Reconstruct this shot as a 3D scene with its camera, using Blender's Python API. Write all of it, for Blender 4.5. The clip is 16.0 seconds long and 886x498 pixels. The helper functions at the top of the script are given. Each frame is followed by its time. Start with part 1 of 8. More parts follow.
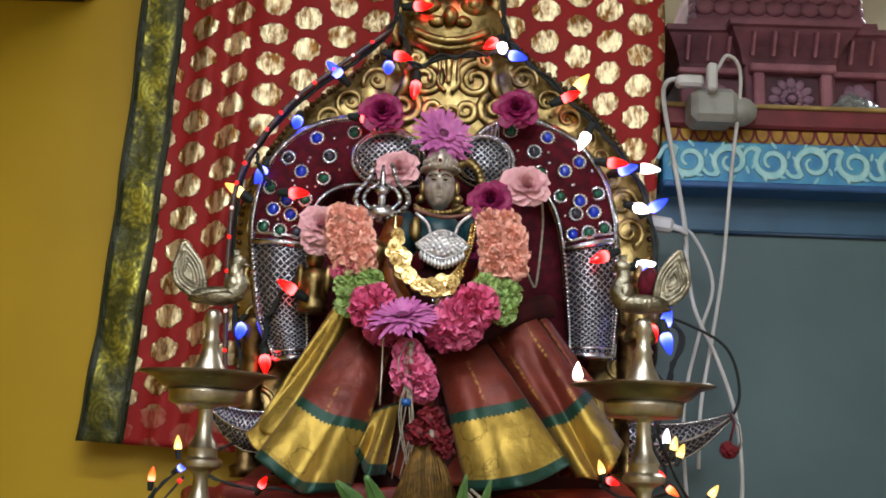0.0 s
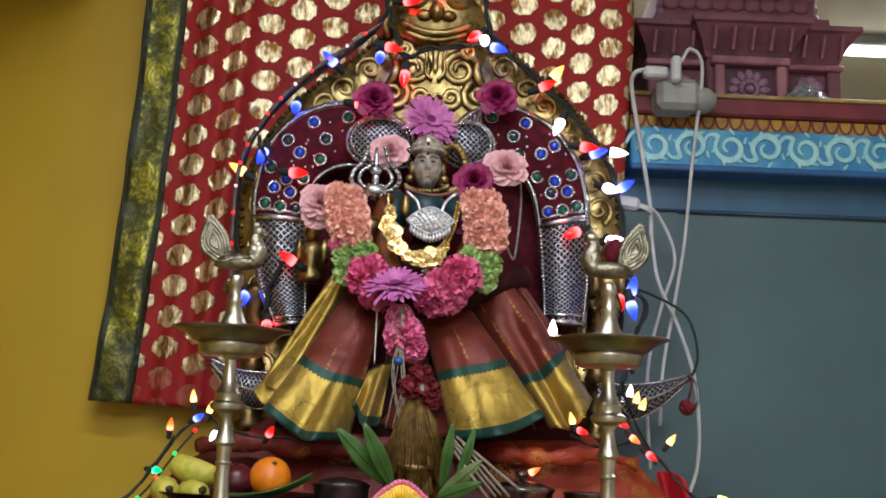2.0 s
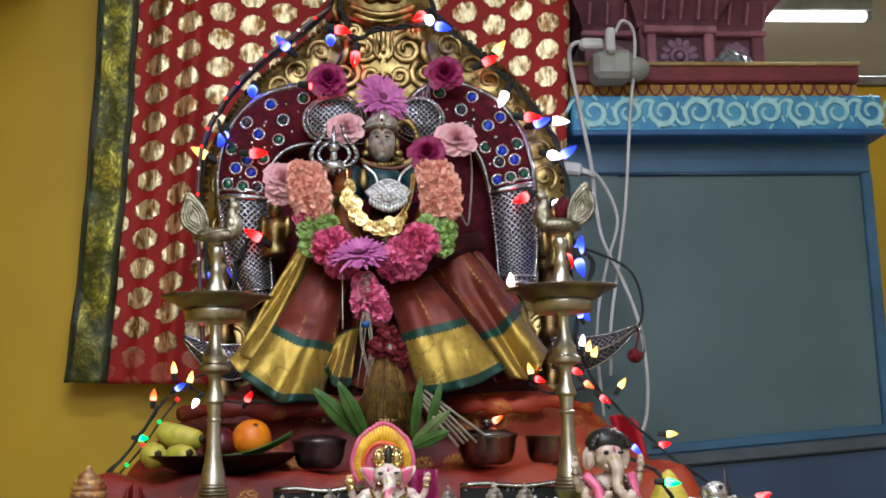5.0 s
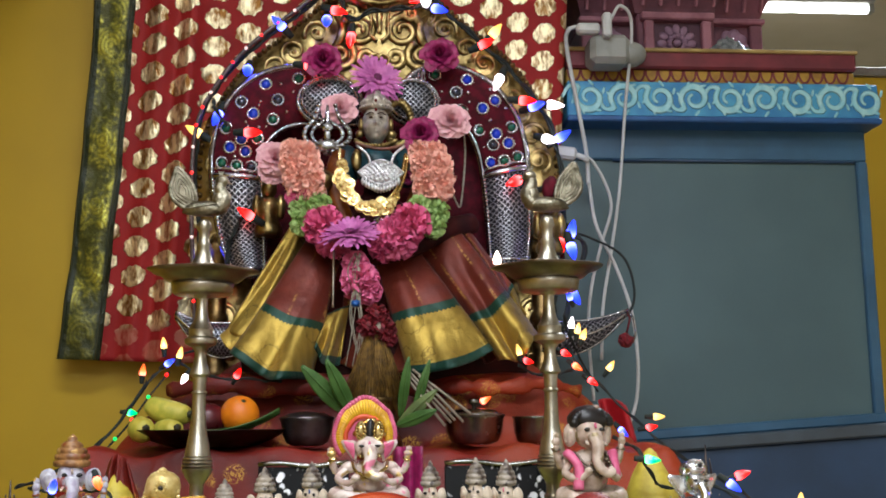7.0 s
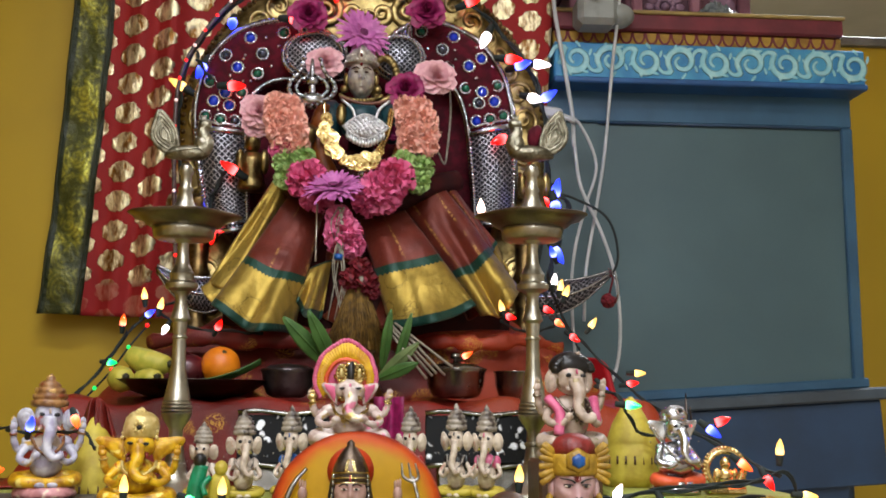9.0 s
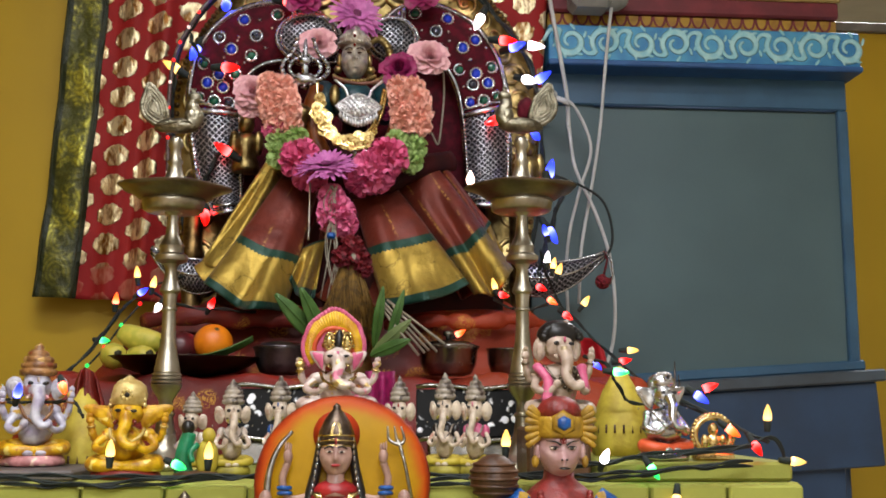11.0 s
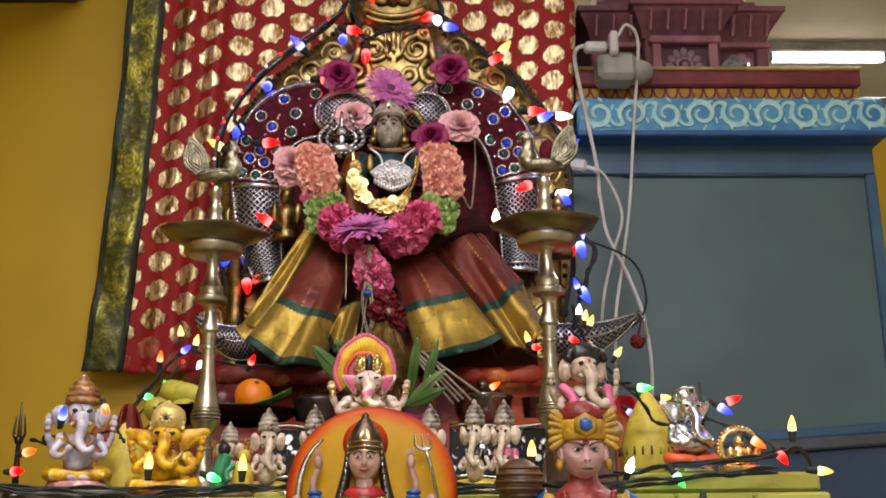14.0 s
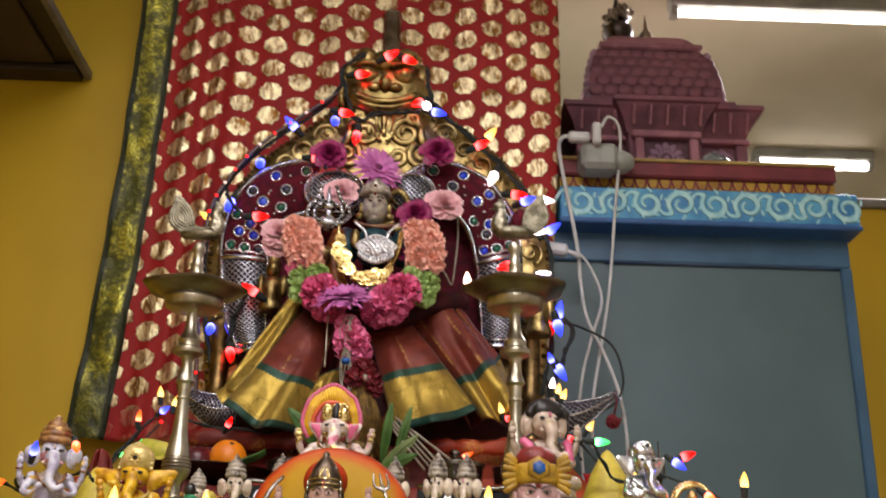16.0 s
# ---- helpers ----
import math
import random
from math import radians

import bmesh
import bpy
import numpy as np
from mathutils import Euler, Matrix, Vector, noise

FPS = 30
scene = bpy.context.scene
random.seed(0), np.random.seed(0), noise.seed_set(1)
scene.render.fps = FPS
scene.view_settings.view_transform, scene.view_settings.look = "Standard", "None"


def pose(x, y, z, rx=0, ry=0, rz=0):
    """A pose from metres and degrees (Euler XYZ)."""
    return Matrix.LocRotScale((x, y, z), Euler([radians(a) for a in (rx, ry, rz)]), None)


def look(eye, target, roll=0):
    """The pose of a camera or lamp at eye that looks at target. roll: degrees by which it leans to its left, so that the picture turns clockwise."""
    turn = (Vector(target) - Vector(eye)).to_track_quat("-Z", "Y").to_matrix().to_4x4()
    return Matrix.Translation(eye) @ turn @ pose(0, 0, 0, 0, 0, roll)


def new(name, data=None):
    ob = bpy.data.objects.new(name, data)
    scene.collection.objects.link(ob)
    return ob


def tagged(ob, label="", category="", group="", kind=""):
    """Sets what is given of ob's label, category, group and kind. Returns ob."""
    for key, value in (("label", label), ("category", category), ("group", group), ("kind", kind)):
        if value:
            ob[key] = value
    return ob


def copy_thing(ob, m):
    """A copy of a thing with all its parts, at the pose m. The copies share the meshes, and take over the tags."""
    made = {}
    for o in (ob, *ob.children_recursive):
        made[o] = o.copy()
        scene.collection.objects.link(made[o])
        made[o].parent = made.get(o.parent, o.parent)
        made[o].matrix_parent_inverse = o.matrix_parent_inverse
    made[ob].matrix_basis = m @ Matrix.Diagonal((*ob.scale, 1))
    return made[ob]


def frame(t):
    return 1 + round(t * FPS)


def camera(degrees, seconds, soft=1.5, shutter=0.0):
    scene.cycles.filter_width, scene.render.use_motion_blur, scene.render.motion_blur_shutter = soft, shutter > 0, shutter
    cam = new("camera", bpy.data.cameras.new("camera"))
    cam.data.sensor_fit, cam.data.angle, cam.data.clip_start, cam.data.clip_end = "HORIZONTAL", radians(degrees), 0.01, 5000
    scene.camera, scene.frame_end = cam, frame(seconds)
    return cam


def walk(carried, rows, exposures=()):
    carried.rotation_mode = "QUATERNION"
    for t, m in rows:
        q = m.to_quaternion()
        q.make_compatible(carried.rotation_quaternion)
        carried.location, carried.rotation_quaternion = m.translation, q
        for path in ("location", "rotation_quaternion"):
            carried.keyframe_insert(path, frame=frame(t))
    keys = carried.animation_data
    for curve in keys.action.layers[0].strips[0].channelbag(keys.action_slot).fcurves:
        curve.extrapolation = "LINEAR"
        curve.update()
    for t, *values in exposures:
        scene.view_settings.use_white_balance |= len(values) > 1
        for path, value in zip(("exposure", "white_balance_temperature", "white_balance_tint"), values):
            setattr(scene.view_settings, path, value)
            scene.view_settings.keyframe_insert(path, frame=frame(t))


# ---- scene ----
cam = camera(45.0, 16.0, soft=1.75, shutter=0.5)
PATH = [
    (0, (0.024, -0.075, 1.119), (0.0, 1.882, 1.532), 2.1),
    (0.5, (0.016, -0.149, 1.096), (0.003, 1.809, 1.502), 1.2),
    (1, (0.013, -0.207, 1.076), (0.018, 1.755, 1.466), -0.3),
    (1.5, (0.009, -0.245, 1.067), (0.026, 1.718, 1.449), -0.2),
    (2, (-0.004, -0.278, 1.064), (0.024, 1.686, 1.443), 2.1),
    (2.5, (-0.022, -0.303, 1.052), (0.043, 1.655, 1.453), 1.6),
    (3, (-0.047, -0.344, 1.027), (0.113, 1.611, 1.419), 0.1),
    (3.5, (-0.062, -0.367, 1.013), (0.137, 1.589, 1.382), -0.6),
    (4, (-0.064, -0.381, 1.015), (0.11, 1.578, 1.377), -0.1),
    (4.2, (-0.061, -0.392, 1.016), (0.094, 1.57, 1.374), -1.0),
    (6.3, (-0.012, -0.413, 0.991), (0.094, 1.556, 1.325), -0.8),
    (6.5, (-0.012, -0.412, 0.989), (0.1, 1.556, 1.324), -0.5),
    (7, (-0.012, -0.41, 0.987), (0.114, 1.558, 1.316), -0.4),
    (7.5, (-0.013, -0.409, 0.981), (0.124, 1.56, 1.305), -0.6),
    (8, (-0.014, -0.406, 0.965), (0.131, 1.564, 1.278), -0.6),
    (8.5, (-0.015, -0.403, 0.954), (0.136, 1.569, 1.254), -0.2),
    (9, (-0.01, -0.395, 0.942), (0.146, 1.578, 1.23), 0.3),
    (9.5, (-0.006, -0.39, 0.931), (0.154, 1.583, 1.213), 0.6),
    (11.8, (0.017, -0.391, 0.878), (0.163, 1.581, 1.183), 0.0),
    (12, (0.013, -0.395, 0.872), (0.163, 1.568, 1.223), 0.2),
    (12.5, (0.016, -0.401, 0.848), (0.136, 1.559, 1.228), 1.3),
    (13, (0.024, -0.409, 0.817), (0.093, 1.543, 1.25), 1.5),
    (13.5, (0.03, -0.416, 0.791), (0.095, 1.533, 1.235), 1.0),
    (14, (0.043, -0.424, 0.757), (0.1, 1.51, 1.265), -0.6),
    (14.5, (0.054, -0.43, 0.73), (0.102, 1.491, 1.287), 1.3),
    (15, (0.066, -0.438, 0.701), (0.1, 1.464, 1.32), 2.6),
    (15.3, (0.063, -0.437, 0.693), (0.1, 1.452, 1.348), 3.9),
    (15.5, (0.077, -0.451, 0.684), (0.095, 1.408, 1.42), 3.9),
    (16, (0.089, -0.462, 0.666), (0.141, 1.411, 1.366), 1.2),
]
walk(cam, [(t, look(eye, target, roll)) for t, eye, target, roll in PATH],
     [(0.0, 0.03, 6400, 10.0), (2.5, 0.03, 6100, 10.0), (4.0, 0.05, 6050, 10.0), (7.0, 0.05, 6200, 10.0), (9.5, 0.03, 6450, 11.0), (12.5, 0.05, 6850, 15.0), (14.5, 0.03, 7050, 18.0), (16.0, 0.0, 7000, 18.0)])

# ---- world and light ----
world = bpy.data.worlds.new("world")
scene.world = world
world.use_nodes = True
world.node_tree.nodes["Background"].inputs[0].default_value = (0.5, 0.55, 0.6, 1)
world.node_tree.nodes["Background"].inputs[1].default_value = 0.02


def tube_lamp(x, y, z, length, watts, size=0.12):
    data = bpy.data.lights.new("tube_light", "AREA")
    data.shape, data.size, data.size_y = "RECTANGLE", length, size
    data.energy, data.color = 0.93 * watts, (0.905, 0.95, 1.0)
    ob = new("tube_light", data)
    ob.location = (x, y, z)
    return ob


tube_lamp(-0.3, 0.35, 2.86, 1.2, 39)
tube_lamp(0.5, -1.2, 2.86, 1.2, 60)
# Fill lamp added out of view behind the camera to lift the darks.
tube_lamp(-0.2, -2.9, 2.86, 1.2, 130)
tube_lamp(1.5, 3.05, 2.86, 1.2, 85)
scene.view_settings.exposure = 0.0


# ---- materials ----
def C(h):
    v = [int(h[i:i + 2], 16) / 255 for i in (0, 2, 4)]
    return tuple(c / 12.92 if c <= 0.04045 else ((c + 0.055) / 1.055) ** 2.4 for c in v) + (1,)


class Nodes:
    """A small wrapper that chains shader nodes."""

    def __init__(self, name):
        self.mat = bpy.data.materials.new(name)
        self.mat.use_nodes = True
        self.nt = self.mat.node_tree
        self.bsdf = self.nt.nodes["Principled BSDF"]

    def node(self, kind, **values):
        n = self.nt.nodes.new(kind)
        for k, v in values.items():
            n.inputs[k].default_value = v
        return n

    def link(self, a, b):
        self.nt.links.new(a, b)

    def math(self, op, a, b=0.0, c=0.0):
        n = self.nt.nodes.new("ShaderNodeMath")
        n.operation = op
        for i, v in enumerate((a, b, c)):
            if isinstance(v, (int, float)):
                n.inputs[i].default_value = v
            else:
                self.link(v, n.inputs[i])
        return n.outputs[0]

    def step(self, v, lo, hi):
        n = self.nt.nodes.new("ShaderNodeMapRange")
        n.interpolation_type = "SMOOTHSTEP"
        self.link(v, n.inputs[0])
        n.inputs[1].default_value, n.inputs[2].default_value = lo, hi
        return n.outputs[0]

    def mix(self, f, a, b):
        n = self.nt.nodes.new("ShaderNodeMix")
        n.data_type = "RGBA"
        for i, v in ((0, f), (6, a), (7, b)):
            if isinstance(v, (int, float, tuple)):
                n.inputs[i].default_value = v
            else:
                self.link(v, n.inputs[i])
        return n.outputs[2]

    def noise(self, vec, scale, detail=3.0):
        n = self.node("ShaderNodeTexNoise", Scale=scale, Detail=detail)
        self.link(vec, n.inputs["Vector"])
        return n.outputs[0]

    def coords(self, which="Object"):
        return self.nt.nodes.new("ShaderNodeTexCoord").outputs[which]

    def bump(self, height, strength, dist=0.002):
        n = self.node("ShaderNodeBump", Strength=strength, Distance=dist)
        self.link(height, n.inputs["Height"])
        self.link(n.outputs[0], self.bsdf.inputs["Normal"])

    def put(self, **values):
        for k, v in values.items():
            s = self.bsdf.inputs[k.replace("_", " ")]
            if isinstance(v, (int, float, tuple)):
                s.default_value = v
            else:
                self.link(v, s)
        return self.mat


def mat(name, col, col2=None, rough=0.5, metal=0.0, scale=18, fine=140, bump=0.25, dist=0.001, vary=0.0, **more):
    n = Nodes(name)
    v = n.coords()
    big, small = n.noise(v, scale), n.noise(v, fine)
    f = n.math("ADD", n.math("MULTIPLY", n.step(big, 0.35, 0.65), 0.7), n.math("MULTIPLY", small, 0.3))
    a, b = C(col), C(col2 or col)
    if col2 is None:
        b = tuple(c * 0.72 for c in a[:3]) + (1,)
    c = n.mix(f, b, a)
    if vary:
        r = n.nt.nodes.new("ShaderNodeObjectInfo").outputs["Random"]
        c = n.mix(n.math("MULTIPLY", r, vary), c, b)
    n.bump(n.math("ADD", small, n.math("MULTIPLY", big, 0.6)), bump, dist)
    rr = n.math("ADD", n.math("MULTIPLY", big, 0.16), rough - 0.08)
    return n.put(Base_Color=c, Roughness=rr, Metallic=metal, **more)


def glow(name, col, strength, tip=0.35, white=0.06):
    """A lamp's coloured plastic cap, lit from its socket and dimmer at the tip."""
    n = Nodes(name)
    z = n.nt.nodes.new("ShaderNodeSeparateXYZ")
    n.link(n.coords(), z.inputs[0])
    f = n.step(z.outputs[2], 0.038, 0.006)
    c = C(col)
    hot = tuple((1 - white) * v + white for v in c[:3]) + (1,)
    return n.put(Base_Color=c, Roughness=0.2, Emission_Color=n.mix(n.math("POWER", f, 4.0), c, hot),
                 Emission_Strength=n.math("MULTIPLY", n.math("ADD", f, tip), strength))


GOLD = mat("gold", "bea870", "5c4a28", rough=0.38, metal=1.0, scale=30, fine=80, bump=0.5, dist=0.003)
GOLD_BRIGHT = mat("bright_gold", "e4d09a", "a48c4c", rough=0.2, metal=1.0, scale=60)
GOLD_DULL = mat("dull_gold", "94784c", "403220", rough=0.4, metal=1.0, scale=40)
BRASS = mat("brass", "cac4b4", "948c7a", rough=0.36, metal=1.0, scale=22, fine=300, bump=0.15)
PEWTER = mat("engraved_pewter_brass", "a6a08c", "5e5848", rough=0.36, metal=1.0, scale=60, fine=200, bump=0.7, dist=0.003)
BRASS_DARK = mat("tarnished_brass", "988c7c", "60564a", rough=0.38, metal=1.0, scale=14, fine=200)
SILVER = mat("silver", "cfd0d4", "8e8f96", rough=0.22, metal=1.0, scale=60, bump=0.5)
SILVER_DARK = mat("dark_silver", "b2aca6", "5e5852", rough=0.3, metal=1.0, scale=50)
STEEL = mat("steel", "a8a49c", "5f5a54", rough=0.25, metal=1.0, scale=20, bump=0.1)
STEEL_DARK = mat("dark_steel", "564e4a", "2c2725", rough=0.3, metal=1.0, scale=20, bump=0.15)
CHROME = mat("polished_silver", "dedfe2", "bcbdc2", rough=0.24, metal=1.0, scale=40, bump=0.3, dist=0.002)
FACE_SILVER = mat("worn_silver", "dcd4c8", "9c9286", rough=0.32, metal=0.55, scale=70, fine=190, bump=0.25, dist=0.001)
HOOD = mat("dark_bronze", "6a5a4c", "352a22", rough=0.35, metal=0.8, scale=60, fine=200, bump=0.5, dist=0.002)
COIN_GOLD = mat("coin_gold", "f0d898", "a88444", rough=0.24, metal=0.95, scale=110, fine=300, bump=0.4, dist=0.001)
PALE_SILVER = mat("pale_silver", "f0f0f2", "c4c4ca", rough=0.3, metal=0.85, scale=120, fine=400, bump=0.5)
VELVET = mat("velvet", "5a0c1e", "34060f", rough=0.8, scale=40, fine=500, bump=0.3, Specular_IOR_Level=0.2)
BLUE_GEM = mat("blue_gem", "1436c8", "0a1c80", rough=0.1, scale=60, bump=0.05, Coat_Weight=0.6)
GREEN_GEM = mat("green_gem", "0d5a42", "052a20", rough=0.1, scale=60, bump=0.05, Coat_Weight=0.6)
DARK_GEM = mat("dark_gem", "20243c", "0c0e18", rough=0.12, scale=60, bump=0.05, Coat_Weight=0.6)
RED_GEM = mat("red_gem", "7c0a16", "3c040a", rough=0.12, scale=60, bump=0.05, Coat_Weight=0.6)
YELLOW_WALL = mat("yellow_paint", "b8960a", "ab8a06", rough=0.55, scale=2.2, fine=260, bump=0.12)
WHITE_WALL = mat("white_paint", "e2e0d6", "d4d2c6", rough=0.6, scale=2.0, fine=200, bump=0.1)
FLOOR_TILE = mat("floor_tile", "a08c74", "8c7860", rough=0.35, scale=4)
BLUE_FRAME = mat("blue_paint", "375f7c", "2c4f69", rough=0.45, scale=7, fine=120, bump=0.2)
BLUE_DARK = mat("deep_blue_paint", "2b4462", "22364e", rough=0.45, scale=6, fine=120, bump=0.15)
TEAL_PANEL = mat("teal_laminate", "4c6468", "43595e", rough=0.42, scale=2.5, fine=90, bump=0.08)
FRIEZE_BLUE = mat("frieze_blue", "4c9cbe", "2a70a6", rough=0.5, scale=13, fine=200)
SCROLL_WHITE = mat("scroll_paint", "a8d2d2", "7cbcca", rough=0.55, scale=40, fine=240)
MAUVE = mat("mauve_paint", "7e4c58", "583440", rough=0.65, scale=14, fine=160, bump=0.4)
MAUVE_PALE = mat("pale_mauve_paint", "967588", "76586c", rough=0.65, scale=22, fine=160, bump=0.4)
CORNICE_RED = mat("cornice_red", "7a2c34", "5c1e26", rough=0.6, scale=16, fine=180)
OCHRE = mat("ochre_paint", "b08a2c", "8a5f20", rough=0.6, scale=30)
DARK_BROWN = mat("dark_brown_wood", "33261a", "1d150e", rough=0.55, scale=6, fine=90)
GREY_EDGE = mat("grey_edge", "76726a", "5c584f", rough=0.5)
CORD_WHITE = mat("white_cord", "c6c8c6", "a8aaa8", rough=0.5, scale=20, bump=0.05)
PLASTIC_WHITE = mat("white_plastic", "92948e", "6c6e68", rough=0.45, scale=12, bump=0.08)
CABLE_DARK = mat("dark_cable", "1c2622", "121816", rough=0.75, scale=60, bump=0.1)
BAG = mat("clear_plastic", "a8b0b0", "70787c", rough=0.22, scale=60, bump=0.9, dist=0.006, Transmission_Weight=0.45)
WHITE_GLOW = Nodes("tube_glow").put(Base_Color=(1, 1, 1, 1), Emission_Color=(1.0, 0.97, 0.93, 1), Emission_Strength=7.0)
FLAME = Nodes("flame").put(Base_Color=(1, 0.8, 0.6, 1), Emission_Color=(1.0, 0.62, 0.5, 1), Emission_Strength=8.0)
LIME = mat("lime_cloth", "a0a248", "868838", rough=0.75, scale=9, fine=240, bump=0.3)
# Near-black lime: the shade between the table panels is put into the colour.
LIME_SHADOW = mat("table_shadow_gap", "1b1d10", "101208", rough=0.8)
ORANGE_PEEL = mat("orange_peel", "ef8a12", "d8700a", rough=0.42, scale=30, fine=420, bump=0.7)
BANANA = mat("banana_skin", "d0c050", "a4a438", rough=0.5, scale=45)
BANANA_TIP = mat("banana_tip", "3c3a1a", "201c0e", rough=0.7)
APPLE = mat("apple_skin", "5c1620", "3a0c12", rough=0.3, scale=40)
LEAF = mat("leaf", "4c7034", "31521f", rough=0.42, scale=26, fine=200, bump=0.4)
LEAF_PALE = mat("pale_leaf", "71814c", "4f5f34", rough=0.5, scale=26, fine=200, bump=0.4)
STICK = mat("incense_stick", "a89c8c", "847868", rough=0.7)
FIBRE = mat("coconut_fibre", "8c6824", "4a3410", rough=0.7, scale=80, fine=420, bump=0.8)
THREAD = mat("thread", "a49c8c", "746c5c", rough=0.8, scale=120)
PINK_DEEP = mat("deep_pink_petal", "ec709c", "d44e80", rough=0.6, scale=90, fine=400, vary=0.35)
PINK = mat("pink_petal", "f084ac", "da6090", rough=0.6, scale=90, fine=400, vary=0.3)
PEACH = mat("peach_petal", "ffd2c2", "f9b4a0", rough=0.6, scale=90, fine=400, vary=0.3)
MAGENTA = mat("magenta_petal", "b0266c", "700c40", rough=0.55, scale=70, fine=300, vary=0.3)
ORCHID = mat("orchid_petal", "d47cbc", "b05498", rough=0.55, scale=70, fine=300, vary=0.2)
ROSE_PALE = mat("pale_rose_petal", "eec0c2", "d898a2", rough=0.55, scale=70, fine=300, vary=0.3)
GREEN_PETAL = mat("pale_green_petal", "c8dc98", "86ac54", rough=0.6, scale=90, fine=400, vary=0.3)
FLOWER_EYE = mat("flower_eye", "8c3c70", "5c2048", rough=0.8, scale=200)
SARI_DARK = mat("dark_silk", "3e0e0e", "220606", rough=0.7, scale=20, Specular_IOR_Level=0.2)
TEAL_SILK = mat("teal_silk", "1c4a52", "10303a", rough=0.4, scale=40)
ORANGE_SILK = mat("orange_silk", "a85a1c", "7c3c10", rough=0.4, scale=40)
RED_PLASTIC = mat("dark_red_pompom", "7c101c", "4a0810", rough=0.8, scale=160, bump=0.9, dist=0.004)
CREAM = mat("cream_resin", "d8cabc", "b09a88", rough=0.5, scale=48, fine=170, bump=0.4, dist=0.0016)
PINK_RESIN = mat("pink_resin", "d86c90", "b8486c", rough=0.45, scale=48, fine=170, bump=0.4, dist=0.0016)
YELLOW_RESIN = mat("yellow_resin", "e2b81c", "b87e0c", rough=0.42, scale=48, fine=170, bump=0.4, dist=0.0016)
YELLOW_CLOTH = mat("yellow_cloth", "c8b440", "a8902c", rough=0.6, scale=48, fine=170, bump=0.4, dist=0.0016)
ORANGE_RESIN = mat("orange_resin", "dc5c34", "b84420", rough=0.45, scale=48, fine=170, bump=0.4, dist=0.0016)
RED_RESIN = mat("red_resin", "ac2424", "84161c", rough=0.4, scale=48, fine=170, bump=0.4, dist=0.0016)
BROWN_RESIN = mat("brown_resin", "5c3c24", "3a2416", rough=0.45, scale=48, fine=170, bump=0.4, dist=0.0016)
BLACK_RESIN = mat("black_resin", "201c1c", "100e0e", rough=0.35, scale=60)
GREEN_RESIN = mat("green_resin", "1c8c64", "10643c", rough=0.4, scale=48, fine=170, bump=0.4, dist=0.0016)
BLUE_RESIN = mat("blue_resin", "1c5ca8", "103c7c", rough=0.4, scale=48, fine=170, bump=0.4, dist=0.0016)
BULB = {
    "r": glow("red_bulb", "ff0c08", 5.5, 0.35, 0.07),
    "b": glow("blue_bulb", "2438ff", 6.0, 0.35, 0.12),
    "w": glow("white_bulb", "fff0f4", 5.0, 0.6),
    "a": glow("amber_bulb", "ffc862", 2.4, 0.45),
    "g": glow("green_bulb", "10f068", 5.0, 0.35, 0.12),
    "o": glow("orange_bulb", "ff5a1c", 4.0, 0.35, 0.10),
}


def painted(name, base, shade, spots, rough=0.4):
    """Hand-painted resin: a base colour with brushed patches (colour, metal, noise size, threshold)."""
    n = Nodes(name)
    v = n.coords()
    c, m = n.mix(n.step(n.noise(v, 60), 0.35, 0.65), C(shade), C(base)), 0.0
    for k, (col, metal, size, thr) in enumerate(spots):
        off = n.node("ShaderNodeMapping")
        off.inputs["Location"].default_value = (1.7 * k + 0.3, 2.3 * k, 0.9 * k)
        n.link(v, off.inputs[0])
        f = n.step(n.noise(off.outputs[0], size, 3), thr, thr + 0.05)
        c = n.mix(f, c, C(col))
        m = n.math("MAXIMUM", m, n.math("MULTIPLY", f, metal))
    n.bump(n.math("ADD", n.noise(v, 130, 4), n.math("MULTIPLY", n.noise(v, 55, 3), 1.5)), 0.5, 0.002)
    return n.put(Base_Color=c, Metallic=m, Roughness=rough)


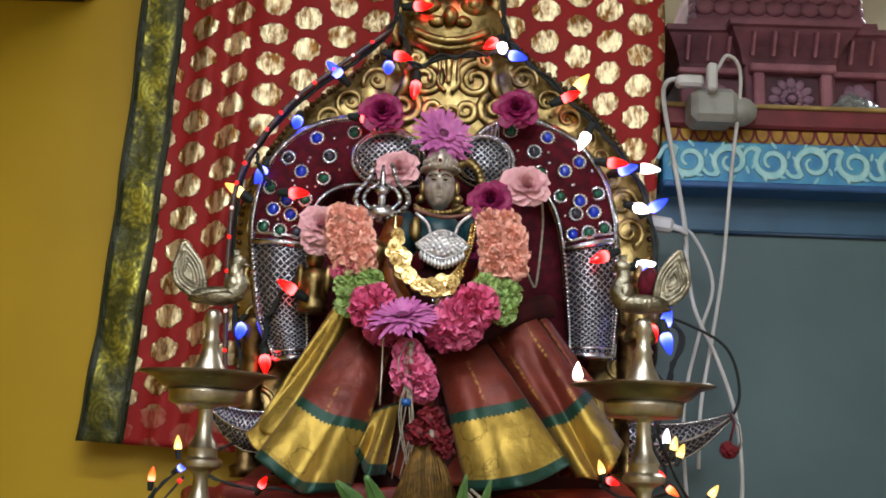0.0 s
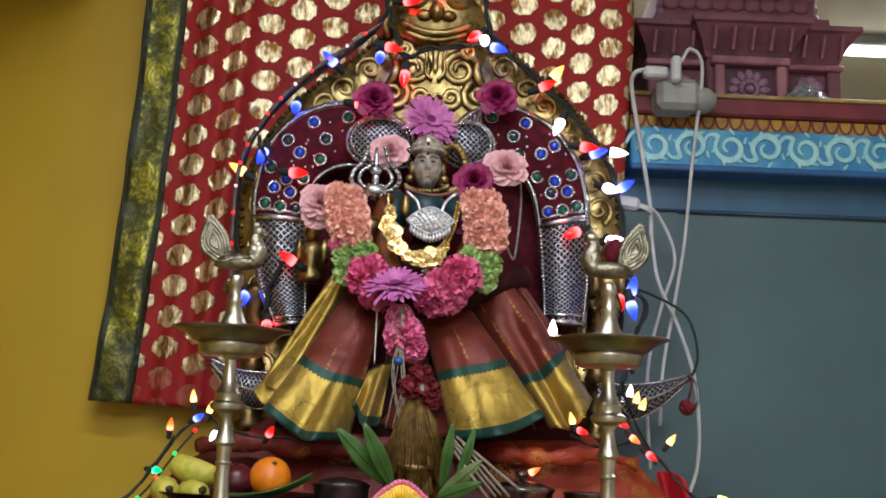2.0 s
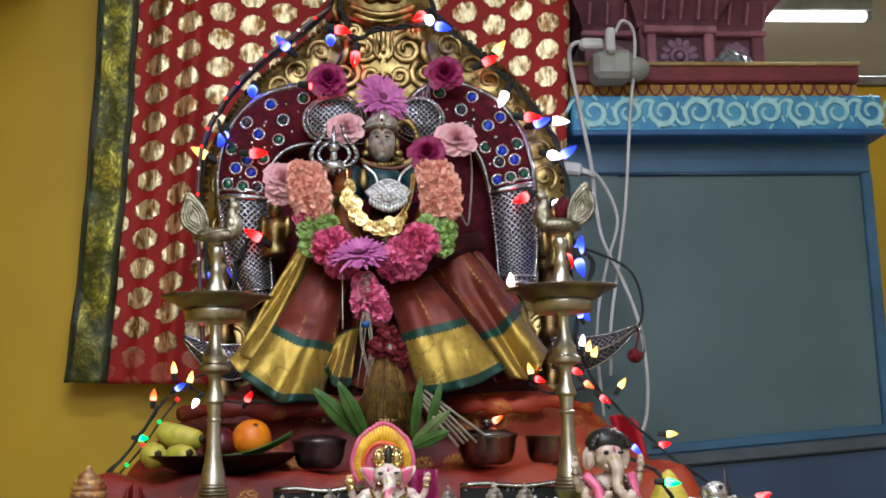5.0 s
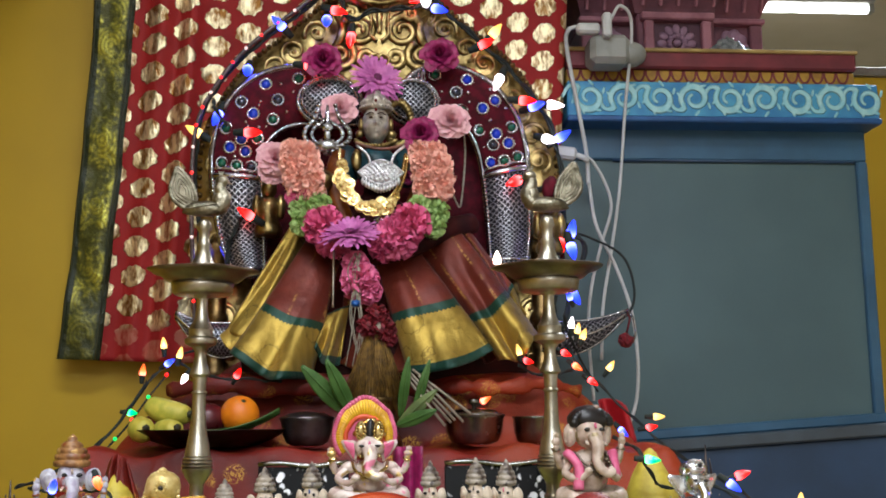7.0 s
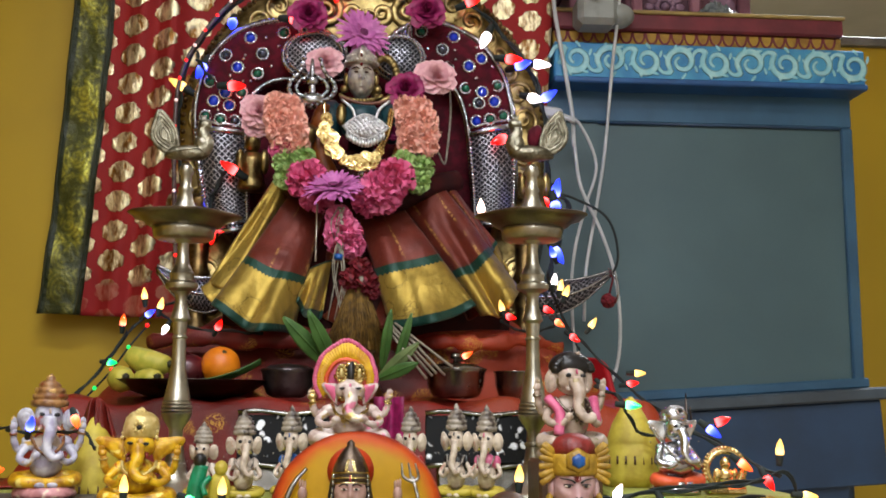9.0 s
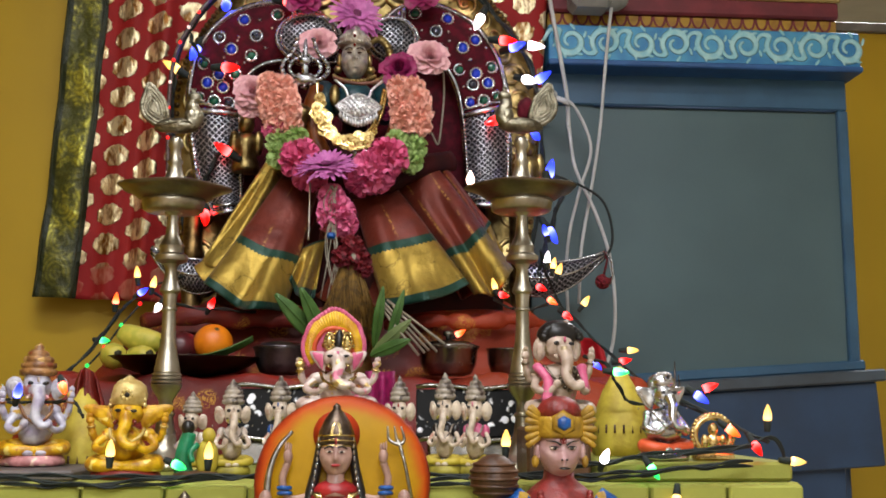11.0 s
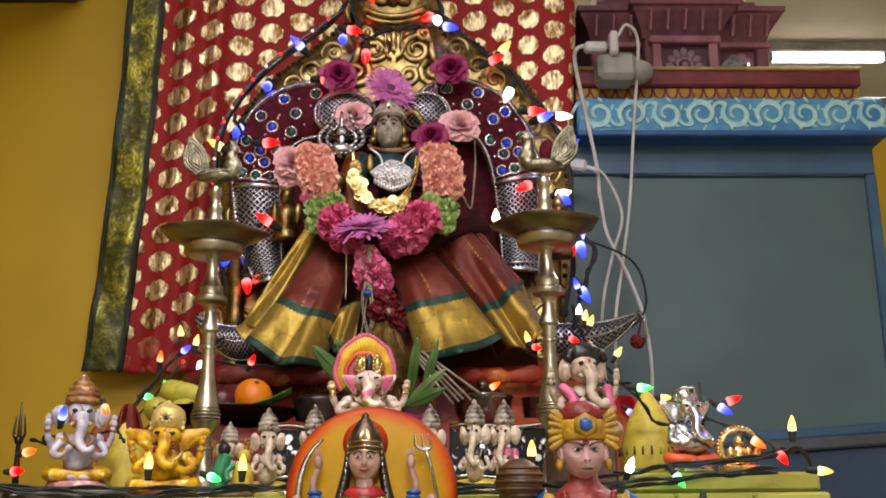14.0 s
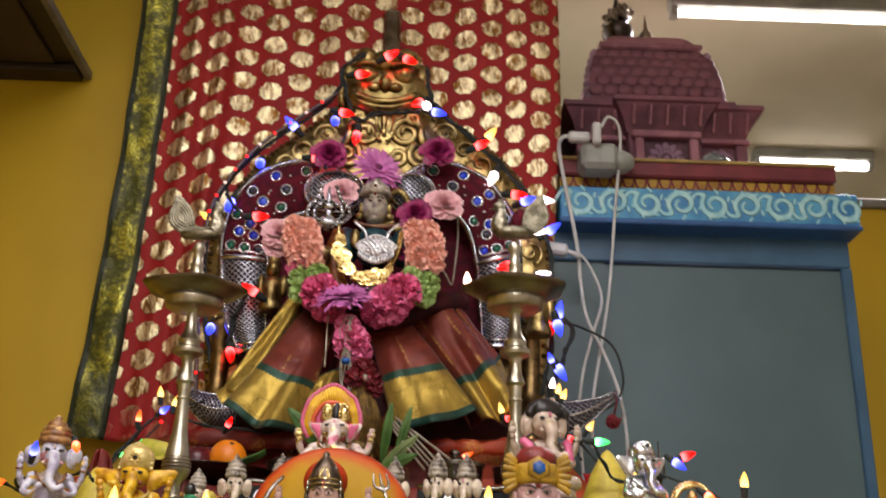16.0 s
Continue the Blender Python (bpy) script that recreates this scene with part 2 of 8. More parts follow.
def brocade():
    """Red cloth with staggered woven gold medallions; u and v run in metres."""
    n = Nodes("red_brocade")
    s = n.nt.nodes.new("ShaderNodeSeparateXYZ")
    n.link(n.coords("UV"), s.inputs[0])
    ob = n.coords()
    cu, cv = 0.080, 0.075
    u = n.math("DIVIDE", s.outputs[0], cu)
    col = n.math("FLOOR", u)
    odd = n.math("MULTIPLY", n.math("FLOORED_MODULO", col, 2.0), 0.5)
    v = n.math("ADD", n.math("DIVIDE", s.outputs[1], cv), odd)
    cell = n.nt.nodes.new("ShaderNodeCombineXYZ")
    n.link(col, cell.inputs[0])
    n.link(n.math("FLOOR", v), cell.inputs[1])
    rnd = n.nt.nodes.new("ShaderNodeTexWhiteNoise")
    n.link(cell.outputs[0], rnd.inputs["Vector"])
    du = n.math("MULTIPLY", n.math("SUBTRACT", n.math("FRACT", u), 0.5), cu / 0.0335)
    dv = n.math("MULTIPLY", n.math("SUBTRACT", n.math("FRACT", v), 0.5), cv / 0.0275)
    r = n.math("SQRT", n.math("ADD", n.math("MULTIPLY", du, du), n.math("MULTIPLY", dv, dv)))
    a = n.math("ARCTAN2", dv, du)
    edge = n.math("MULTIPLY", n.math("COSINE", n.math("MULTIPLY", a, 8.0)), 0.035)
    r = n.math("ADD", n.math("ADD", r, edge), n.math("MULTIPLY", n.math("SUBTRACT", n.noise(ob, 70, 3), 0.5), 0.45))
    gold = n.math("MULTIPLY", n.step(r, 1.03, 0.96), n.math("ADD", 0.12, n.math("MULTIPLY", n.step(s.outputs[1], -0.93, -0.90), 0.88)))
    weave = n.noise(ob, 420, 2)
    shift = n.node("ShaderNodeVectorMath")
    shift.operation = "ADD"
    n.link(ob, shift.inputs[0])
    n.link(rnd.outputs[1], shift.inputs[1])
    lean = n.node("ShaderNodeMapping")
    lean.inputs["Rotation"].default_value = (0.0, 0.5, 0.0)
    lean.inputs["Scale"].default_value = (1.7, 1.0, 0.75)
    n.link(shift.outputs[0], lean.inputs[0])
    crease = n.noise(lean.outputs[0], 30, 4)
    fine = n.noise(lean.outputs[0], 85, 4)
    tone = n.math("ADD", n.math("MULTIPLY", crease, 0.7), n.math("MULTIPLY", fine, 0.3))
    # Noise paints the foil's highlights cream and its creases brown.
    glint_wear = n.mix(n.step(tone, 0.38, 0.60), C("8a5c24"), C("fff0c4"))
    red = n.mix(n.noise(ob, 14), C("7c070a"), C("9e120f"))
    foil = n.math("MULTIPLY", n.math("ADD", n.math("MULTIPLY", crease, 9.0), n.math("MULTIPLY", fine, 4.0)), gold)
    n.bump(n.math("ADD", foil, n.math("MULTIPLY", weave, 0.6)), 0.9, 0.0011)
    return n.put(Base_Color=n.mix(gold, red, glint_wear), Metallic=n.math("MULTIPLY", gold, 0.80),
                 Roughness=n.math("SUBTRACT", 0.75, n.math("MULTIPLY", gold, 0.40)))


def border_brocade():
    """Dark olive border of the curtain with woven gold-green rosettes; crease noise paints the folds' gold sheen."""
    n = Nodes("green_border")
    ob, uv = n.coords(), n.coords("UV")
    s = n.nt.nodes.new("ShaderNodeSeparateXYZ")
    n.link(uv, s.inputs[0])
    v = n.math("FRACT", n.math("DIVIDE", s.outputs[1], 0.085))
    u = n.math("SUBTRACT", s.outputs[0], 0.052)
    d = n.math("SQRT", n.math("ADD", n.math("POWER", n.math("DIVIDE", u, 0.034), 2.0), n.math("POWER", n.math("DIVIDE", n.math("SUBTRACT", v, 0.5), 0.5), 2.0)))
    rings = n.math("SINE", n.math("MULTIPLY", d, 21.0))
    band = n.math("MULTIPLY", n.step(s.outputs[0], 0.016, 0.02), n.step(s.outputs[0], 0.094, 0.088))
    band = n.math("MULTIPLY", band, n.math("ADD", 0.30, n.math("MULTIPLY", n.step(n.math("ADD", s.outputs[1], n.math("MULTIPLY", n.noise(ob, 20), 0.1)), -1.56, -1.46), 0.70)))
    crease = n.noise(ob, 11, 7)
    f = n.math("MULTIPLY", band, n.math("ADD", 0.09, n.math("MULTIPLY", n.step(n.math("ADD", n.math("MULTIPLY", crease, 0.6), n.math("MULTIPLY", n.noise(ob, 60, 4), 0.4)), 0.42, 0.60), n.math("ADD", 0.66, n.math("MULTIPLY", rings, 0.24)))))
    n.bump(n.math("ADD", n.math("MULTIPLY", crease, 6.0), n.math("MULTIPLY", n.noise(ob, 60, 4), 0.8)), 0.9, 0.006)
    return n.put(Base_Color=n.mix(f, C("20280e"), C("c6c050")), Metallic=n.math("MULTIPLY", f, 0.85),
                 Roughness=n.math("SUBTRACT", 0.55, n.math("MULTIPLY", f, 0.25)))


def silk():
    """Sari silk: maroon body with zari lines, green saw-tooth line, gold border and green hem; v runs from waist (0) to hem (1)."""
    n = Nodes("sari_silk")
    s = n.nt.nodes.new("ShaderNodeSeparateXYZ")
    n.link(n.coords("UV"), s.inputs[0])
    ob = n.coords()
    u, v = s.outputs[0], s.outputs[1]
    saw = n.math("MULTIPLY", n.math("PINGPONG", u, 0.006), 2.2)
    green1 = n.math("MULTIPLY", n.step(v, 0.575, 0.58), n.step(n.math("ADD", v, saw), 0.645, 0.64))
    gold = n.step(n.math("ADD", v, saw), 0.64, 0.645)
    hem = n.step(v, 0.945, 0.95)
    weave = n.noise(ob, 500, 2)
    stretch = n.node("ShaderNodeMapping")
    stretch.inputs["Scale"].default_value = (60, 60, 9)
    n.link(ob, stretch.inputs[0])
    streak = n.noise(stretch.outputs[0], 1.0, 4)
    big = n.noise(ob, 22)
    mot = n.node("ShaderNodeTexVoronoi", Scale=16.0)
    n.link(ob, mot.inputs["Vector"])
    line = n.math("MULTIPLY", n.step(n.math("ABSOLUTE", n.math("SUBTRACT", n.math("ADD", mot.outputs[0], n.math("MULTIPLY", n.noise(ob, 120, 2), 0.3)), 0.52)), 0.035, 0.012), 0.5)
    goldc = n.mix(line, n.mix(streak, C("7a6220"), C("d0b054")), C("4c3a0c"))
    zari = n.step(n.math("SINE", n.math("MULTIPLY", u, 58.0)), 0.95, 0.99)
    zari = n.math("MULTIPLY", n.math("MULTIPLY", zari, 0.8), n.math("MULTIPLY", n.step(n.noise(ob, 160, 4), 0.40, 0.6), n.step(n.noise(ob, 13, 2), 0.42, 0.62)))
    red = n.mix(big, C("4a160e"), C("80301c"))
    red = n.mix(zari, red, C("c89a50"))
    c = n.mix(gold, red, goldc)
    c = n.mix(green1, c, C("083a2c"))
    c = n.mix(hem, c, C("0a382c"))
    metal = n.math("MULTIPLY", n.math("SUBTRACT", n.math("MAXIMUM", gold, zari), hem), 0.75)
    wrinkle = n.noise(ob, 24, 5)
    n.bump(n.math("ADD", n.math("MULTIPLY", weave, 0.4), n.math("ADD", streak, n.math("MULTIPLY", wrinkle, 4.0))), 0.5, 0.003)
    return n.put(Base_Color=c, Metallic=n.math("MAXIMUM", metal, 0.3), Roughness=n.math("ADD", 0.38, n.math("MULTIPLY", streak, 0.16)), Sheen_Weight=0.05)


def altar_silk():
    """Deep red silk that covers the altar, with feathered gold leaf motifs; the orange sheen on the right is put into
    the colour.
    """
    n = Nodes("altar_silk")
    ob = n.coords()
    vor = n.node("ShaderNodeTexVoronoi", Scale=15.0)
    n.link(ob, vor.inputs["Vector"])
    swirl = n.noise(ob, 34, 4)
    veins = n.math("SINE", n.math("ADD", n.math("MULTIPLY", vor.outputs[0], 40.0), n.math("MULTIPLY", swirl, 85.0)))
    leafy = n.math("MULTIPLY", n.step(vor.outputs[0], 0.42, 0.34), n.step(veins, 0.15, 0.6))
    glint_wear = n.step(n.noise(ob, 8, 3), 0.45, 0.55)
    sprig = n.math("MULTIPLY", leafy, glint_wear)
    x = n.nt.nodes.new("ShaderNodeSeparateXYZ")
    n.link(ob, x.inputs[0])
    # Lit orange patch towards the shrine, painted by position and noise.
    orange_sheen = n.math("MULTIPLY", n.step(n.math("ADD", x.outputs[0], n.math("MULTIPLY", n.noise(ob, 5, 3), 0.25)), 0.26, 0.36), 0.75)
    red = n.mix(n.step(n.noise(ob, 6), 0.35, 0.65), C("4c0c07"), C("801c0e"))
    red = n.mix(orange_sheen, red, C("a23c18"))
    n.bump(n.math("ADD", n.noise(ob, 400, 2), n.math("MULTIPLY", n.noise(ob, 24, 4), 4.0)), 0.5, 0.003)
    return n.put(Base_Color=n.mix(sprig, red, C("b8863c")), Metallic=n.math("MULTIPLY", sprig, 0.7),
                 Roughness=n.math("ADD", 0.40, n.math("MULTIPLY", swirl, 0.2)), Specular_IOR_Level=0.4)


def lattice():
    """Silver wire mesh sewn over dark blue cloth; u and v in metres."""
    n = Nodes("silver_mesh")
    s = n.nt.nodes.new("ShaderNodeSeparateXYZ")
    n.link(n.coords("UV"), s.inputs[0])
    p = 0.0130
    wob = n.math("MULTIPLY", n.noise(n.coords(), 45, 2), 0.010)
    a = n.math("ADD", n.math("ADD", s.outputs[0], s.outputs[1]), wob)
    b = n.math("SUBTRACT", n.math("SUBTRACT", s.outputs[0], s.outputs[1]), wob)
    fa = n.math("PINGPONG", a, p / 2)
    fb = n.math("PINGPONG", b, p / 2)
    d = n.math("MINIMUM", fa, fb)
    wire = n.step(d, 0.0021, 0.0010)
    spark = n.noise(n.coords(), 260, 2)
    n.bump(n.math("ADD", wire, n.math("MULTIPLY", spark, 0.4)), 1.0, 0.003)
    c = n.mix(wire, C("0e0e18"), n.mix(n.step(spark, 0.3, 0.7), C("484850"), C("d4d4dc")))
    return n.put(Base_Color=c, Metallic=n.math("MULTIPLY", wire, 0.95), Roughness=n.math("SUBTRACT", 0.7, n.math("MULTIPLY", wire, 0.42)))


def tray_print():
    n = Nodes("tray_relief")
    vor = n.node("ShaderNodeTexVoronoi", Scale=62.0)
    n.link(n.coords(), vor.inputs["Vector"])
    f = n.math("MULTIPLY", n.step(vor.outputs[0], 0.46, 0.34), n.step(n.noise(n.coords(), 38, 4), 0.50, 0.56))
    n.bump(f, 0.7, 0.002)
    return n.put(Base_Color=n.mix(f, C("0a0909"), C("d8d8dc")), Metallic=n.math("MULTIPLY", f, 0.8), Roughness=0.5, Specular_IOR_Level=0.15)


BROCADE, BORDER, SILK, ALTAR_SILK, LATTICE, TRAY = brocade(), border_brocade(), silk(), altar_silk(), lattice(), tray_print()


# ---- mesh helpers ----
def face(bm, vs, mi=0, smooth=True):
    try:
        f = bm.faces.new(vs)
    except ValueError:
        return None
    f.material_index, f.smooth = mi, smooth
    return f


def lathe(bm, prof, seg=24, c=(0, 0, 0), mi=0, m=None, wave=0.0, lobes=0):
    """Turns a profile of (radius, height) round z; wave and lobes scallop the widest radii."""
    top = max(r for r, _ in prof)
    rings = []
    for r, z in prof:
        ring = []
        for k in range(seg):
            a = 2 * math.pi * k / seg
            rr = r * (1 + wave * math.cos(lobes * a) * (r / top) ** 4)
            p = Vector((rr * math.cos(a), rr * math.sin(a), z))
            p = (m @ p) if m else p
            ring.append(bm.verts.new(p + Vector(c)))
        rings.append(ring)
    for a, b in zip(rings, rings[1:]):
        for k in range(seg):
            face(bm, (a[k], a[(k + 1) % seg], b[(k + 1) % seg], b[k]), mi)
    for ring, r in ((rings[0][::-1], prof[0][0]), (rings[-1], prof[-1][0])):
        if r > 1e-4:
            face(bm, ring, mi, False)
    return bm


def ball(bm, c, r, mi=0, u=14, v=9, m=None):
    """An ellipsoid of radii r round c."""
    r = (r, r, r) if isinstance(r, (int, float)) else r
    rings = []
    for j in range(1, v):
        t = math.pi * j / v
        ring = []
        for k in range(u):
            a = 2 * math.pi * k / u
            p = Vector((r[0] * math.sin(t) * math.cos(a), r[1] * math.sin(t) * math.sin(a), r[2] * math.cos(t)))
            ring.append(bm.verts.new(((m @ p) if m else p) + Vector(c)))
        rings.append(ring)
    ends = []
    for s in (1, -1):
        p = Vector((0, 0, s * r[2]))
        ends.append(bm.verts.new(((m @ p) if m else p) + Vector(c)))
    for a, b in zip(rings, rings[1:]):
        for k in range(u):
            face(bm, (a[k], b[k], b[(k + 1) % u], a[(k + 1) % u]), mi)
    for k in range(u):
        face(bm, (ends[0], rings[0][k], rings[0][(k + 1) % u]), mi)
        face(bm, (ends[1], rings[-1][(k + 1) % u], rings[-1][k]), mi)
    return bm


def smooth_line(pts, n=6):
    """Catmull-Rom through the points, n steps a stretch."""
    p = [Vector(q) for q in pts]
    p = [p[0] * 2 - p[1]] + p + [p[-1] * 2 - p[-2]]
    out = []
    for i in range(1, len(p) - 2):
        for k in range(n):
            t = k / n
            out.append(0.5 * (2 * p[i] + (p[i + 1] - p[i - 1]) * t + (2 * p[i - 1] - 5 * p[i] + 4 * p[i + 1] - p[i + 2]) * t * t
                              + (3 * p[i] - p[i - 1] - 3 * p[i + 1] + p[i + 2]) * t ** 3))
    return out + [p[-2]]


def tube(bm, pts, rad, seg=8, mi=0, flat=1.0):
    """A round (or flattened) rod along points; rad is a number, or a function of 0..1."""
    pts = [Vector(p) for p in pts]
    up, rings = Vector((0, -1, 0.02)), []
    for i, p in enumerate(pts):
        d = (pts[min(i + 1, len(pts) - 1)] - pts[max(i - 1, 0)])
        d = d.normalized() if d.length > 1e-9 else Vector((0, 0, 1))
        x = d.cross(up)
        x = x.normalized() if x.length > 1e-4 else d.orthogonal().normalized()
        y = x.cross(d).normalized()
        up = y
        r = rad(i / (len(pts) - 1)) if callable(rad) else rad
        rings.append([bm.verts.new(p + x * (r * math.cos(2 * math.pi * k / seg)) + y * (flat * r * math.sin(2 * math.pi * k / seg))) for k in range(seg)])
    for a, b in zip(rings, rings[1:]):
        for k in range(seg):
            face(bm, (a[k], a[(k + 1) % seg], b[(k + 1) % seg], b[k]), mi)
    face(bm, rings[0][::-1], mi)
    face(bm, rings[-1], mi)
    return bm


def box(bm, lo, hi, mi=0, bev=0.003):
    """A box with chamfered edges."""
    lo, hi = Vector(lo), Vector(hi)
    c, h = (lo + hi) / 2, (hi - lo) / 2
    b = min(bev, 0.45 * min(h))
    def v(x, y, z):
        return bm.verts.new(c + Vector((x, y, z)))
    pts = {}
    for sx in (-1, 1):
        for sy in (-1, 1):
            for sz in (-1, 1):
                pts[sx, sy, sz] = (v(sx * h.x, sy * (h.y - b), sz * (h.z - b)), v(sx * (h.x - b), sy * h.y, sz * (h.z - b)), v(sx * (h.x - b), sy * (h.y - b), sz * h.z))
                face(bm, pts[sx, sy, sz], mi, False)
    order = ((-1, -1), (1, -1), (1, 1), (-1, 1))
    for s in (-1, 1):
        face(bm, [pts[s, a, d][0] for a, d in order], mi, False)
        face(bm, [pts[a, s, d][1] for a, d in order], mi, False)
        face(bm, [pts[a, d, s][2] for a, d in order], mi, False)
    for a in (-1, 1):
        for d in (-1, 1):
            face(bm, (pts[a, d, -1][0], pts[a, d, 1][0], pts[a, d, 1][1], pts[a, d, -1][1]), mi, False)
            face(bm, (pts[a, -1, d][0], pts[a, 1, d][0], pts[a, 1, d][2], pts[a, -1, d][2]), mi, False)
            face(bm, (pts[-1, a, d][1], pts[1, a, d][1], pts[1, a, d][2], pts[-1, a, d][2]), mi, False)
    return bm


def sheet(bm, fn, nu, nv, uv=None, mi=0):
    """A grid from fn(a, b) with a and b in 0..1; uv(a, b) gives the texture place."""
    layer = bm.loops.layers.uv.verify()
    vs = [[bm.verts.new(fn(i / nu, j / nv)) for i in range(nu + 1)] for j in range(nv + 1)]
    for j in range(nv):
        for i in range(nu):
            f = face(bm, (vs[j][i], vs[j][i + 1], vs[j + 1][i + 1], vs[j + 1][i]), mi)
            if f and uv:
                for lp, (a, b) in zip(f.loops, ((i, j), (i + 1, j), (i + 1, j + 1), (i, j + 1))):
                    lp[layer].uv = uv(a / nu, b / nv)
    return bm


def mesh_of(name, bm, mats, fix=True):
    if fix:
        bmesh.ops.recalc_face_normals(bm, faces=bm.faces[:])
    me = bpy.data.meshes.new(name)
    bm.to_mesh(me)
    bm.free()
    for mm in (mats if isinstance(mats, (list, tuple)) else [mats]):
        me.materials.append(mm)
    return me


def part(name, bm, material, parent=None, label="", at=None, fix=True, thick=0.0):
    me = bm if isinstance(bm, bpy.types.Mesh) else mesh_of(name, bm, material, fix)
    ob = new(name, me)
    if parent:
        ob.parent = parent
    if at is not None:
        ob.matrix_basis = at if isinstance(at, Matrix) else Matrix.Translation(at)
    if label:
        ob["label"] = label
    if thick:
        s = ob.modifiers.new("thickness", "SOLIDIFY")
        s.thickness, s.offset = thick, 0.0
    return ob


def thing(name, label, category, at=(0, 0, 0), group="", kind=""):
    ob = new(name)
    ob.empty_display_size = 0.05
    ob.matrix_basis = at if isinstance(at, Matrix) else Matrix.Translation(at)
    return tagged(ob, label, category, group, kind)


def solid(name, bm, material, label, category, at=None, group="", kind="", **more):
    return tagged(part(name, bm, material, None, "", at, **more), label, category, group, kind)


B = bmesh.new

# ---- the room ----
def slab(name, lo, hi, material, label, category="wall"):
    return solid(name, box(B(), lo, hi, 0, 0.002), material, label, category, kind="structure")


slab("floor", (-3.2, -4.2, -0.1), (4.2, 5.7, 0.0), FLOOR_TILE, "beige tiled floor of the prayer room", "floor")
slab("ceiling", (-3.2, -4.2, 2.95), (4.2, 2.60, 3.05), WHITE_WALL, "plain off-white ceiling above the altar", "ceiling")
# Beige stands in for the lamp's falloff on this length of ceiling.
slab("ceiling_back", (-3.2, 2.60, 2.95), (4.2, 5.7, 3.05), mat("shaded_ceiling_paint", "b6ae96", "a0977e", rough=0.65, scale=1.6, fine=160, bump=0.1), "ceiling beyond the partition, beige for its dimmer light", "ceiling")
slab("wall_back", (-3.2, 2.46, 0.0), (0.50, 2.6, 2.95), YELLOW_WALL, "mustard-yellow painted wall behind the altar")
slab("wall_partition", (0.50, 2.95, 0.0), (4.2, 3.05, 2.14), YELLOW_WALL, "low mustard-yellow partition behind the blue shrine")
slab("wall_far", (0.50, 5.6, 0.0), (4.2, 5.7, 2.95), WHITE_WALL, "off-white far wall beyond the partition")
slab("wall_inner", (0.44, 2.6, 0.0), (0.50, 5.7, 2.95), WHITE_WALL, "off-white wall beside the shrine recess")
slab("wall_left", (-3.2, -4.2, 0.0), (-3.1, 2.46, 2.95), YELLOW_WALL, "mustard-yellow side wall")
slab("wall_right", (4.1, -4.2, 0.0), (4.2, 5.6, 2.95), WHITE_WALL, "off-white side wall")
slab("wall_front", (-3.1, -4.2, 0.0), (4.1, -4.1, 2.95), WHITE_WALL, "off-white wall facing the altar")
slab("trim", (0.50, 2.93, 2.14), (4.2, 3.07, 2.17), GREY_EDGE, "dark grey cap along the partition top", "trim")

# dark canopy fixed high on the yellow wall
canopy = thing("wall_canopy", "dark brown wooden canopy with a grey edge on the wall", "canopy", (0, 0, 0))
part("underside", box(B(), (-2.4, 0.7, 2.285), (-0.937, 2.455, 2.315), 0, 0.004), DARK_BROWN, canopy)
part("edge_strip", box(B(), (-0.935, 0.7, 2.270), (-0.915, 2.456, 2.300), 0, 0.003), GREY_EDGE, canopy, "grey edge strip")
part("inner_panel", box(B(), (-2.3, 0.8, 2.272), (-1.0, 2.36, 2.283), 0, 0.003), mat("worn_brown_board", "4a3a2c", "2a2018", rough=0.6, scale=3), canopy)
part("back_rail", box(B(), (-2.4, 2.38, 2.262), (-0.940, 2.455, 2.284), 0, 0.003), DARK_BROWN, canopy)



def tube_fixture(x0, x1, y, z, label, rad=0.014):
    t = thing("tube_light_fitting", label, "light fitting", ((x0 + x1) / 2, y, z), "fluorescent tube lights")
    h = (x1 - x0) / 2
    part("housing", box(B(), (-h, -0.035, 0.02), (h, 0.035, 0.07), 0, 0.006), PLASTIC_WHITE, t)
    part("glass_tube", tube(B(), [(-h + 0.03 + (2 * h - 0.06) * k / 6, 0, 0) for k in range(7)], rad, 12), WHITE_GLOW, t, "glowing white glass tube")
    for s in (-1, 1):
        part("end_cap", box(B(), (s * (h - 0.014) - 0.014, -0.02, -0.022), (s * (h - 0.014) + 0.014, 0.02, 0.022), 0, 0.004), PLASTIC_WHITE, t)
    return t


tube_fixture(1.0, 2.2, 2.9, 2.88, "glowing unseen fluorescent tube in a white batten under the ceiling")
tube_fixture(-0.9, 0.3, 0.35, 2.88, "unseen fluorescent tube in a white batten under the ceiling")
tube_fixture(-0.1, 1.1, -1.2, 2.88, "unseen fluorescent tube in a white batten under the ceiling")
# Unseen fitting added to go with the rear fill lamp.
tube_fixture(-0.8, 0.4, -2.9, 2.88, "unseen fluorescent tube in a white batten under the ceiling")
tube_fixture(1.70, 2.28, 4.15, 2.88, "short glowing fluorescent tube under the ceiling beyond the partition", 0.022)

# ---- the blue shrine ----
shrine = thing("shrine_cabinet", "blue-painted wooden shrine cabinet with a grey-teal front panel", "shrine", (0, 0, 0))
part("front_panel", box(B(), (0.45, 2.345, 0.93), (1.292, 2.37, 1.70), 0, 0.002), TEAL_PANEL, shrine, "flat grey-teal front panel")
part("top_rail", box(B(), (0.47, 2.332, 1.690), (1.316, 2.40, 1.778), 0, 0.004), BLUE_FRAME, shrine)
part("side_stile", box(B(), (1.288, 2.332, 0.96), (1.318, 2.40, 1.690), 0, 0.004), BLUE_FRAME, shrine)
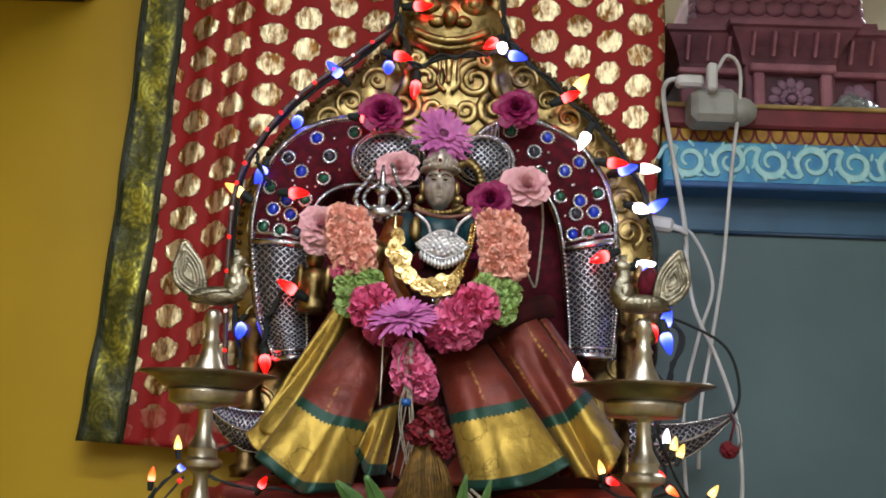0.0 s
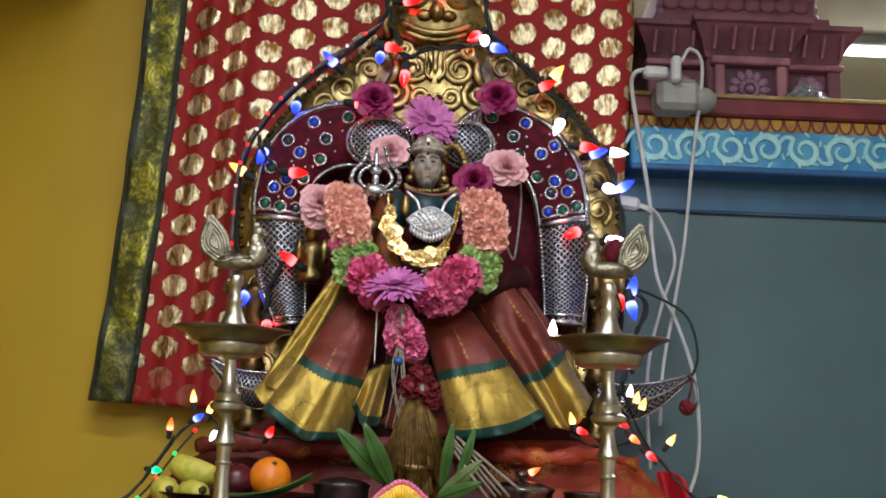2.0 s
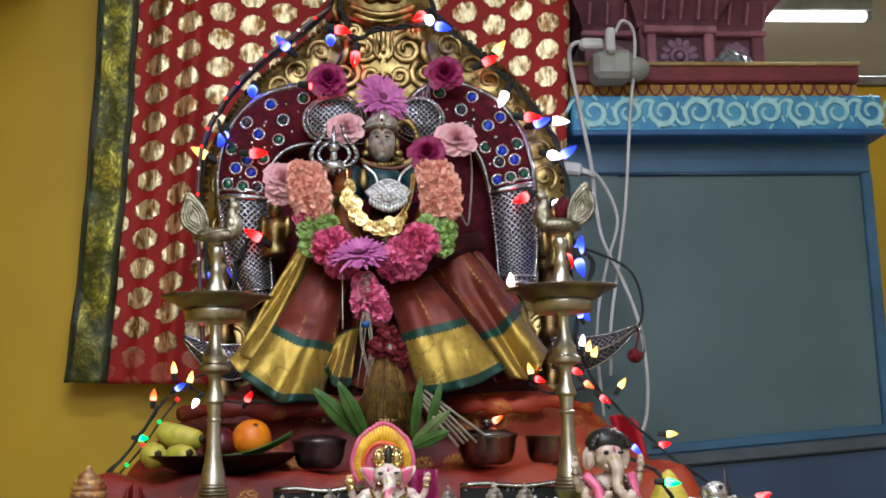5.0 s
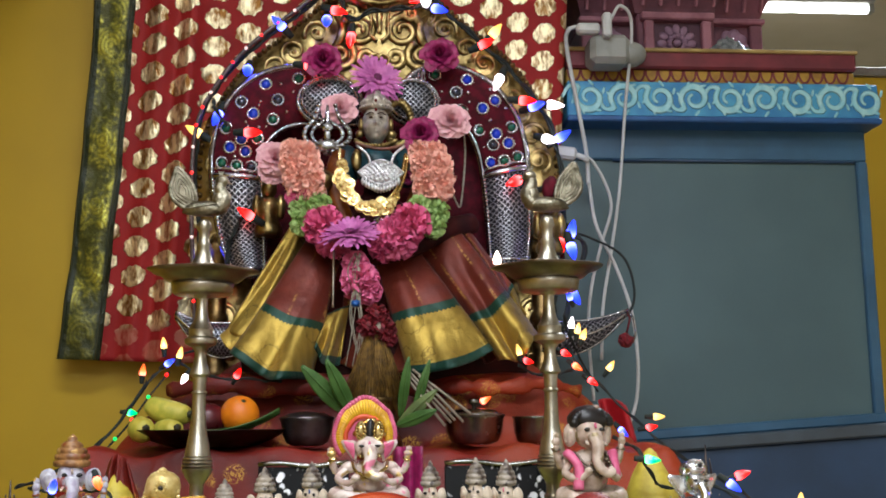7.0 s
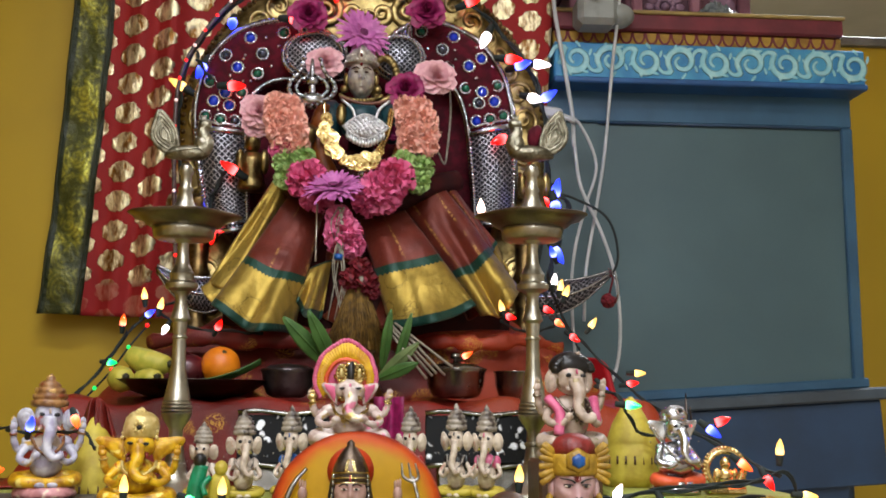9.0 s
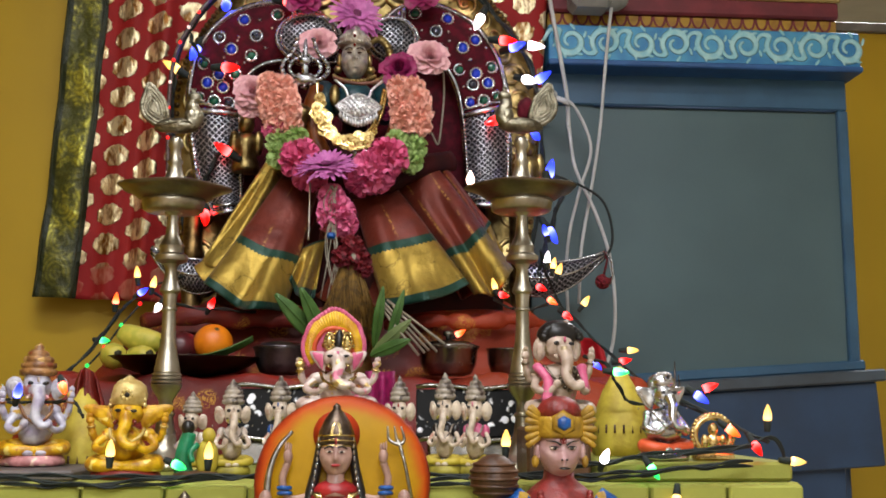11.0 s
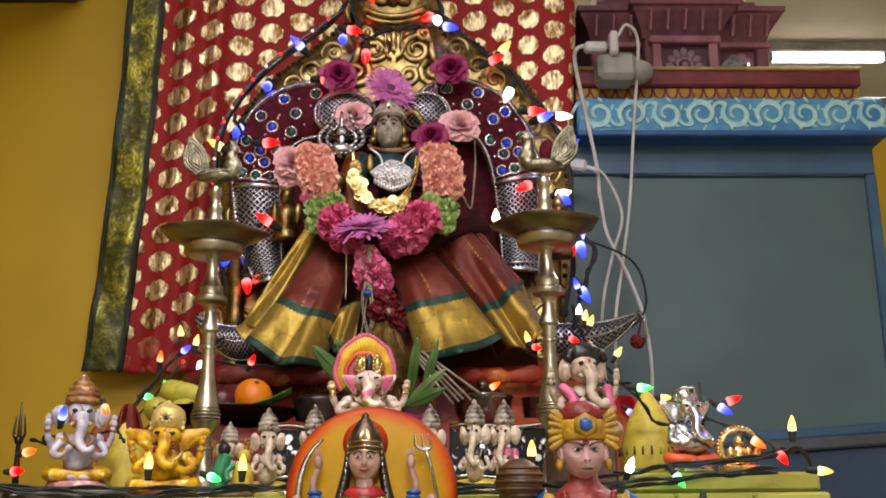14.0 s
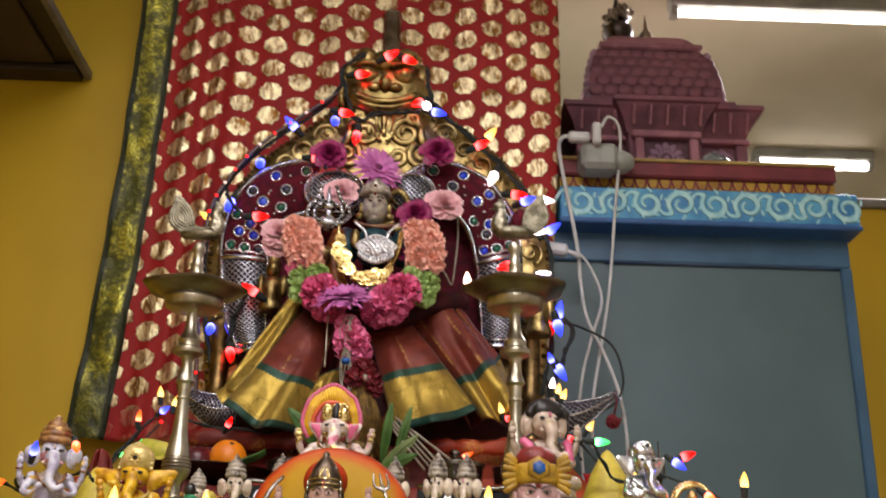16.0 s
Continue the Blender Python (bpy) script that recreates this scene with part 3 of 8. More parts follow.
part("body", box(B(), (0.64, 2.40, 0.02), (1.308, 2.93, 1.93), 0, 0.004), BLUE_DARK, shrine)
tilt = pose(1.34, 2.35, 0.985, 0, -3.7, 0)
part("bottom_rail", box(B(), (-0.94, -0.022, 0.008), (-0.01, 0.05, 0.034), 0, 0.004), BLUE_FRAME, shrine, at=tilt)
part("ledge", box(B(), (-0.94, -0.06, -0.024), (0.025, 0.07, 0.008), 0, 0.005), mat("dull_ledge_paint", "46525c", "383f46", rough=0.5, scale=8), shrine, "dull blue-grey ledge under the panel", at=tilt)
part("base_box", box(B(), (-0.94, -0.04, -0.24), (0.005, 0.05, -0.024), 0, 0.004), BLUE_DARK, shrine, at=tilt)
part("plinth", box(B(), (0.40, 2.335, 0.0), (1.265, 2.40, 0.760), 0, 0.004), BLUE_DARK, shrine)
part("bead", tube(B(), [(0.62, 2.338, 1.689), (1.0, 2.338, 1.689), (1.283, 2.338, 1.689), (1.283, 2.338, 1.688)], 0.004, 6), BLUE_DARK, shrine)

frieze = part("frieze_beam", box(B(), (0.487, 2.255, 1.778), (1.324, 2.40, 1.882), 0, 0.004), FRIEZE_BLUE, shrine, "sky-blue beam painted with pale scrolls")
part("lower_moulding", box(B(), (0.486, 2.249, 1.772), (1.328, 2.40, 1.788), 0, 0.004), mat("frieze_edge_blue", "2a5c94", "204a7c", rough=0.5), shrine)


def scroll_mesh(turn):
    """A painted acanthus scroll: a broad spiral stroke, a curling tail and small leaf dabs."""
    bm = B()
    pts = []
    for k in range(26):
        a = k / 25 * 2.7 * math.pi
        r = 0.040 * (1 - 0.72 * k / 25)
        pts.append((turn * r * math.cos(a + 2.4), 0, r * math.sin(a + 2.4)))
    tail = [(turn * (-0.072 + 0.016 * k), 0, 0.034 * math.sin(k * 0.95)) for k in range(3)]
    tube(bm, smooth_line(tail + pts[::2], 3), lambda t: 0.0105 - 0.0065 * abs(2 * t - 0.9), 6, 0, 0.10)
    for k in range(6):
        a = 0.5 + k * 0.95
        c = Vector((turn * 0.043 * math.cos(a), 0, 0.040 * math.sin(a)))
        ball(bm, c, (0.011, 0.0010, 0.0042), 0, 8, 5, Euler((0, -(a + 0.8) * turn, 0)).to_matrix().to_4x4())
    return mesh_of("scroll", bm, SCROLL_WHITE)


scrolls = [scroll_mesh(1), scroll_mesh(-1)]
for k in range(9):
    part("scroll", scrolls[k % 2], None, frieze, at=pose(0.545 + 0.0935 * k, 2.2537, 1.836, 0, 180 * (k % 2), 0))

cornice = part("red_cornice", box(B(), (0.490, 2.27, 1.924), (1.278, 2.93, 1.974), 0, 0.006), CORNICE_RED, shrine, "dark red cornice over an ochre petal band")
part("petal_band", box(B(), (0.490, 2.285, 1.882), (1.276, 2.40, 1.924), 0, 0.003), OCHRE, shrine)
petal_line = B()
tube(petal_line, [(0.016 * math.cos(math.pi * k / 8), 0, -0.030 * math.sin(math.pi * k / 8)) for k in range(9)], 0.0028, 6, 0, 0.6)
petal_me = mesh_of("painted_petal", petal_line, CORNICE_RED)
for k in range(22):
    part("painted_petal", petal_me, None, cornice, at=(0.512 + 0.0348 * k, 2.2845, 1.922))
part("gilt_line", box(B(), (0.490, 2.262, 1.968), (1.280, 2.30, 1.978), 0, 0.002), mat("gilt_edge", "a89050", "806838", rough=0.5), shrine)

# ---- temple tower on the shrine ----
tower = thing("temple_tower", "mauve-red model temple tower with deep eaves and a dark finial", "model temple", (0.828, 2.66, 1.976))
MOULDING = mat("mauve_moulding", "a06c78", "7c4c58", rough=0.65, scale=20)
part("wall_block", box(B(), (-0.255, -0.20, 0.0), (0.255, 0.24, 0.155), 0, 0.006), MAUVE, tower)
part("niche_bay", box(B(), (-0.110, -0.255, 0.0), (0.110, -0.19, 0.155), 0, 0.004), MAUVE, tower)
part("niche_panel", box(B(), (-0.068, -0.258, 0.010), (0.068, -0.25, 0.125), 0, 0.002), mat("dark_mauve_paint", "583844", "402430", rough=0.7, scale=20), tower, "dark recess of the niche")
for name, lo, hi in (("niche_jamb", (-0.095, -0.280, 0.0), (-0.068, -0.255, 0.128)), ("niche_jamb", (0.068, -0.280, 0.0), (0.095, -0.255, 0.128)),
                     ("niche_lintel", (-0.104, -0.286, 0.128), (0.104, -0.255, 0.150)), ("string_course", (-0.268, -0.230, 0.140), (-0.112, -0.19, 0.156)), ("string_course", (0.112, -0.230, 0.140), (0.268, -0.19, 0.156)),
                     ("sill", (-0.120, -0.290, 0.0), (0.120, -0.257, 0.010))):
    part(name, box(B(), lo, hi, 0, 0.004), MOULDING, tower)
rosette = B()
for k in range(12):
    a = math.tau * k / 12
    ball(rosette, (0.042 * math.cos(a), -0.259, 0.066 + 0.042 * math.sin(a)), (0.016, 0.005, 0.011), 0, 8, 5, Euler((0, -a, 0)).to_matrix().to_4x4())
    ball(rosette, (0.022 * math.cos(a + 0.3), -0.261, 0.066 + 0.022 * math.sin(a + 0.3)), 0.008, 0, 7, 5)
ball(rosette, (0, -0.261, 0.066), 0.012)
part("rosette", rosette, MAUVE_PALE, tower, "pale carved rosette in the niche")
for s in (-1, 1):
    bm = B()
    for k in range(9):
        a = math.tau * k / 9
        ball(bm, (s * 0.18 + 0.032 * math.cos(a), -0.203, 0.072 + 0.042 * math.sin(a)), (0.018, 0.006, 0.020), 0, 8, 5)
    part("wall_relief", bm, MAUVE_PALE, tower, "pale carved flower panel")
    part("pilaster", box(B(), (s * 0.243 - 0.018, -0.222, 0.0), (s * 0.243 + 0.018, -0.19, 0.140), 0, 0.004), MAUVE, tower)


def stepped(prof):
    """A square-planned form from rows of half width, half depth and height."""
    bm = B()
    rings = [[bm.verts.new(p) for p in ((-w, -d, z), (w, -d, z), (w, d, z), (-w, d, z))] for w, d, z in prof]
    for a, b in zip(rings, rings[1:]):
        for k in range(4):
            face(bm, (a[k], a[(k + 1) % 4], b[(k + 1) % 4], b[k]), 0, False)
    face(bm, rings[-1], 0, False)
    face(bm, rings[0][::-1], 0, False)
    return bm


# overhanging eaves: a curved cove under a thin slab, with a projecting middle bay
cove = [(0.258, 0.21, 0.156), (0.262, 0.215, 0.170), (0.272, 0.232, 0.195), (0.290, 0.255, 0.222), (0.296, 0.262, 0.232), (0.304, 0.272, 0.236), (0.304, 0.272, 0.250), (0.290, 0.26, 0.254)]
eave = part("eave", stepped(cove), MAUVE, tower, "coved mauve eave")
part("eave_bay", stepped([(w - 0.145, d + 0.040, z + 0.001) for w, d, z in cove]), MAUVE, tower)
rib = box(B(), (-0.004, -0.010, 0.0), (0.004, 0.010, 0.060), 0, 0.002)
rib_me = mesh_of("eave_rib", rib, MOULDING)
for k in range(11):
    x = -0.25 + 0.05 * k
    part("eave_rib", rib_me, None, eave, at=pose(x, -0.243 - (0.040 if abs(x) < 0.14 else 0.0), 0.168, 28, 0, 0))
roof = part("roof", stepped([(0.278, 0.245, 0.252), (0.262, 0.23, 0.258), (0.238, 0.215, 0.275), (0.236, 0.213, 0.292), (0.210, 0.19, 0.296), (0.206, 0.186, 0.32), (0.206, 0.18, 0.36), (0.202, 0.172, 0.42),
                             (0.190, 0.156, 0.47), (0.168, 0.136, 0.505), (0.160, 0.13, 0.515)]), MAUVE, tower, "curved mauve roof with scale tiles")
part("roof_beam", stepped([(0.158, 0.14, 0.512), (0.166, 0.148, 0.518), (0.166, 0.148, 0.532), (0.150, 0.13, 0.540), (0.128, 0.105, 0.575), (0.112, 0.09, 0.590), (0.08, 0.06, 0.594)]), MOULDING, tower)
scale_bm = B()
ball(scale_bm, (0, 0, 0), (0.026, 0.008, 0.021), 0, 10, 6)
scale_me = mesh_of("scale_tile", scale_bm, MAUVE)
for j in range(5):
    z = 0.335 + 0.038 * j
    w = 0.200 - 0.03 * (j / 4) ** 2
    d = 0.186 - 0.050 * max(0.0, (z - 0.33) / 0.175) ** 1.4
    for k in range(9):
        x = -w + 2 * w * (k + 0.25 + 0.5 * (j % 2)) / 9
        part("scale_tile", scale_me, None, roof, at=(x, -d - 0.002, z))
for s in (-1, 1):
    bm = B()
    for k in range(7):
        t = k / 6
        ball(bm, (s * (0.212 - 0.03 * t * t), -0.16 + 0.03 * t, 0.31 + 0.18 * t), (0.016, 0.022, 0.020), 0, 8, 6)
    part("hip_crest", bm, MAUVE_PALE, tower, "pale carved crest along the roof hip")
wing = B()
sheet(wing, lambda a, b: Vector((-0.24 + 0.13 * b ** 2.2, 0.02 + 0.28 * a, 0.02 + 0.50 * b)), 8, 16)
part("side_roof", wing, STEEL_DARK, tower, "dark curved flank of the tower", fix=False, thick=0.02)
finial = part("finial", lathe(B(), [(0.034, 0), (0.040, 0.006), (0.022, 0.018), (0.030, 0.028), (0.052, 0.055), (0.050, 0.080), (0.030, 0.100), (0.036, 0.110), (0.018, 0.125), (0.012, 0.17), (0.002, 0.22)], 18, (-0.075, 0.0, 0.592)), STEEL_DARK, tower, "dark pot-shaped finial")
bm = B()
for k in range(34):
    a, q = k * 2.39996, 0.03 + 0.022 * ((k * 0.618) % 1.0)
    ball(bm, (-0.075 + q * math.cos(a), q * math.sin(a), 0.66 + 0.11 * ((k * 0.37) % 1.0)), (0.016, 0.006, 0.011), 0, 7, 5, Euler((k, a, k * 0.7)).to_matrix().to_4x4())
part("leaf_crest", bm, BRASS_DARK, finial, "dark metal leaves round the finial")
part("small_finial", lathe(B(), [(0.02, 0), (0.026, 0.01), (0.010, 0.02), (0.024, 0.04), (0.022, 0.06), (0.008, 0.08), (0.001, 0.14)], 14, (0.02, 0.0, 0.592)), BRASS_DARK, tower, "small dark finial")

# ---- adaptor, bag and cords on the shrine ----
strip = thing("power_adaptor", "grey-white power adaptor with plugs on the red cornice", "adaptor", (0.597, 2.230, 1.938))
part("case", box(B(), (-0.060, -0.05, -0.030), (0.045, 0.04, 0.048), 0, 0.014), PLASTIC_WHITE, strip)
part("end_block", ball(B(), (0.050, -0.004, 0.006), (0.046, 0.036, 0.034), 0, 20, 12), PLASTIC_WHITE, strip, "rounded grey-white end")
part("plug", box(B(), (-0.030, -0.075, 0.03), (-0.008, -0.045, 0.095), 0, 0.006), CORD_WHITE, strip)
part("side_plug", box(B(), (-0.095, -0.06, 0.045), (-0.035, -0.03, 0.072), 0, 0.008), CORD_WHITE, strip)
def crumple(a, b):
    t, q = math.tau * a, b
    d = Vector((math.cos(t) * q, math.sin(t) * q, 0))
    ridge = 1 - abs(noise.noise((d.x * 2.6, d.y * 2.6, 4.2))) * 1.6 + 0.35 * noise.noise((d.x * 7, d.y * 7, 1.1))
    z = (1 - q ** 1.6) * (0.030 + 0.034 * ridge) + 0.004 * noise.noise((d.x * 15, d.y * 15, 0.4))
    return Vector((0.082 * d.x * (1 + 0.18 * noise.noise((d.y * 4, 0.3, 2.0))), 0.045 * d.y, max(0.001, z)))


bag = sheet(B(), crumple, 48, 18)
solid("plastic_bag", bag, BAG, "crumpled clear plastic bag lying on the red cornice", "bag", (0.955, 2.34, 1.978), fix=False, thick=0.001)


def cord(pts, rad, material, label, name="white_cable"):
    return solid(name, tube(B(), smooth_line(pts, 8), rad, 8), material, label, "cord")


cord([(0.515, 2.20, 2.01), (0.485, 2.205, 2.0), (0.483, 2.225, 1.96), (0.512, 2.24, 1.80), (0.530, 2.24, 1.68), (0.533, 2.24, 1.60)], 0.0058, CORD_WHITE, "thick white power cord hanging beside the curtain")
cord([(0.59, 2.17, 2.02), (0.615, 2.17, 2.055), (0.648, 2.19, 2.01), (0.634, 2.235, 1.80), (0.612, 2.24, 1.58), (0.585, 2.24, 1.42), (0.560, 2.24, 1.28), (0.553, 2.24, 1.15)], 0.0042, CORD_WHITE, "thin white cord hanging down the teal panel")
cord([(0.50, 2.22, 1.675), (0.545, 2.22, 1.65), (0.590, 2.24, 1.55), (0.560, 2.24, 1.44), (0.532, 2.24, 1.33), (0.522, 2.24, 1.22), (0.53, 2.24, 1.05)], 0.0042, CORD_WHITE, "white extension cord looping down the teal panel")
cord([(0.533, 2.235, 1.60), (0.545, 2.22, 1.49), (0.590, 2.21, 1.38), (0.625, 2.21, 1.27), (0.637, 2.21, 1.15), (0.630, 2.21, 1.05), (0.605, 2.21, 0.98)], 0.0046, CORD_WHITE, "white cord curving behind the oil lamp")
cord([(0.46, 2.20, 1.47), (0.52, 2.18, 1.45), (0.60, 2.17, 1.40), (0.625, 2.17, 1.31), (0.60, 2.17, 1.25), (0.54, 2.16, 1.22)], 0.0032, CABLE_DARK, "thin dark cable of the light string", "dark_cable")
plug2 = B()
box(plug2, (-0.04, -0.015, -0.016), (0.028, 0.015, 0.016), 0, 0.007)
tube(plug2, [(0.02, 0, 0), (0.045, 0, -0.005), (0.06, 0, -0.012)], 0.006, 8)
solid("cord_connector", plug2, CORD_WHITE, "white plug connector on the extension cord", "plug", pose(0.468, 2.205, 1.672, 0, 8, 0))

# ---- curtain ----
def curtain_x(a, z):
    left = -0.752 - 0.066 * max(0.0, (2.09 - z) / 0.91) ** 1.4 + 0.03 * max(0.0, z - 2.09)
    right = 0.497 - 0.028 * max(0.0, (2.11 - z) / 0.4)
    return left + (right - left) * a


def curtain_fn(a0, a1):
    def fn(a, b):
        z = 2.93 - b * 1.765
        a = a0 + (a1 - a0) * a
        z += 0.04 * math.sin(a * 2.2) * (b - 0.3) * -0.8
        x = curtain_x(a, z)
        fold = 0.012 * math.sin(a * 41 + 0.8 * math.sin(z * 3)) * (0.4 + 0.6 * b) + 0.022 * math.exp(-((a - 0.145) / 0.02) ** 2) + 0.020 * math.exp(-((a - 0.215) / 0.016) ** 2) - 0.014 * math.exp(-((a - 0.18) / 0.014) ** 2)
        fold += 0.010 * noise.noise((x * 16, z * 7, 2.1)) * (1.8 if a < 0.09 else 0.6) + 0.010 * math.sin(a * 17 + z * 2.2) + 0.004 * noise.noise((x * 14, z * 9, 0.3))
        y = 2.280 + 0.095 * b * b * (1 - a) - fold
        return Vector((x, y, z))
    return fn


def cloth_uv(a, b):
    """Metres across and down the cloth, with the weave drawn tighter beside the shrine."""
    x = curtain_x(0.082 + 0.918 * a, 2.05)
    return x + 0.626 + 0.14 * max(0.0, x - 0.29), 0.762 - b * 1.765


curtain = thing("wall_curtain", "red brocade curtain with gold medallions and an olive-green border", "curtain", (0, 0, 0))
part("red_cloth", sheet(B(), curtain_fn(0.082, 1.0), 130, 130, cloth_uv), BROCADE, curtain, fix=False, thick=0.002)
part("green_border", sheet(B(), curtain_fn(0.0, 0.086), 12, 130, lambda a, b: (a * 0.108, 0.07 - b * 1.79)), BORDER, curtain, "olive-green border with woven gold rosettes", fix=False, thick=0.003)
for a in (0.004, 0.078):
    part("piping", tube(B(), [curtain_fn(0, 1)(a, b / 60) + Vector((0, -0.004, 0)) for b in range(61)], 0.0025, 6), mat("border_piping", "3a3c18", "1c1e0c", rough=0.6), curtain)
cord([(-0.95, 2.32, 2.938), (-0.1, 2.32, 2.938), (0.55, 2.32, 2.938)], 0.013, STEEL, "steel curtain rod under the ceiling", "curtain_rod")

# ---- gilded arch behind the goddess ----
ARCH_L = [(-0.40, 1.12), (-0.425, 1.30), (-0.441, 1.50), (-0.442, 1.67), (-0.395, 1.789), (-0.328, 1.882), (-0.233, 1.964), (-0.137, 2.046), (-0.11, 2.08)]


def arch_outer(t, side):
    p = smooth_line([(x, 0, z) for x, z in ARCH_L], 8)
    q = p[min(int(t * (len(p) - 1)), len(p) - 1)]
    return Vector((-q.x * 0.995 if side > 0 else q.x, 0, q.z + (0.015 if side > 0 else 0)))


arch = thing("gilded_arch", "gilded repousse arch standing behind the goddess statue", "arch", (0, 0, 0))
for side in (-1, 1):
    def band(a, b, side=side):
        p = arch_outer(b, side)
        inner = Vector((p.x * 0.72, 0, 1.12 + (p.z - 1.12) * 0.87))
        q = p.lerp(inner, a)
        return Vector((q.x, 2.165 - 0.02 * math.sin(math.pi * a) - 0.004 * math.sin(b * 90) * math.sin(math.pi * a), q.z))
    part("arch_band", sheet(B(), band, 12, 64), GOLD, arch, fix=False, thick=0.008)
    for k in range(15):
        p = arch_outer((k + 0.6) / 15.5, side)
        c = Vector((p.x * 0.88, 2.145, 1.12 + (p.z - 1.12) * 0.945))
        bm = B()
        pts = []
        for i in range(22):
            a = i / 21 * 2.6 * math.pi + k
            r = 0.034 * (1 - 0.75 * i / 21)
            pts.append(c + Vector((side * r * math.cos(a), -0.008 * i / 21, r * math.sin(a))))
        tube(bm, pts, lambda t: 0.0075 - 0.004 * t, 7)
        ball(bm, c, 0.008)
        part("scroll_relief", bm, GOLD, arch)
    # beaded rim
    bm = B()
    for k in range(70):
        p = arch_outer(k / 70, side)
        ball(bm, (p.x * 0.985, 2.155, p.z), 0.007, 0, 8, 5)
    part("beaded_rim", bm, GOLD_DULL, arch)
    # small column at the foot of the arch, with rings
    bm = lathe(B(), [(0.03, 0), (0.034, 0.02), (0.02, 0.03), (0.026, 0.08), (0.02, 0.13), (0.03, 0.14), (0.022, 0.16), (0.024, 0.30), (0.032, 0.31), (0.018, 0.33)], 14, (side * 0.385, 2.12, 1.10))
    part("column", bm, GOLD_DULL, arch)
part("back_plate", sheet(B(), lambda a, b: Vector(((a - 0.5) * 0.70 * (1 - 0.55 * b ** 3), 2.172 + 0.004 * math.sin(a * 40) * math.sin(b * 50), 1.12 + b * 0.90)), 40, 40), VELVET, arch, "dark red velvet backing", fix=False, thick=0.004)

# neck plate with large volutes between arch and lion relief
plate = B()
sheet(plate, lambda a, b: Vector(((a - 0.5) * (0.36 - 0.14 * b), 2.135 - 0.022 * math.sin(math.pi * a), 1.82 + 0.22 * b)), 20, 14)
for s in (-1, 1):
    for cx, cz, r0, ph in ((0.055, 1.955, 0.045, 0.5), (0.10, 1.89, 0.038, 2.0), (0.035, 1.885, 0.026, 3.4), (0.075, 2.0, 0.02, 1.0)):
        pts = []
        for i in range(24):
            a = i / 23 * 3.0 * math.pi + ph
            r = r0 * (1 - 0.8 * i / 23)
            pts.append((s * (cx + r * math.cos(a)), 2.115 - 0.006 * i / 23, cz + r * math.sin(a)))
        tube(plate, pts, lambda t: 0.0115 - 0.006 * t, 9, 0, 0.6)
tube(plate, smooth_line([(-0.004, 2.106, 2.030), (-0.004, 2.104, 1.985), (-0.004, 2.104, 1.945)], 5), lambda t: 0.010 - 0.004 * t, 9, 0, 0.6)
for s in (-1, 1):
    tube(plate, smooth_line([(s * 0.030 - 0.004, 2.108, 2.028), (s * 0.020 - 0.004, 2.106, 1.985), (s * 0.022 - 0.004, 2.104, 1.945), (s * 0.006 - 0.004, 2.103, 1.925)], 6), 0.0045, 8)
    tube(plate, smooth_line([(s * 0.115, 2.125, 2.00), (s * 0.095, 2.112, 1.965), (s * 0.105, 2.115, 1.925), (s * 0.140, 2.13, 1.895)], 6), lambda t: 0.012 * math.sin(math.pi * (0.1 + 0.8 * t)), 9, 0, 0.6)
    tube(plate, smooth_line([(-0.005, 2.105, 1.846), (s * 0.020 - 0.005, 2.104, 1.862), (s * 0.024 - 0.005, 2.104, 1.882), (s * 0.008 - 0.005, 2.104, 1.892), (-0.005, 2.104, 1.880)], 6), 0.0040, 8)
for k in range(12):
    a = math.tau * k / 12
    ball(plate, (0.016 * math.cos(a) - 0.005, 2.108, 1.868 + 0.016 * math.sin(a)), 0.006, 0, 7, 5)
part("volute_plate", plate, GOLD, arch, fix=False)

lion = B()
ball(lion, (0, 0, 0), (0.118, 0.045, 0.085), 0, 24, 14)
for s in (-1, 1):
    ball(lion, (s * 0.05, -0.04, 0.032), (0.030, 0.018, 0.022))
    ball(lion, (s * 0.05, -0.055, 0.032), (0.014, 0.008, 0.013))
    ball(lion, (s * 0.028, -0.045, -0.008), (0.020, 0.014, 0.014))
    tube(lion, [(s * (0.015 + 0.02 * k), -0.05 + 0.004 * k, 0.058 + 0.012 * math.sin(k * 0.8)) for k in range(5)], 0.007, 7)
    ball(lion, (s * 0.095, 0.0, 0.055), (0.024, 0.015, 0.034))
    tube(lion, [(s * (0.112 + 0.01 * math.sin(k)), 0.0, -0.05 + 0.025 * k) for k in range(6)], 0.010, 7)
    ball(lion, (s * 0.055, -0.03, 0.09), (0.03, 0.018, 0.03))
ball(lion, (0, -0.052, 0.0), (0.018, 0.018, 0.024))
tube(lion, [(-0.085 + 0.17 * k / 14, -0.040 - 0.012 * math.sin(math.pi * k / 14), -0.025 - 0.030 * math.sin(math.pi * k / 14)) for k in range(15)], 0.009, 7)
tube(lion, [(-0.075 + 0.15 * k / 14, -0.042 - 0.010 * math.sin(math.pi * k / 14), -0.048 - 0.024 * math.sin(math.pi * k / 14)) for k in range(15)], 0.007, 7)
ball(lion, (0, -0.03, 0.085), (0.035, 0.02, 0.03))
solid("lion_relief", lion, GOLD, "gilded lion-face relief crowning the arch", "relief", (-0.005, 2.13, 2.085))
solid("steel_pole", lathe(B(), [(0.026, 0), (0.026, 1.46), (0.023, 1.465)], 20), STEEL, "plain steel pole standing behind the lion relief", "pole", (0.002, 2.235, 0.94))

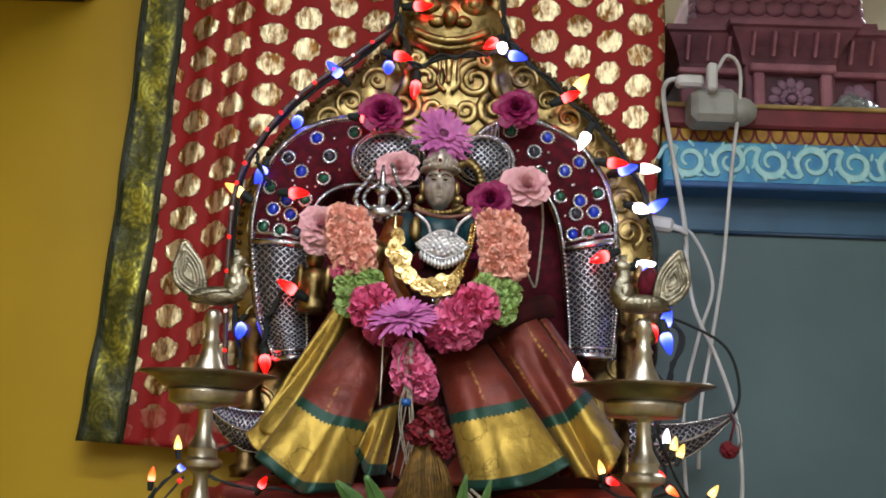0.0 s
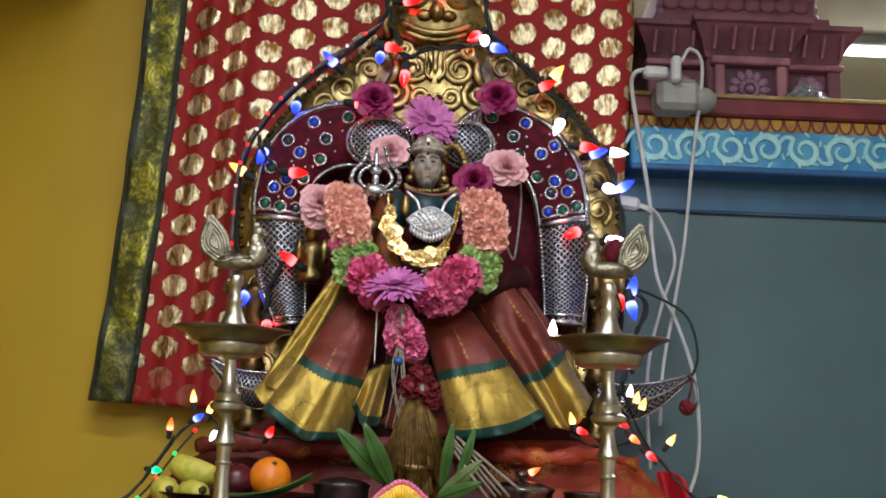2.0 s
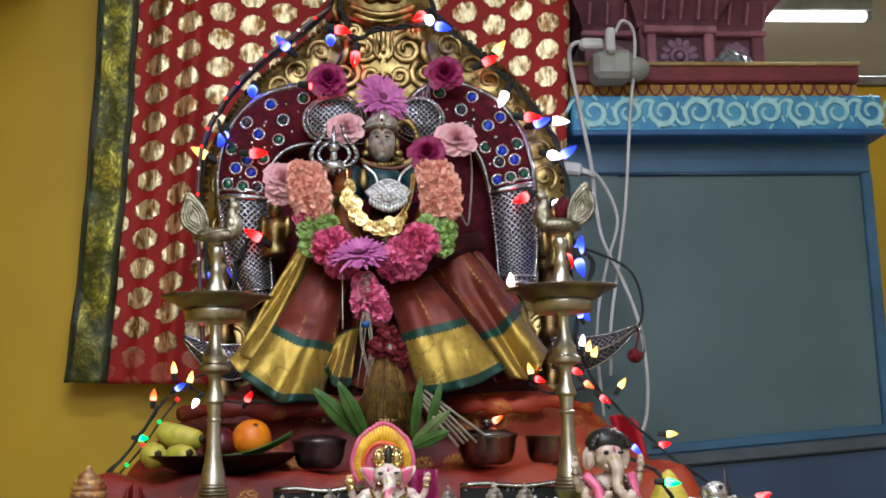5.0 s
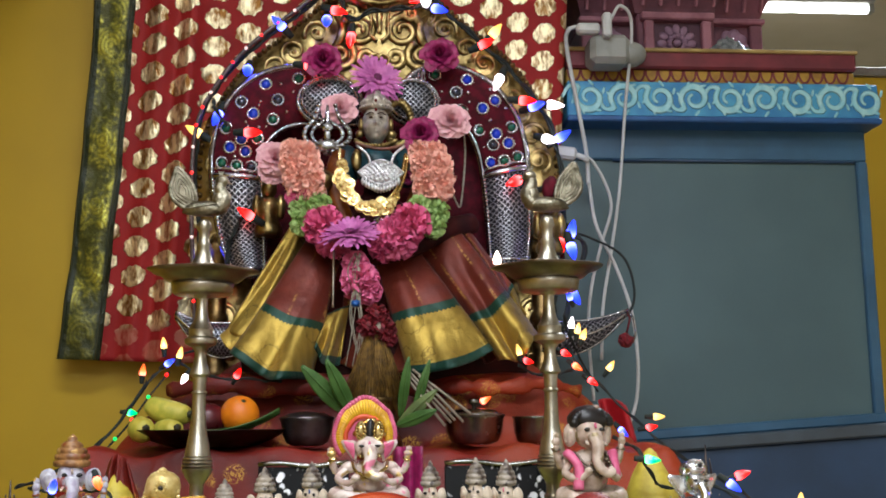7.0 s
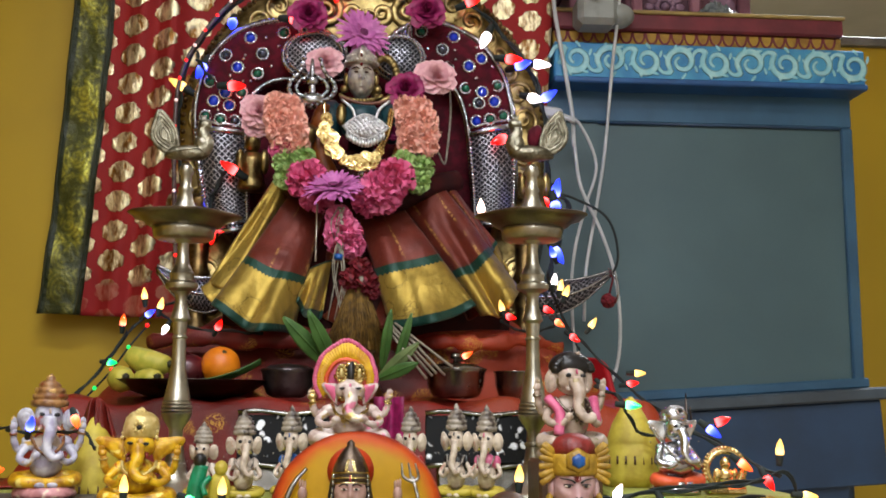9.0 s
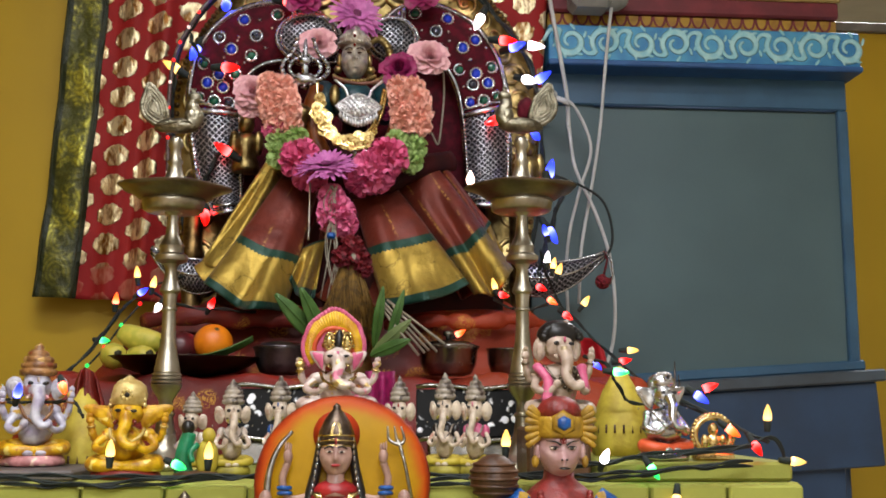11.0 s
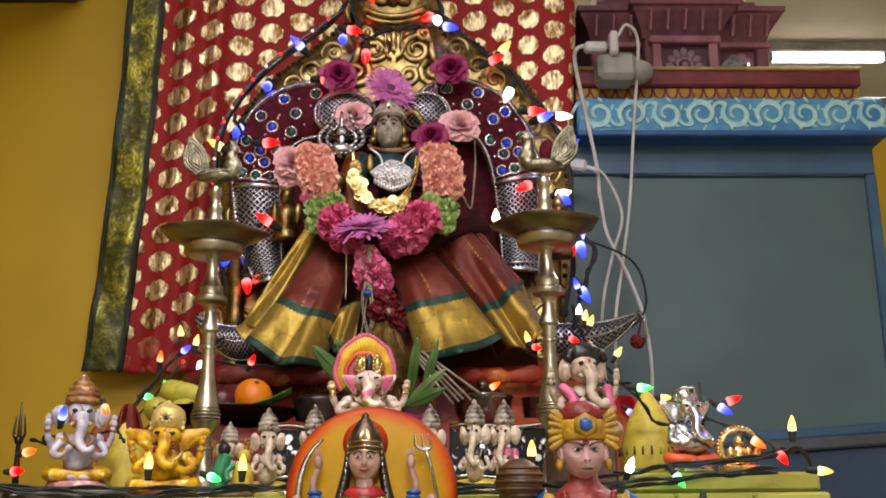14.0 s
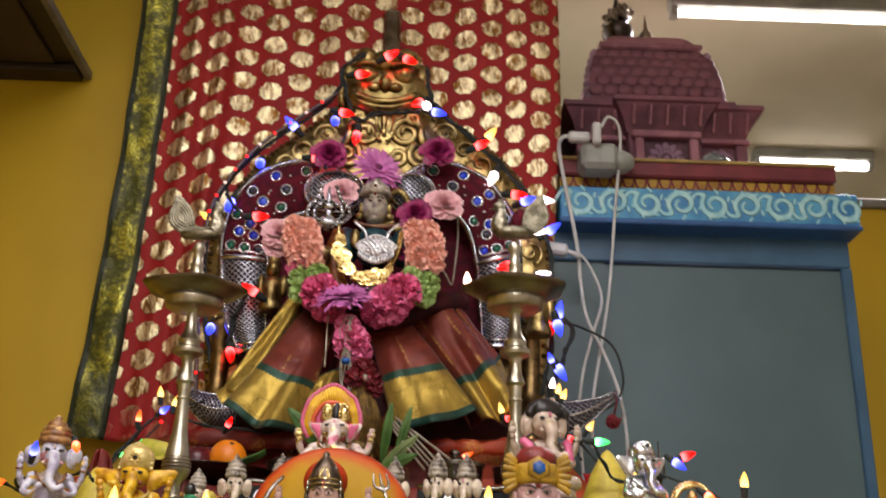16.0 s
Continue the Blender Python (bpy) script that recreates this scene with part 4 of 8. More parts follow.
# ---- jewelled velvet cape over the shoulders ----
cape = thing("shoulder_cape", "maroon velvet shoulder cape with gems and silver mesh sleeves", "cape", (0, 0, 0))


def resample(pts, n):
    """n steps along a smooth line, the given points evenly spaced."""
    pts = smooth_line([(x, 0, z) for x, z in pts], 10)
    out = []
    for k in range(n + 1):
        f = (len(pts) - 1) * k / n
        j = min(int(f), len(pts) - 2)
        out.append(pts[j].lerp(pts[j + 1], f - j))
    return out


CAPE = {
    -1: ([(-0.332, 1.333), (-0.373, 1.424), (-0.398, 1.578), (-0.396, 1.663), (-0.372, 1.75), (-0.317, 1.814), (-0.234, 1.849), (-0.137, 1.846), (-0.055, 1.795)],
         [(-0.269, 1.335), (-0.275, 1.43), (-0.282, 1.572), (-0.284, 1.622), (-0.268, 1.665), (-0.235, 1.695), (-0.185, 1.708), (-0.12, 1.703), (-0.05, 1.71)]),
    1: ([(0.346, 1.360), (0.356, 1.46), (0.353, 1.606), (0.346, 1.672), (0.32, 1.749), (0.26, 1.822), (0.163, 1.862), (0.09, 1.845), (0.045, 1.802)],
        [(0.262, 1.358), (0.258, 1.45), (0.247, 1.580), (0.234, 1.648), (0.212, 1.695), (0.175, 1.728), (0.135, 1.738), (0.09, 1.735), (0.045, 1.735)]),
}
N = 90
ring_bm = lathe(B(), [(0.0106, 0.001), (0.0114, -0.0015), (0.0130, -0.0028), (0.0152, -0.0012), (0.0166, 0.001)], 56, m=Euler((-math.pi / 2, 0, 0)).to_matrix().to_4x4(), wave=0.17, lobes=14)
RING_ME = mesh_of("bead_ring", ring_bm, SILVER)
bead_bm = B()
ball(bead_bm, (0, 0, 0), 0.0042, 0, 7, 5)
for side, (outer, inner) in CAPE.items():
    po, pi = resample(outer, N), resample(inner, N)
    cut1, cut2 = (23, 76) if side < 0 else (23, 77)

    def strip_fn(k0, k1, lift, po=po, pi=pi):
        def fn(a, b):
            k = k0 + (k1 - k0) * b
            i = min(int(k), N - 1)
            p, q = po[i].lerp(po[i + 1], k - i), pi[i].lerp(pi[i + 1], k - i)
            w = p.lerp(q, a)
            return Vector((w.x, 2.10 - lift - 0.024 * math.sin(math.pi * a) ** 0.6, w.z))
        return fn

    sleeve = part("mesh_sleeve", sheet(B(), strip_fn(0, cut1, 0), 14, 60, lambda a, b: (a * 0.100, b * 0.27)), LATTICE, cape, "dark cloth under silver wire mesh", fix=False, thick=0.006)
    panel = part("velvet_panel", sheet(B(), strip_fn(cut1, cut2, 0.002), 14, 50, lambda a, b: (a * 0.12, b * 0.32)), VELVET, cape, fix=False, thick=0.006)
    part("mesh_collar", sheet(B(), strip_fn(cut2, N, 0.004), 14, 30, lambda a, b: (a * 0.12, b * 0.16)), LATTICE, cape, "rounded silver mesh collar", fix=False, thick=0.006)
    for edge, rad in ((0.0, 0.0105), (1.0, 0.0085)):
        f = strip_fn(0, N, 0.004)
        bm = tube(B(), [f(edge, b / 80) for b in range(81)], rad, 8)
        for b in range(120):
            ball(bm, f(edge, b / 120) + Vector((0, -0.008, 0)), 0.0058, 0, 6, 4)
        part("silver_trim", bm, SILVER, cape, "silver braid trim")
    for k in (cut1, cut2, 1):
        f = strip_fn(k - 1, k, 0.004)
        bm = tube(B(), [f(a / 16, 0.5) for a in range(17)], 0.0085, 8)
        f2 = strip_fn(k + 1, k + 2, 0.004)
        tube(bm, [f2(a / 16, 0.5) for a in range(17)], 0.0045, 8)
        part("silver_band", bm, SILVER, cape, "silver braid band")
    f = strip_fn(cut1, cut2, 0.006)
    spots = [(0.22, 0.06, 1), (0.52, 0.05, 1), (0.80, 0.06, 2), (0.36, 0.19, 0), (0.68, 0.20, 2), (0.20, 0.30, 1), (0.55, 0.28, 0), (0.82, 0.36, 1), (0.22, 0.50, 2), (0.52, 0.50, 0), (0.80, 0.60, 1),
             (0.22, 0.70, 0), (0.55, 0.72, 2), (0.25, 0.90, 1), (0.62, 0.93, 0)]
    for n_, (a, b, g) in enumerate(spots):
        p = f(a, b)
        jewel = part("jewel", ball(B(), (0, 0, 0), (0.0105, 0.006, 0.0105 if n_ % 3 else 0.013), 0, 10, 6), (BLUE_GEM, GREEN_GEM, DARK_GEM)[g if (n_ + side) % 3 or g != 2 else 0], panel, "glossy coloured glass gem", at=p)
        part("bead_ring", RING_ME, None, jewel, "sunburst ring of silver beads")
    for k in range(34):
        a, b = random.uniform(0.1, 0.9), random.uniform(0.03, 0.97)
        if min((a - s[0]) ** 2 * 0.014 + (b - s[1]) ** 2 * 0.09 for s in spots) > 0.0005:
            part("stitched_bead", bpy.data.meshes.get("stitched_bead") or mesh_of("stitched_bead", bead_bm, SILVER), None, panel, at=f(a, b))

for cx, cz, rx, rz in ((-0.122, 1.756, 0.074, 0.058), (0.076, 1.756, 0.060, 0.055)):
    def puff(a, b, cx=cx, cz=cz, rx=rx, rz=rz):
        t = math.tau * a
        return Vector((cx + rx * b * math.cos(t), 2.062 - 0.026 * math.sqrt(max(0.0, 1 - b * b)), cz + rz * b * math.sin(t)))
    collar = part("rounded_collar", sheet(B(), puff, 40, 10, lambda a, b, rx=rx, rz=rz: (rx * b * math.cos(math.tau * a), rz * b * math.sin(math.tau * a))), LATTICE, cape, "rounded silver mesh collar", fix=False)
    for k, rad in enumerate((0.0065, 0.0045)):
        bm = tube(B(), [puff(t / 60, 1.0 - 0.13 * k) + Vector((0, -0.003, 0)) for t in range(61)], rad, 7)
        for t in range(84):
            ball(bm, puff(t / 84, 1.0 - 0.13 * k) + Vector((0, -0.008, 0)), rad * 0.62, 0, 6, 4)
        part("collar_braid", bm, SILVER, collar, "silver braid edge")

# ---- crescent horns with pompom ----
for side, z0 in ((-1, 1.205), (1, 1.208)):
    horn = thing("mesh_horn", "curved silver-mesh horn at the foot of the arch", "ornament", (0, 0, 0), "horns of the arch")
    x0, x1 = (-0.33, -0.475) if side < 0 else (0.38, 0.585)

    def horn_fn(a, b, x0=x0, x1=x1, z0=z0):
        w = 0.036 * math.sin(math.pi * min(1.0, 0.35 + 0.62 * b)) + 0.004
        x = x0 + (x1 - x0) * b
        z = z0 - 0.022 * math.sin(math.pi * (0.15 + 0.7 * b)) + 0.055 * b * b
        t = math.tau * a
        return Vector((x, 2.10 + 0.7 * w * math.cos(t), z + w * math.sin(t)))
    part("horn_mesh", sheet(B(), horn_fn, 18, 24, lambda a, b: (a * 0.18, b * 0.2)), LATTICE, horn, fix=False)
    for a in (0.25, 0.75, 0.5):
        part("horn_trim", tube(B(), [horn_fn(a, b / 20) for b in range(21)], 0.0034, 7), SILVER, horn)
    if side > 0:
        bm = B()
        tube(bm, [(0.585, 2.10, 1.258), (0.592, 2.09, 1.24), (0.583, 2.09, 1.205)], 0.0025, 6)
        for k in range(60):
            d = Vector((random.gauss(0, 1), random.gauss(0, 1), random.gauss(0, 1))).normalized()
            ball(bm, Vector((0.580, 2.09, 1.188)) + d * 0.012, 0.007, 0, 6, 4)
        part("pompom", bm, RED_PLASTIC, horn, "dark red wool pompom")
        bm = tube(B(), [(0.584, 2.085, 1.262), (0.600, 2.08, 1.235), (0.603, 2.08, 1.205), (0.594, 2.08, 1.18)], 0.003, 6)
        part("silver_drop", bm, SILVER, horn)

# ---- the goddess statue ----
S = B()
lathe(S, [(0.13, 0), (0.14, 0.05), (0.12, 0.12), (0.085, 0.22), (0.075, 0.27), (0.088, 0.33), (0.09, 0.37), (0.05, 0.405), (0.03, 0.42), (0.028, 0.46)], 20, (0, 0.03, 1.12), 1)


def bump2(u, w, u0, w0, su, sw):
    return math.exp(-((u - u0) / su) ** 2 - ((w - w0) / sw) ** 2)


def face_fn(a, b):
    """A face as one relief: brow, eyes, nose, lips, cheeks and chin."""
    t, p = (a - 0.5) * 2 * math.pi * 0.999, (b - 0.5) * math.pi
    u, w = math.sin(t) * math.cos(p), math.sin(p)
    d = 0.0
    if math.cos(t) > 0:
        d += 0.0095 * bump2(u, w, 0, -0.02, 0.13, 0.26) + 0.004 * bump2(u, w, 0, -0.14, 0.20, 0.10)
        d += 0.0035 * bump2(abs(u), w, 0.36, 0.40, 0.26, 0.06)
        d -= 0.0050 * bump2(abs(u), w, 0.36, 0.20, 0.24, 0.13)
        d += 0.0050 * bump2(abs(u), w, 0.36, 0.20, 0.15, 0.065)
        d += 0.0030 * bump2(u, w, 0, -0.37, 0.22, 0.05) + 0.0034 * bump2(u, w, 0, -0.49, 0.18, 0.055) - 0.002 * bump2(u, w, 0, -0.43, 0.26, 0.025)
        d += 0.0030 * bump2(abs(u), w, 0.46, -0.22, 0.22, 0.20) + 0.0030 * bump2(u, w, 0, -0.80, 0.25, 0.14)
    taper = 1 - 0.16 * max(0.0, -w) ** 1.5
    return Vector((-0.002 + 0.0315 * u * taper, -0.03 - (0.034 * math.cos(t) * math.cos(p) + d), 1.690 + 0.045 * w))


sheet(S, face_fn, 72, 60)
for s in (-1, 1):
    ball(S, (-0.002 + s * 0.0115, -0.0625, 1.6990), (0.0052, 0.0026, 0.0018), 1, 10, 6)
    tube(S, smooth_line([(-0.002 + s * 0.004, -0.064, 1.7070), (-0.002 + s * 0.012, -0.0635, 1.7100), (-0.002 + s * 0.022, -0.057, 1.7065)], 4), 0.0012, 6, 1)
    ball(S, (s * 0.034 - 0.002, -0.03, 1.690), (0.006, 0.010, 0.016), 2)
    lathe(S, [(0.001, -0.010), (0.008, -0.008), (0.010, 0.0), (0.006, 0.006), (0.001, 0.008)], 12, (s * 0.037 - 0.002, -0.036, 1.668), 2)
    ball(S, (s * 0.070, 0.0, 1.60), (0.035, 0.04, 0.05), 3)
    tube(S, smooth_line([(s * 0.08, 0.0, 1.61), (s * 0.125, -0.02, 1.55), (s * 0.13, -0.07, 1.52), (s * 0.11, -0.10, 1.56)], 5), 0.020, 10, 2)
# tiered crown with a beaded band, a centre plate and a red mark below it
lathe(S, [(0.0335, 0), (0.0365, 0.003), (0.0365, 0.008), (0.0325, 0.010), (0.0335, 0.014), (0.0345, 0.020), (0.029, 0.022), (0.030, 0.027), (0.023, 0.031), (0.022, 0.036), (0.013, 0.040), (0.012, 0.046), (0.002, 0.054)], 28, (-0.002, -0.028, 1.722), 0)
for k in range(15):
    a = math.pi + math.pi * k / 14
    ball(S, (-0.002 + 0.037 * math.cos(a), -0.028 + 0.037 * math.sin(a), 1.7275), 0.0034, 0, 7, 5)
    ball(S, (-0.002 + 0.0335 * math.cos(a), -0.028 + 0.0335 * math.sin(a), 1.741), (0.0026, 0.0026, 0.004), 0, 7, 5)
ball(S, (-0.002, -0.066, 1.738), (0.009, 0.004, 0.014), 0, 12, 8)
ball(S, (-0.002, -0.069, 1.736), (0.004, 0.003, 0.005), 5, 10, 6)
ball(S, (-0.002, -0.0655, 1.716), (0.0035, 0.003, 0.0045), 5, 10, 6)
# nose stud and collar of jewels under the chin
ball(S, (0.006, -0.072, 1.683), 0.0025, 0, 7, 5)
for k in range(17):
    a = math.pi * (0.06 + 0.88 * k / 16)
    ball(S, (-0.002 + 0.046 * math.cos(a), -0.045 - 0.014 * math.sin(a), 1.652 - 0.018 * math.sin(a)), 0.0052, 2, 7, 5)
for k in range(28):
    a = math.tau * k / 28
    ball(S, (0.050 + 0.030 * math.cos(a), 0.010, 1.706 + 0.052 * math.sin(a)), (0.010, 0.008, 0.010), 2, 7, 5)
tube(S, [(0.050 + 0.030 * math.cos(math.tau * k / 24), 0.013, 1.706 + 0.052 * math.sin(math.tau * k / 24)) for k in range(25)], 0.008, 7, 2)
ball(S, (0.0, -0.03, 1.590), (0.050, 0.045, 0.050), 3)
ball(S, (-0.045, -0.06, 1.60), (0.012, 0.01, 0.025), 2)
for s in (-1, 1):
    tube(S, smooth_line([(s * 0.085, -0.03, 1.630), (s * 0.098, -0.055, 1.56), (s * 0.078, -0.065, 1.49), (s * 0.045, -0.06, 1.43)], 5), 0.017, 8, 4, 0.5)
solid("goddess_statue", S, [FACE_SILVER, SARI_DARK, GOLD, TEAL_SILK, ORANGE_SILK, RED_GEM], "dark silver goddess statue dressed in silk, standing on the altar", "statue", (-0.010, 1.99, -0.020))

for x, z in ((-0.262, 1.50), (0.40, 1.46)):
    bm = B()
    lathe(bm, [(0.03, -0.07), (0.034, -0.06), (0.024, -0.03), (0.028, 0.0), (0.020, 0.02)], 14, (0, 0, 0))
    ball(bm, (0, -0.004, 0.042), (0.019, 0.019, 0.024))
    lathe(bm, [(0.019, 0.055), (0.012, 0.075), (0.002, 0.095)], 12)
    for s in (-1, 1):
        ball(bm, (s * 0.028, 0, 0.0), (0.012, 0.014, 0.03))
    solid("attendant_statue", bm, GOLD, "small dull-gold attendant figure on the arch", "statue", (x, 2.07, z))

# ---- jewellery ----
neck = thing("coin_necklace", "gold coin necklace hanging on the goddess statue", "necklace", (0, 0, 0))
line = smooth_line([(-0.092, 1.885, 1.60), (-0.088, 1.875, 1.548), (-0.077, 1.868, 1.505), (-0.056, 1.865, 1.475), (-0.028, 1.86, 1.460), (0.0, 1.863, 1.467), (0.025, 1.868, 1.487), (0.044, 1.875, 1.53), (0.053, 1.885, 1.58)], 8)
part("chain", tube(B(), line, 0.004, 7), GOLD_BRIGHT, neck)
coin = lathe(B(), [(0.001, 0), (0.0125, 0), (0.0128, 0.0012), (0.0122, 0.0026), (0.0105, 0.0026), (0.0098, 0.0016), (0.006, 0.0018), (0.004, 0.0032), (0.001, 0.0036)], 16)
for f in coin.faces:
    f.smooth = False
coin_me = mesh_of("coin", coin, COIN_GOLD)
for k in range(0, len(line), 2):
    p = line[k]
    if not 5 < k < 46:
        continue
    for dx, dz in ((-0.006, -0.004), (0.010, -0.012)) if k > 8 else ((0.002, -0.004),):
        part("coin", coin_me, None, neck, at=pose(p.x + dx + random.uniform(-0.006, 0.006), p.y - 0.008 - random.random() * 0.008, p.z + dz + random.uniform(-0.006, 0.004), 90 + random.uniform(-24, 16), random.uniform(-22, 22), 0))
drops = B()
for k in range(26):
    t = k / 25
    x = -0.062 + 0.10 * t
    for j in range(3):
        ball(drops, (x, 1.862, 1.495 - 0.040 * math.sin(math.pi * t) - 0.008 * j), (0.0032, 0.003, 0.0045), 0, 6, 4)
for k, p in enumerate(line):
    if k > 40:
        for j in range(2):
            ball(drops, p + Vector((0.006 * j, -0.004, -0.004 * j)), 0.0042, 0, 6, 4)
part("bead_fringe", drops, COIN_GOLD, neck, "fringe of tiny gold drops")
pend = B()


def lens(a, b):
    x, t = 2 * a - 1, math.tau * b
    return Vector((0.048 * x, 0.010 * math.cos(t) * (1 - abs(x) ** 1.5), 0.026 * math.sin(t) * (1 - abs(x) ** 1.7) + 0.004 * math.cos(2 * x)))


sheet(pend, lens, 20, 20)
for k in range(64):
    r, t = 2 * (k * 0.618 % 1.0) - 1, (k + 0.5) / 64 * 2 - 1
    ball(pend, (0.046 * t, -0.009 * (1 - abs(t) ** 1.5), 0.004 + 0.022 * r * (1 - abs(t) ** 1.7)), (0.0050, 0.0035, 0.0042), 0, 6, 4)
for k in range(30):
    t = k / 29 * 2 - 1
    for s in (-1, 1):
        ball(pend, (0.048 * t, -0.004, s * 0.027 * (1 - abs(t) ** 1.7) + 0.003), 0.0032, 0, 6, 4)
for k in range(13):
    x = -0.039 + 0.0065 * k
    z = -0.025 * (1 - (abs(x) / 0.048) ** 1.7)
    tube(pend, [(x, -0.004, z), (x, -0.004, z - 0.009), (x, -0.004, z - 0.018)], lambda t: 0.0016 + 0.003 * math.sin(math.pi * min(1.0, t * 1.1)) ** 2, 6)
for s in (-1, 1):
    tube(pend, smooth_line([(s * 0.022, 0, 0.022), (s * 0.030, 0.004, 0.045), (s * 0.052, 0.01, 0.066)], 5), 0.0032, 6)
solid("silver_pendant", pend, PALE_SILVER, "large silver pendant with hanging beads on the statue's chest", "pendant", (-0.001, 1.860, 1.531))
gem = lathe(B(), [(0.001, -0.003), (0.014, -0.002), (0.016, 0.002), (0.012, 0.005), (0.001, 0.006)], 14)
bd = B()
for k in range(12):
    ball(bd, (0.016 * math.cos(math.tau * k / 12), 0.016 * math.sin(math.tau * k / 12), 0.003), 0.0035, 0, 6, 4)
brooch = thing("brooch", "round silver brooch with a red stone", "brooch", pose(0.002, 1.855, 1.428, 90, 0, 0))
part("stone", ball(B(), (0, 0, 0.005), (0.007, 0.007, 0.005)), RED_GEM, brooch, "red stone")
part("setting", gem, SILVER, brooch)
part("bead_border", bd, SILVER, brooch)
beads = B()
for k in range(34):
    t = k / 33
    ball(beads, (-0.055 + 0.115 * t, 1.905 - 0.02 * math.sin(math.pi * t), 1.612 - 0.018 * math.sin(math.pi * t)), 0.0042, 0, 7, 5)
solid("bead_string", beads, mat("brown_beads", "7c5040", "4a2c24", rough=0.4), "short string of brown beads at the statue's neck", "necklace")

tri = B()
for s in (-1, 1):
    outer = smooth_line([(0, 0, -0.036), (s * 0.022, 0, -0.034), (s * 0.038, 0, -0.016), (s * 0.037, 0, 0.008), (s * 0.022, 0, 0.034), (s * 0.014, 0, 0.066)], 6)
    tube(tri, outer, lambda t: 0.0062 - 0.003 * t, 8)
    inner = smooth_line([(s * 0.004, 0, -0.026), (s * 0.020, 0, -0.022), (s * 0.027, 0, -0.006), (s * 0.022, 0, 0.012), (s * 0.010, 0, 0.022), (s * 0.004, 0, 0.03)], 6)
    tube(tri, inner, 0.0038, 7)
    for p in outer[::3]:
        ball(tri, p + Vector((0, -0.005, 0)), 0.0046, 0, 6, 4)
    for p in inner[::4]:
        ball(tri, p + Vector((0, -0.004, 0)), 0.0034, 0, 6, 4)
tube(tri, [(0, 0, -0.055), (0, 0, 0.0), (0, 0, 0.045), (0, 0, 0.068)], lambda t: 0.008 - 0.006 * t, 8)
ball(tri, (0, -0.004, -0.035), (0.022, 0.013, 0.016))
ball(tri, (0, -0.003, 0.012), (0.011, 0.009, 0.012))
for k in range(12):
    ball(tri, (0.02 * math.cos(math.tau * k / 12), -0.008, -0.035 + 0.014 * math.sin(math.tau * k / 12)), 0.004, 0, 6, 4)
solid("silver_trident", tri, SILVER, "ornate silver trident held in front of the statue's shoulder", "trident", Matrix.Translation((-0.119, 1.885, 1.630)) @ Matrix.Diagonal((1.26, 1.1, 0.92, 1)))
cord([(0.190, 1.97, 1.67), (0.192, 1.96, 1.60), (0.185, 1.95, 1.52), (0.178, 1.95, 1.478), (0.165, 1.95, 1.50), (0.150, 1.94, 1.52)], 0.0022, THREAD, "pale thread hanging beside the garland", "thread")
cord([(-0.100, 1.83, 1.36), (-0.100, 1.825, 1.30), (-0.100, 1.815, 1.235)], 0.0022, BRASS, "thin brass rod in front of the sari", "brass_rod")

# ---- sari skirt ----
sari = thing("silk_sari", "maroon silk sari skirt with broad gold border and green hem", "sari", (0, 0, 0))


def pleat(tl, tr, bl, br, y0, y1, bulge, v0=0.0, v1=1.0, curl=0.0, seed=0):
    def fn(a, b):
        x = (tl[0] + (tr[0] - tl[0]) * a) * (1 - b) + (bl[0] + (br[0] - bl[0]) * a) * b
        z = (tl[1] + (tr[1] - tl[1]) * a) * (1 - b) + (bl[1] + (br[1] - bl[1]) * a) * b
        s = math.sin(math.pi * min(1, max(0, a)))
        y = y0 + (y1 - y0) * b - bulge * (0.3 + 0.7 * b) * s ** 0.8
        z -= 0.022 * b * b * s
        y -= 0.014 * b * math.sin(a * 9 + seed) + 0.030 * b * abs(math.sin(a * 5 + seed * 1.3 + 1.5 * b)) ** 1.5 + 0.006 * noise.noise((x * 20, z * 16, seed))
        z += 0.004 * math.sin(a * 7 + seed) * b
        x += curl * b * b * math.sin(a * math.pi * 2) * 0.02
        return Vector((x, y, z))
    return sheet(B(), fn, 28, 40, lambda a, b: (a * 0.19 + seed * 0.03, v0 + (v1 - v0) * b))


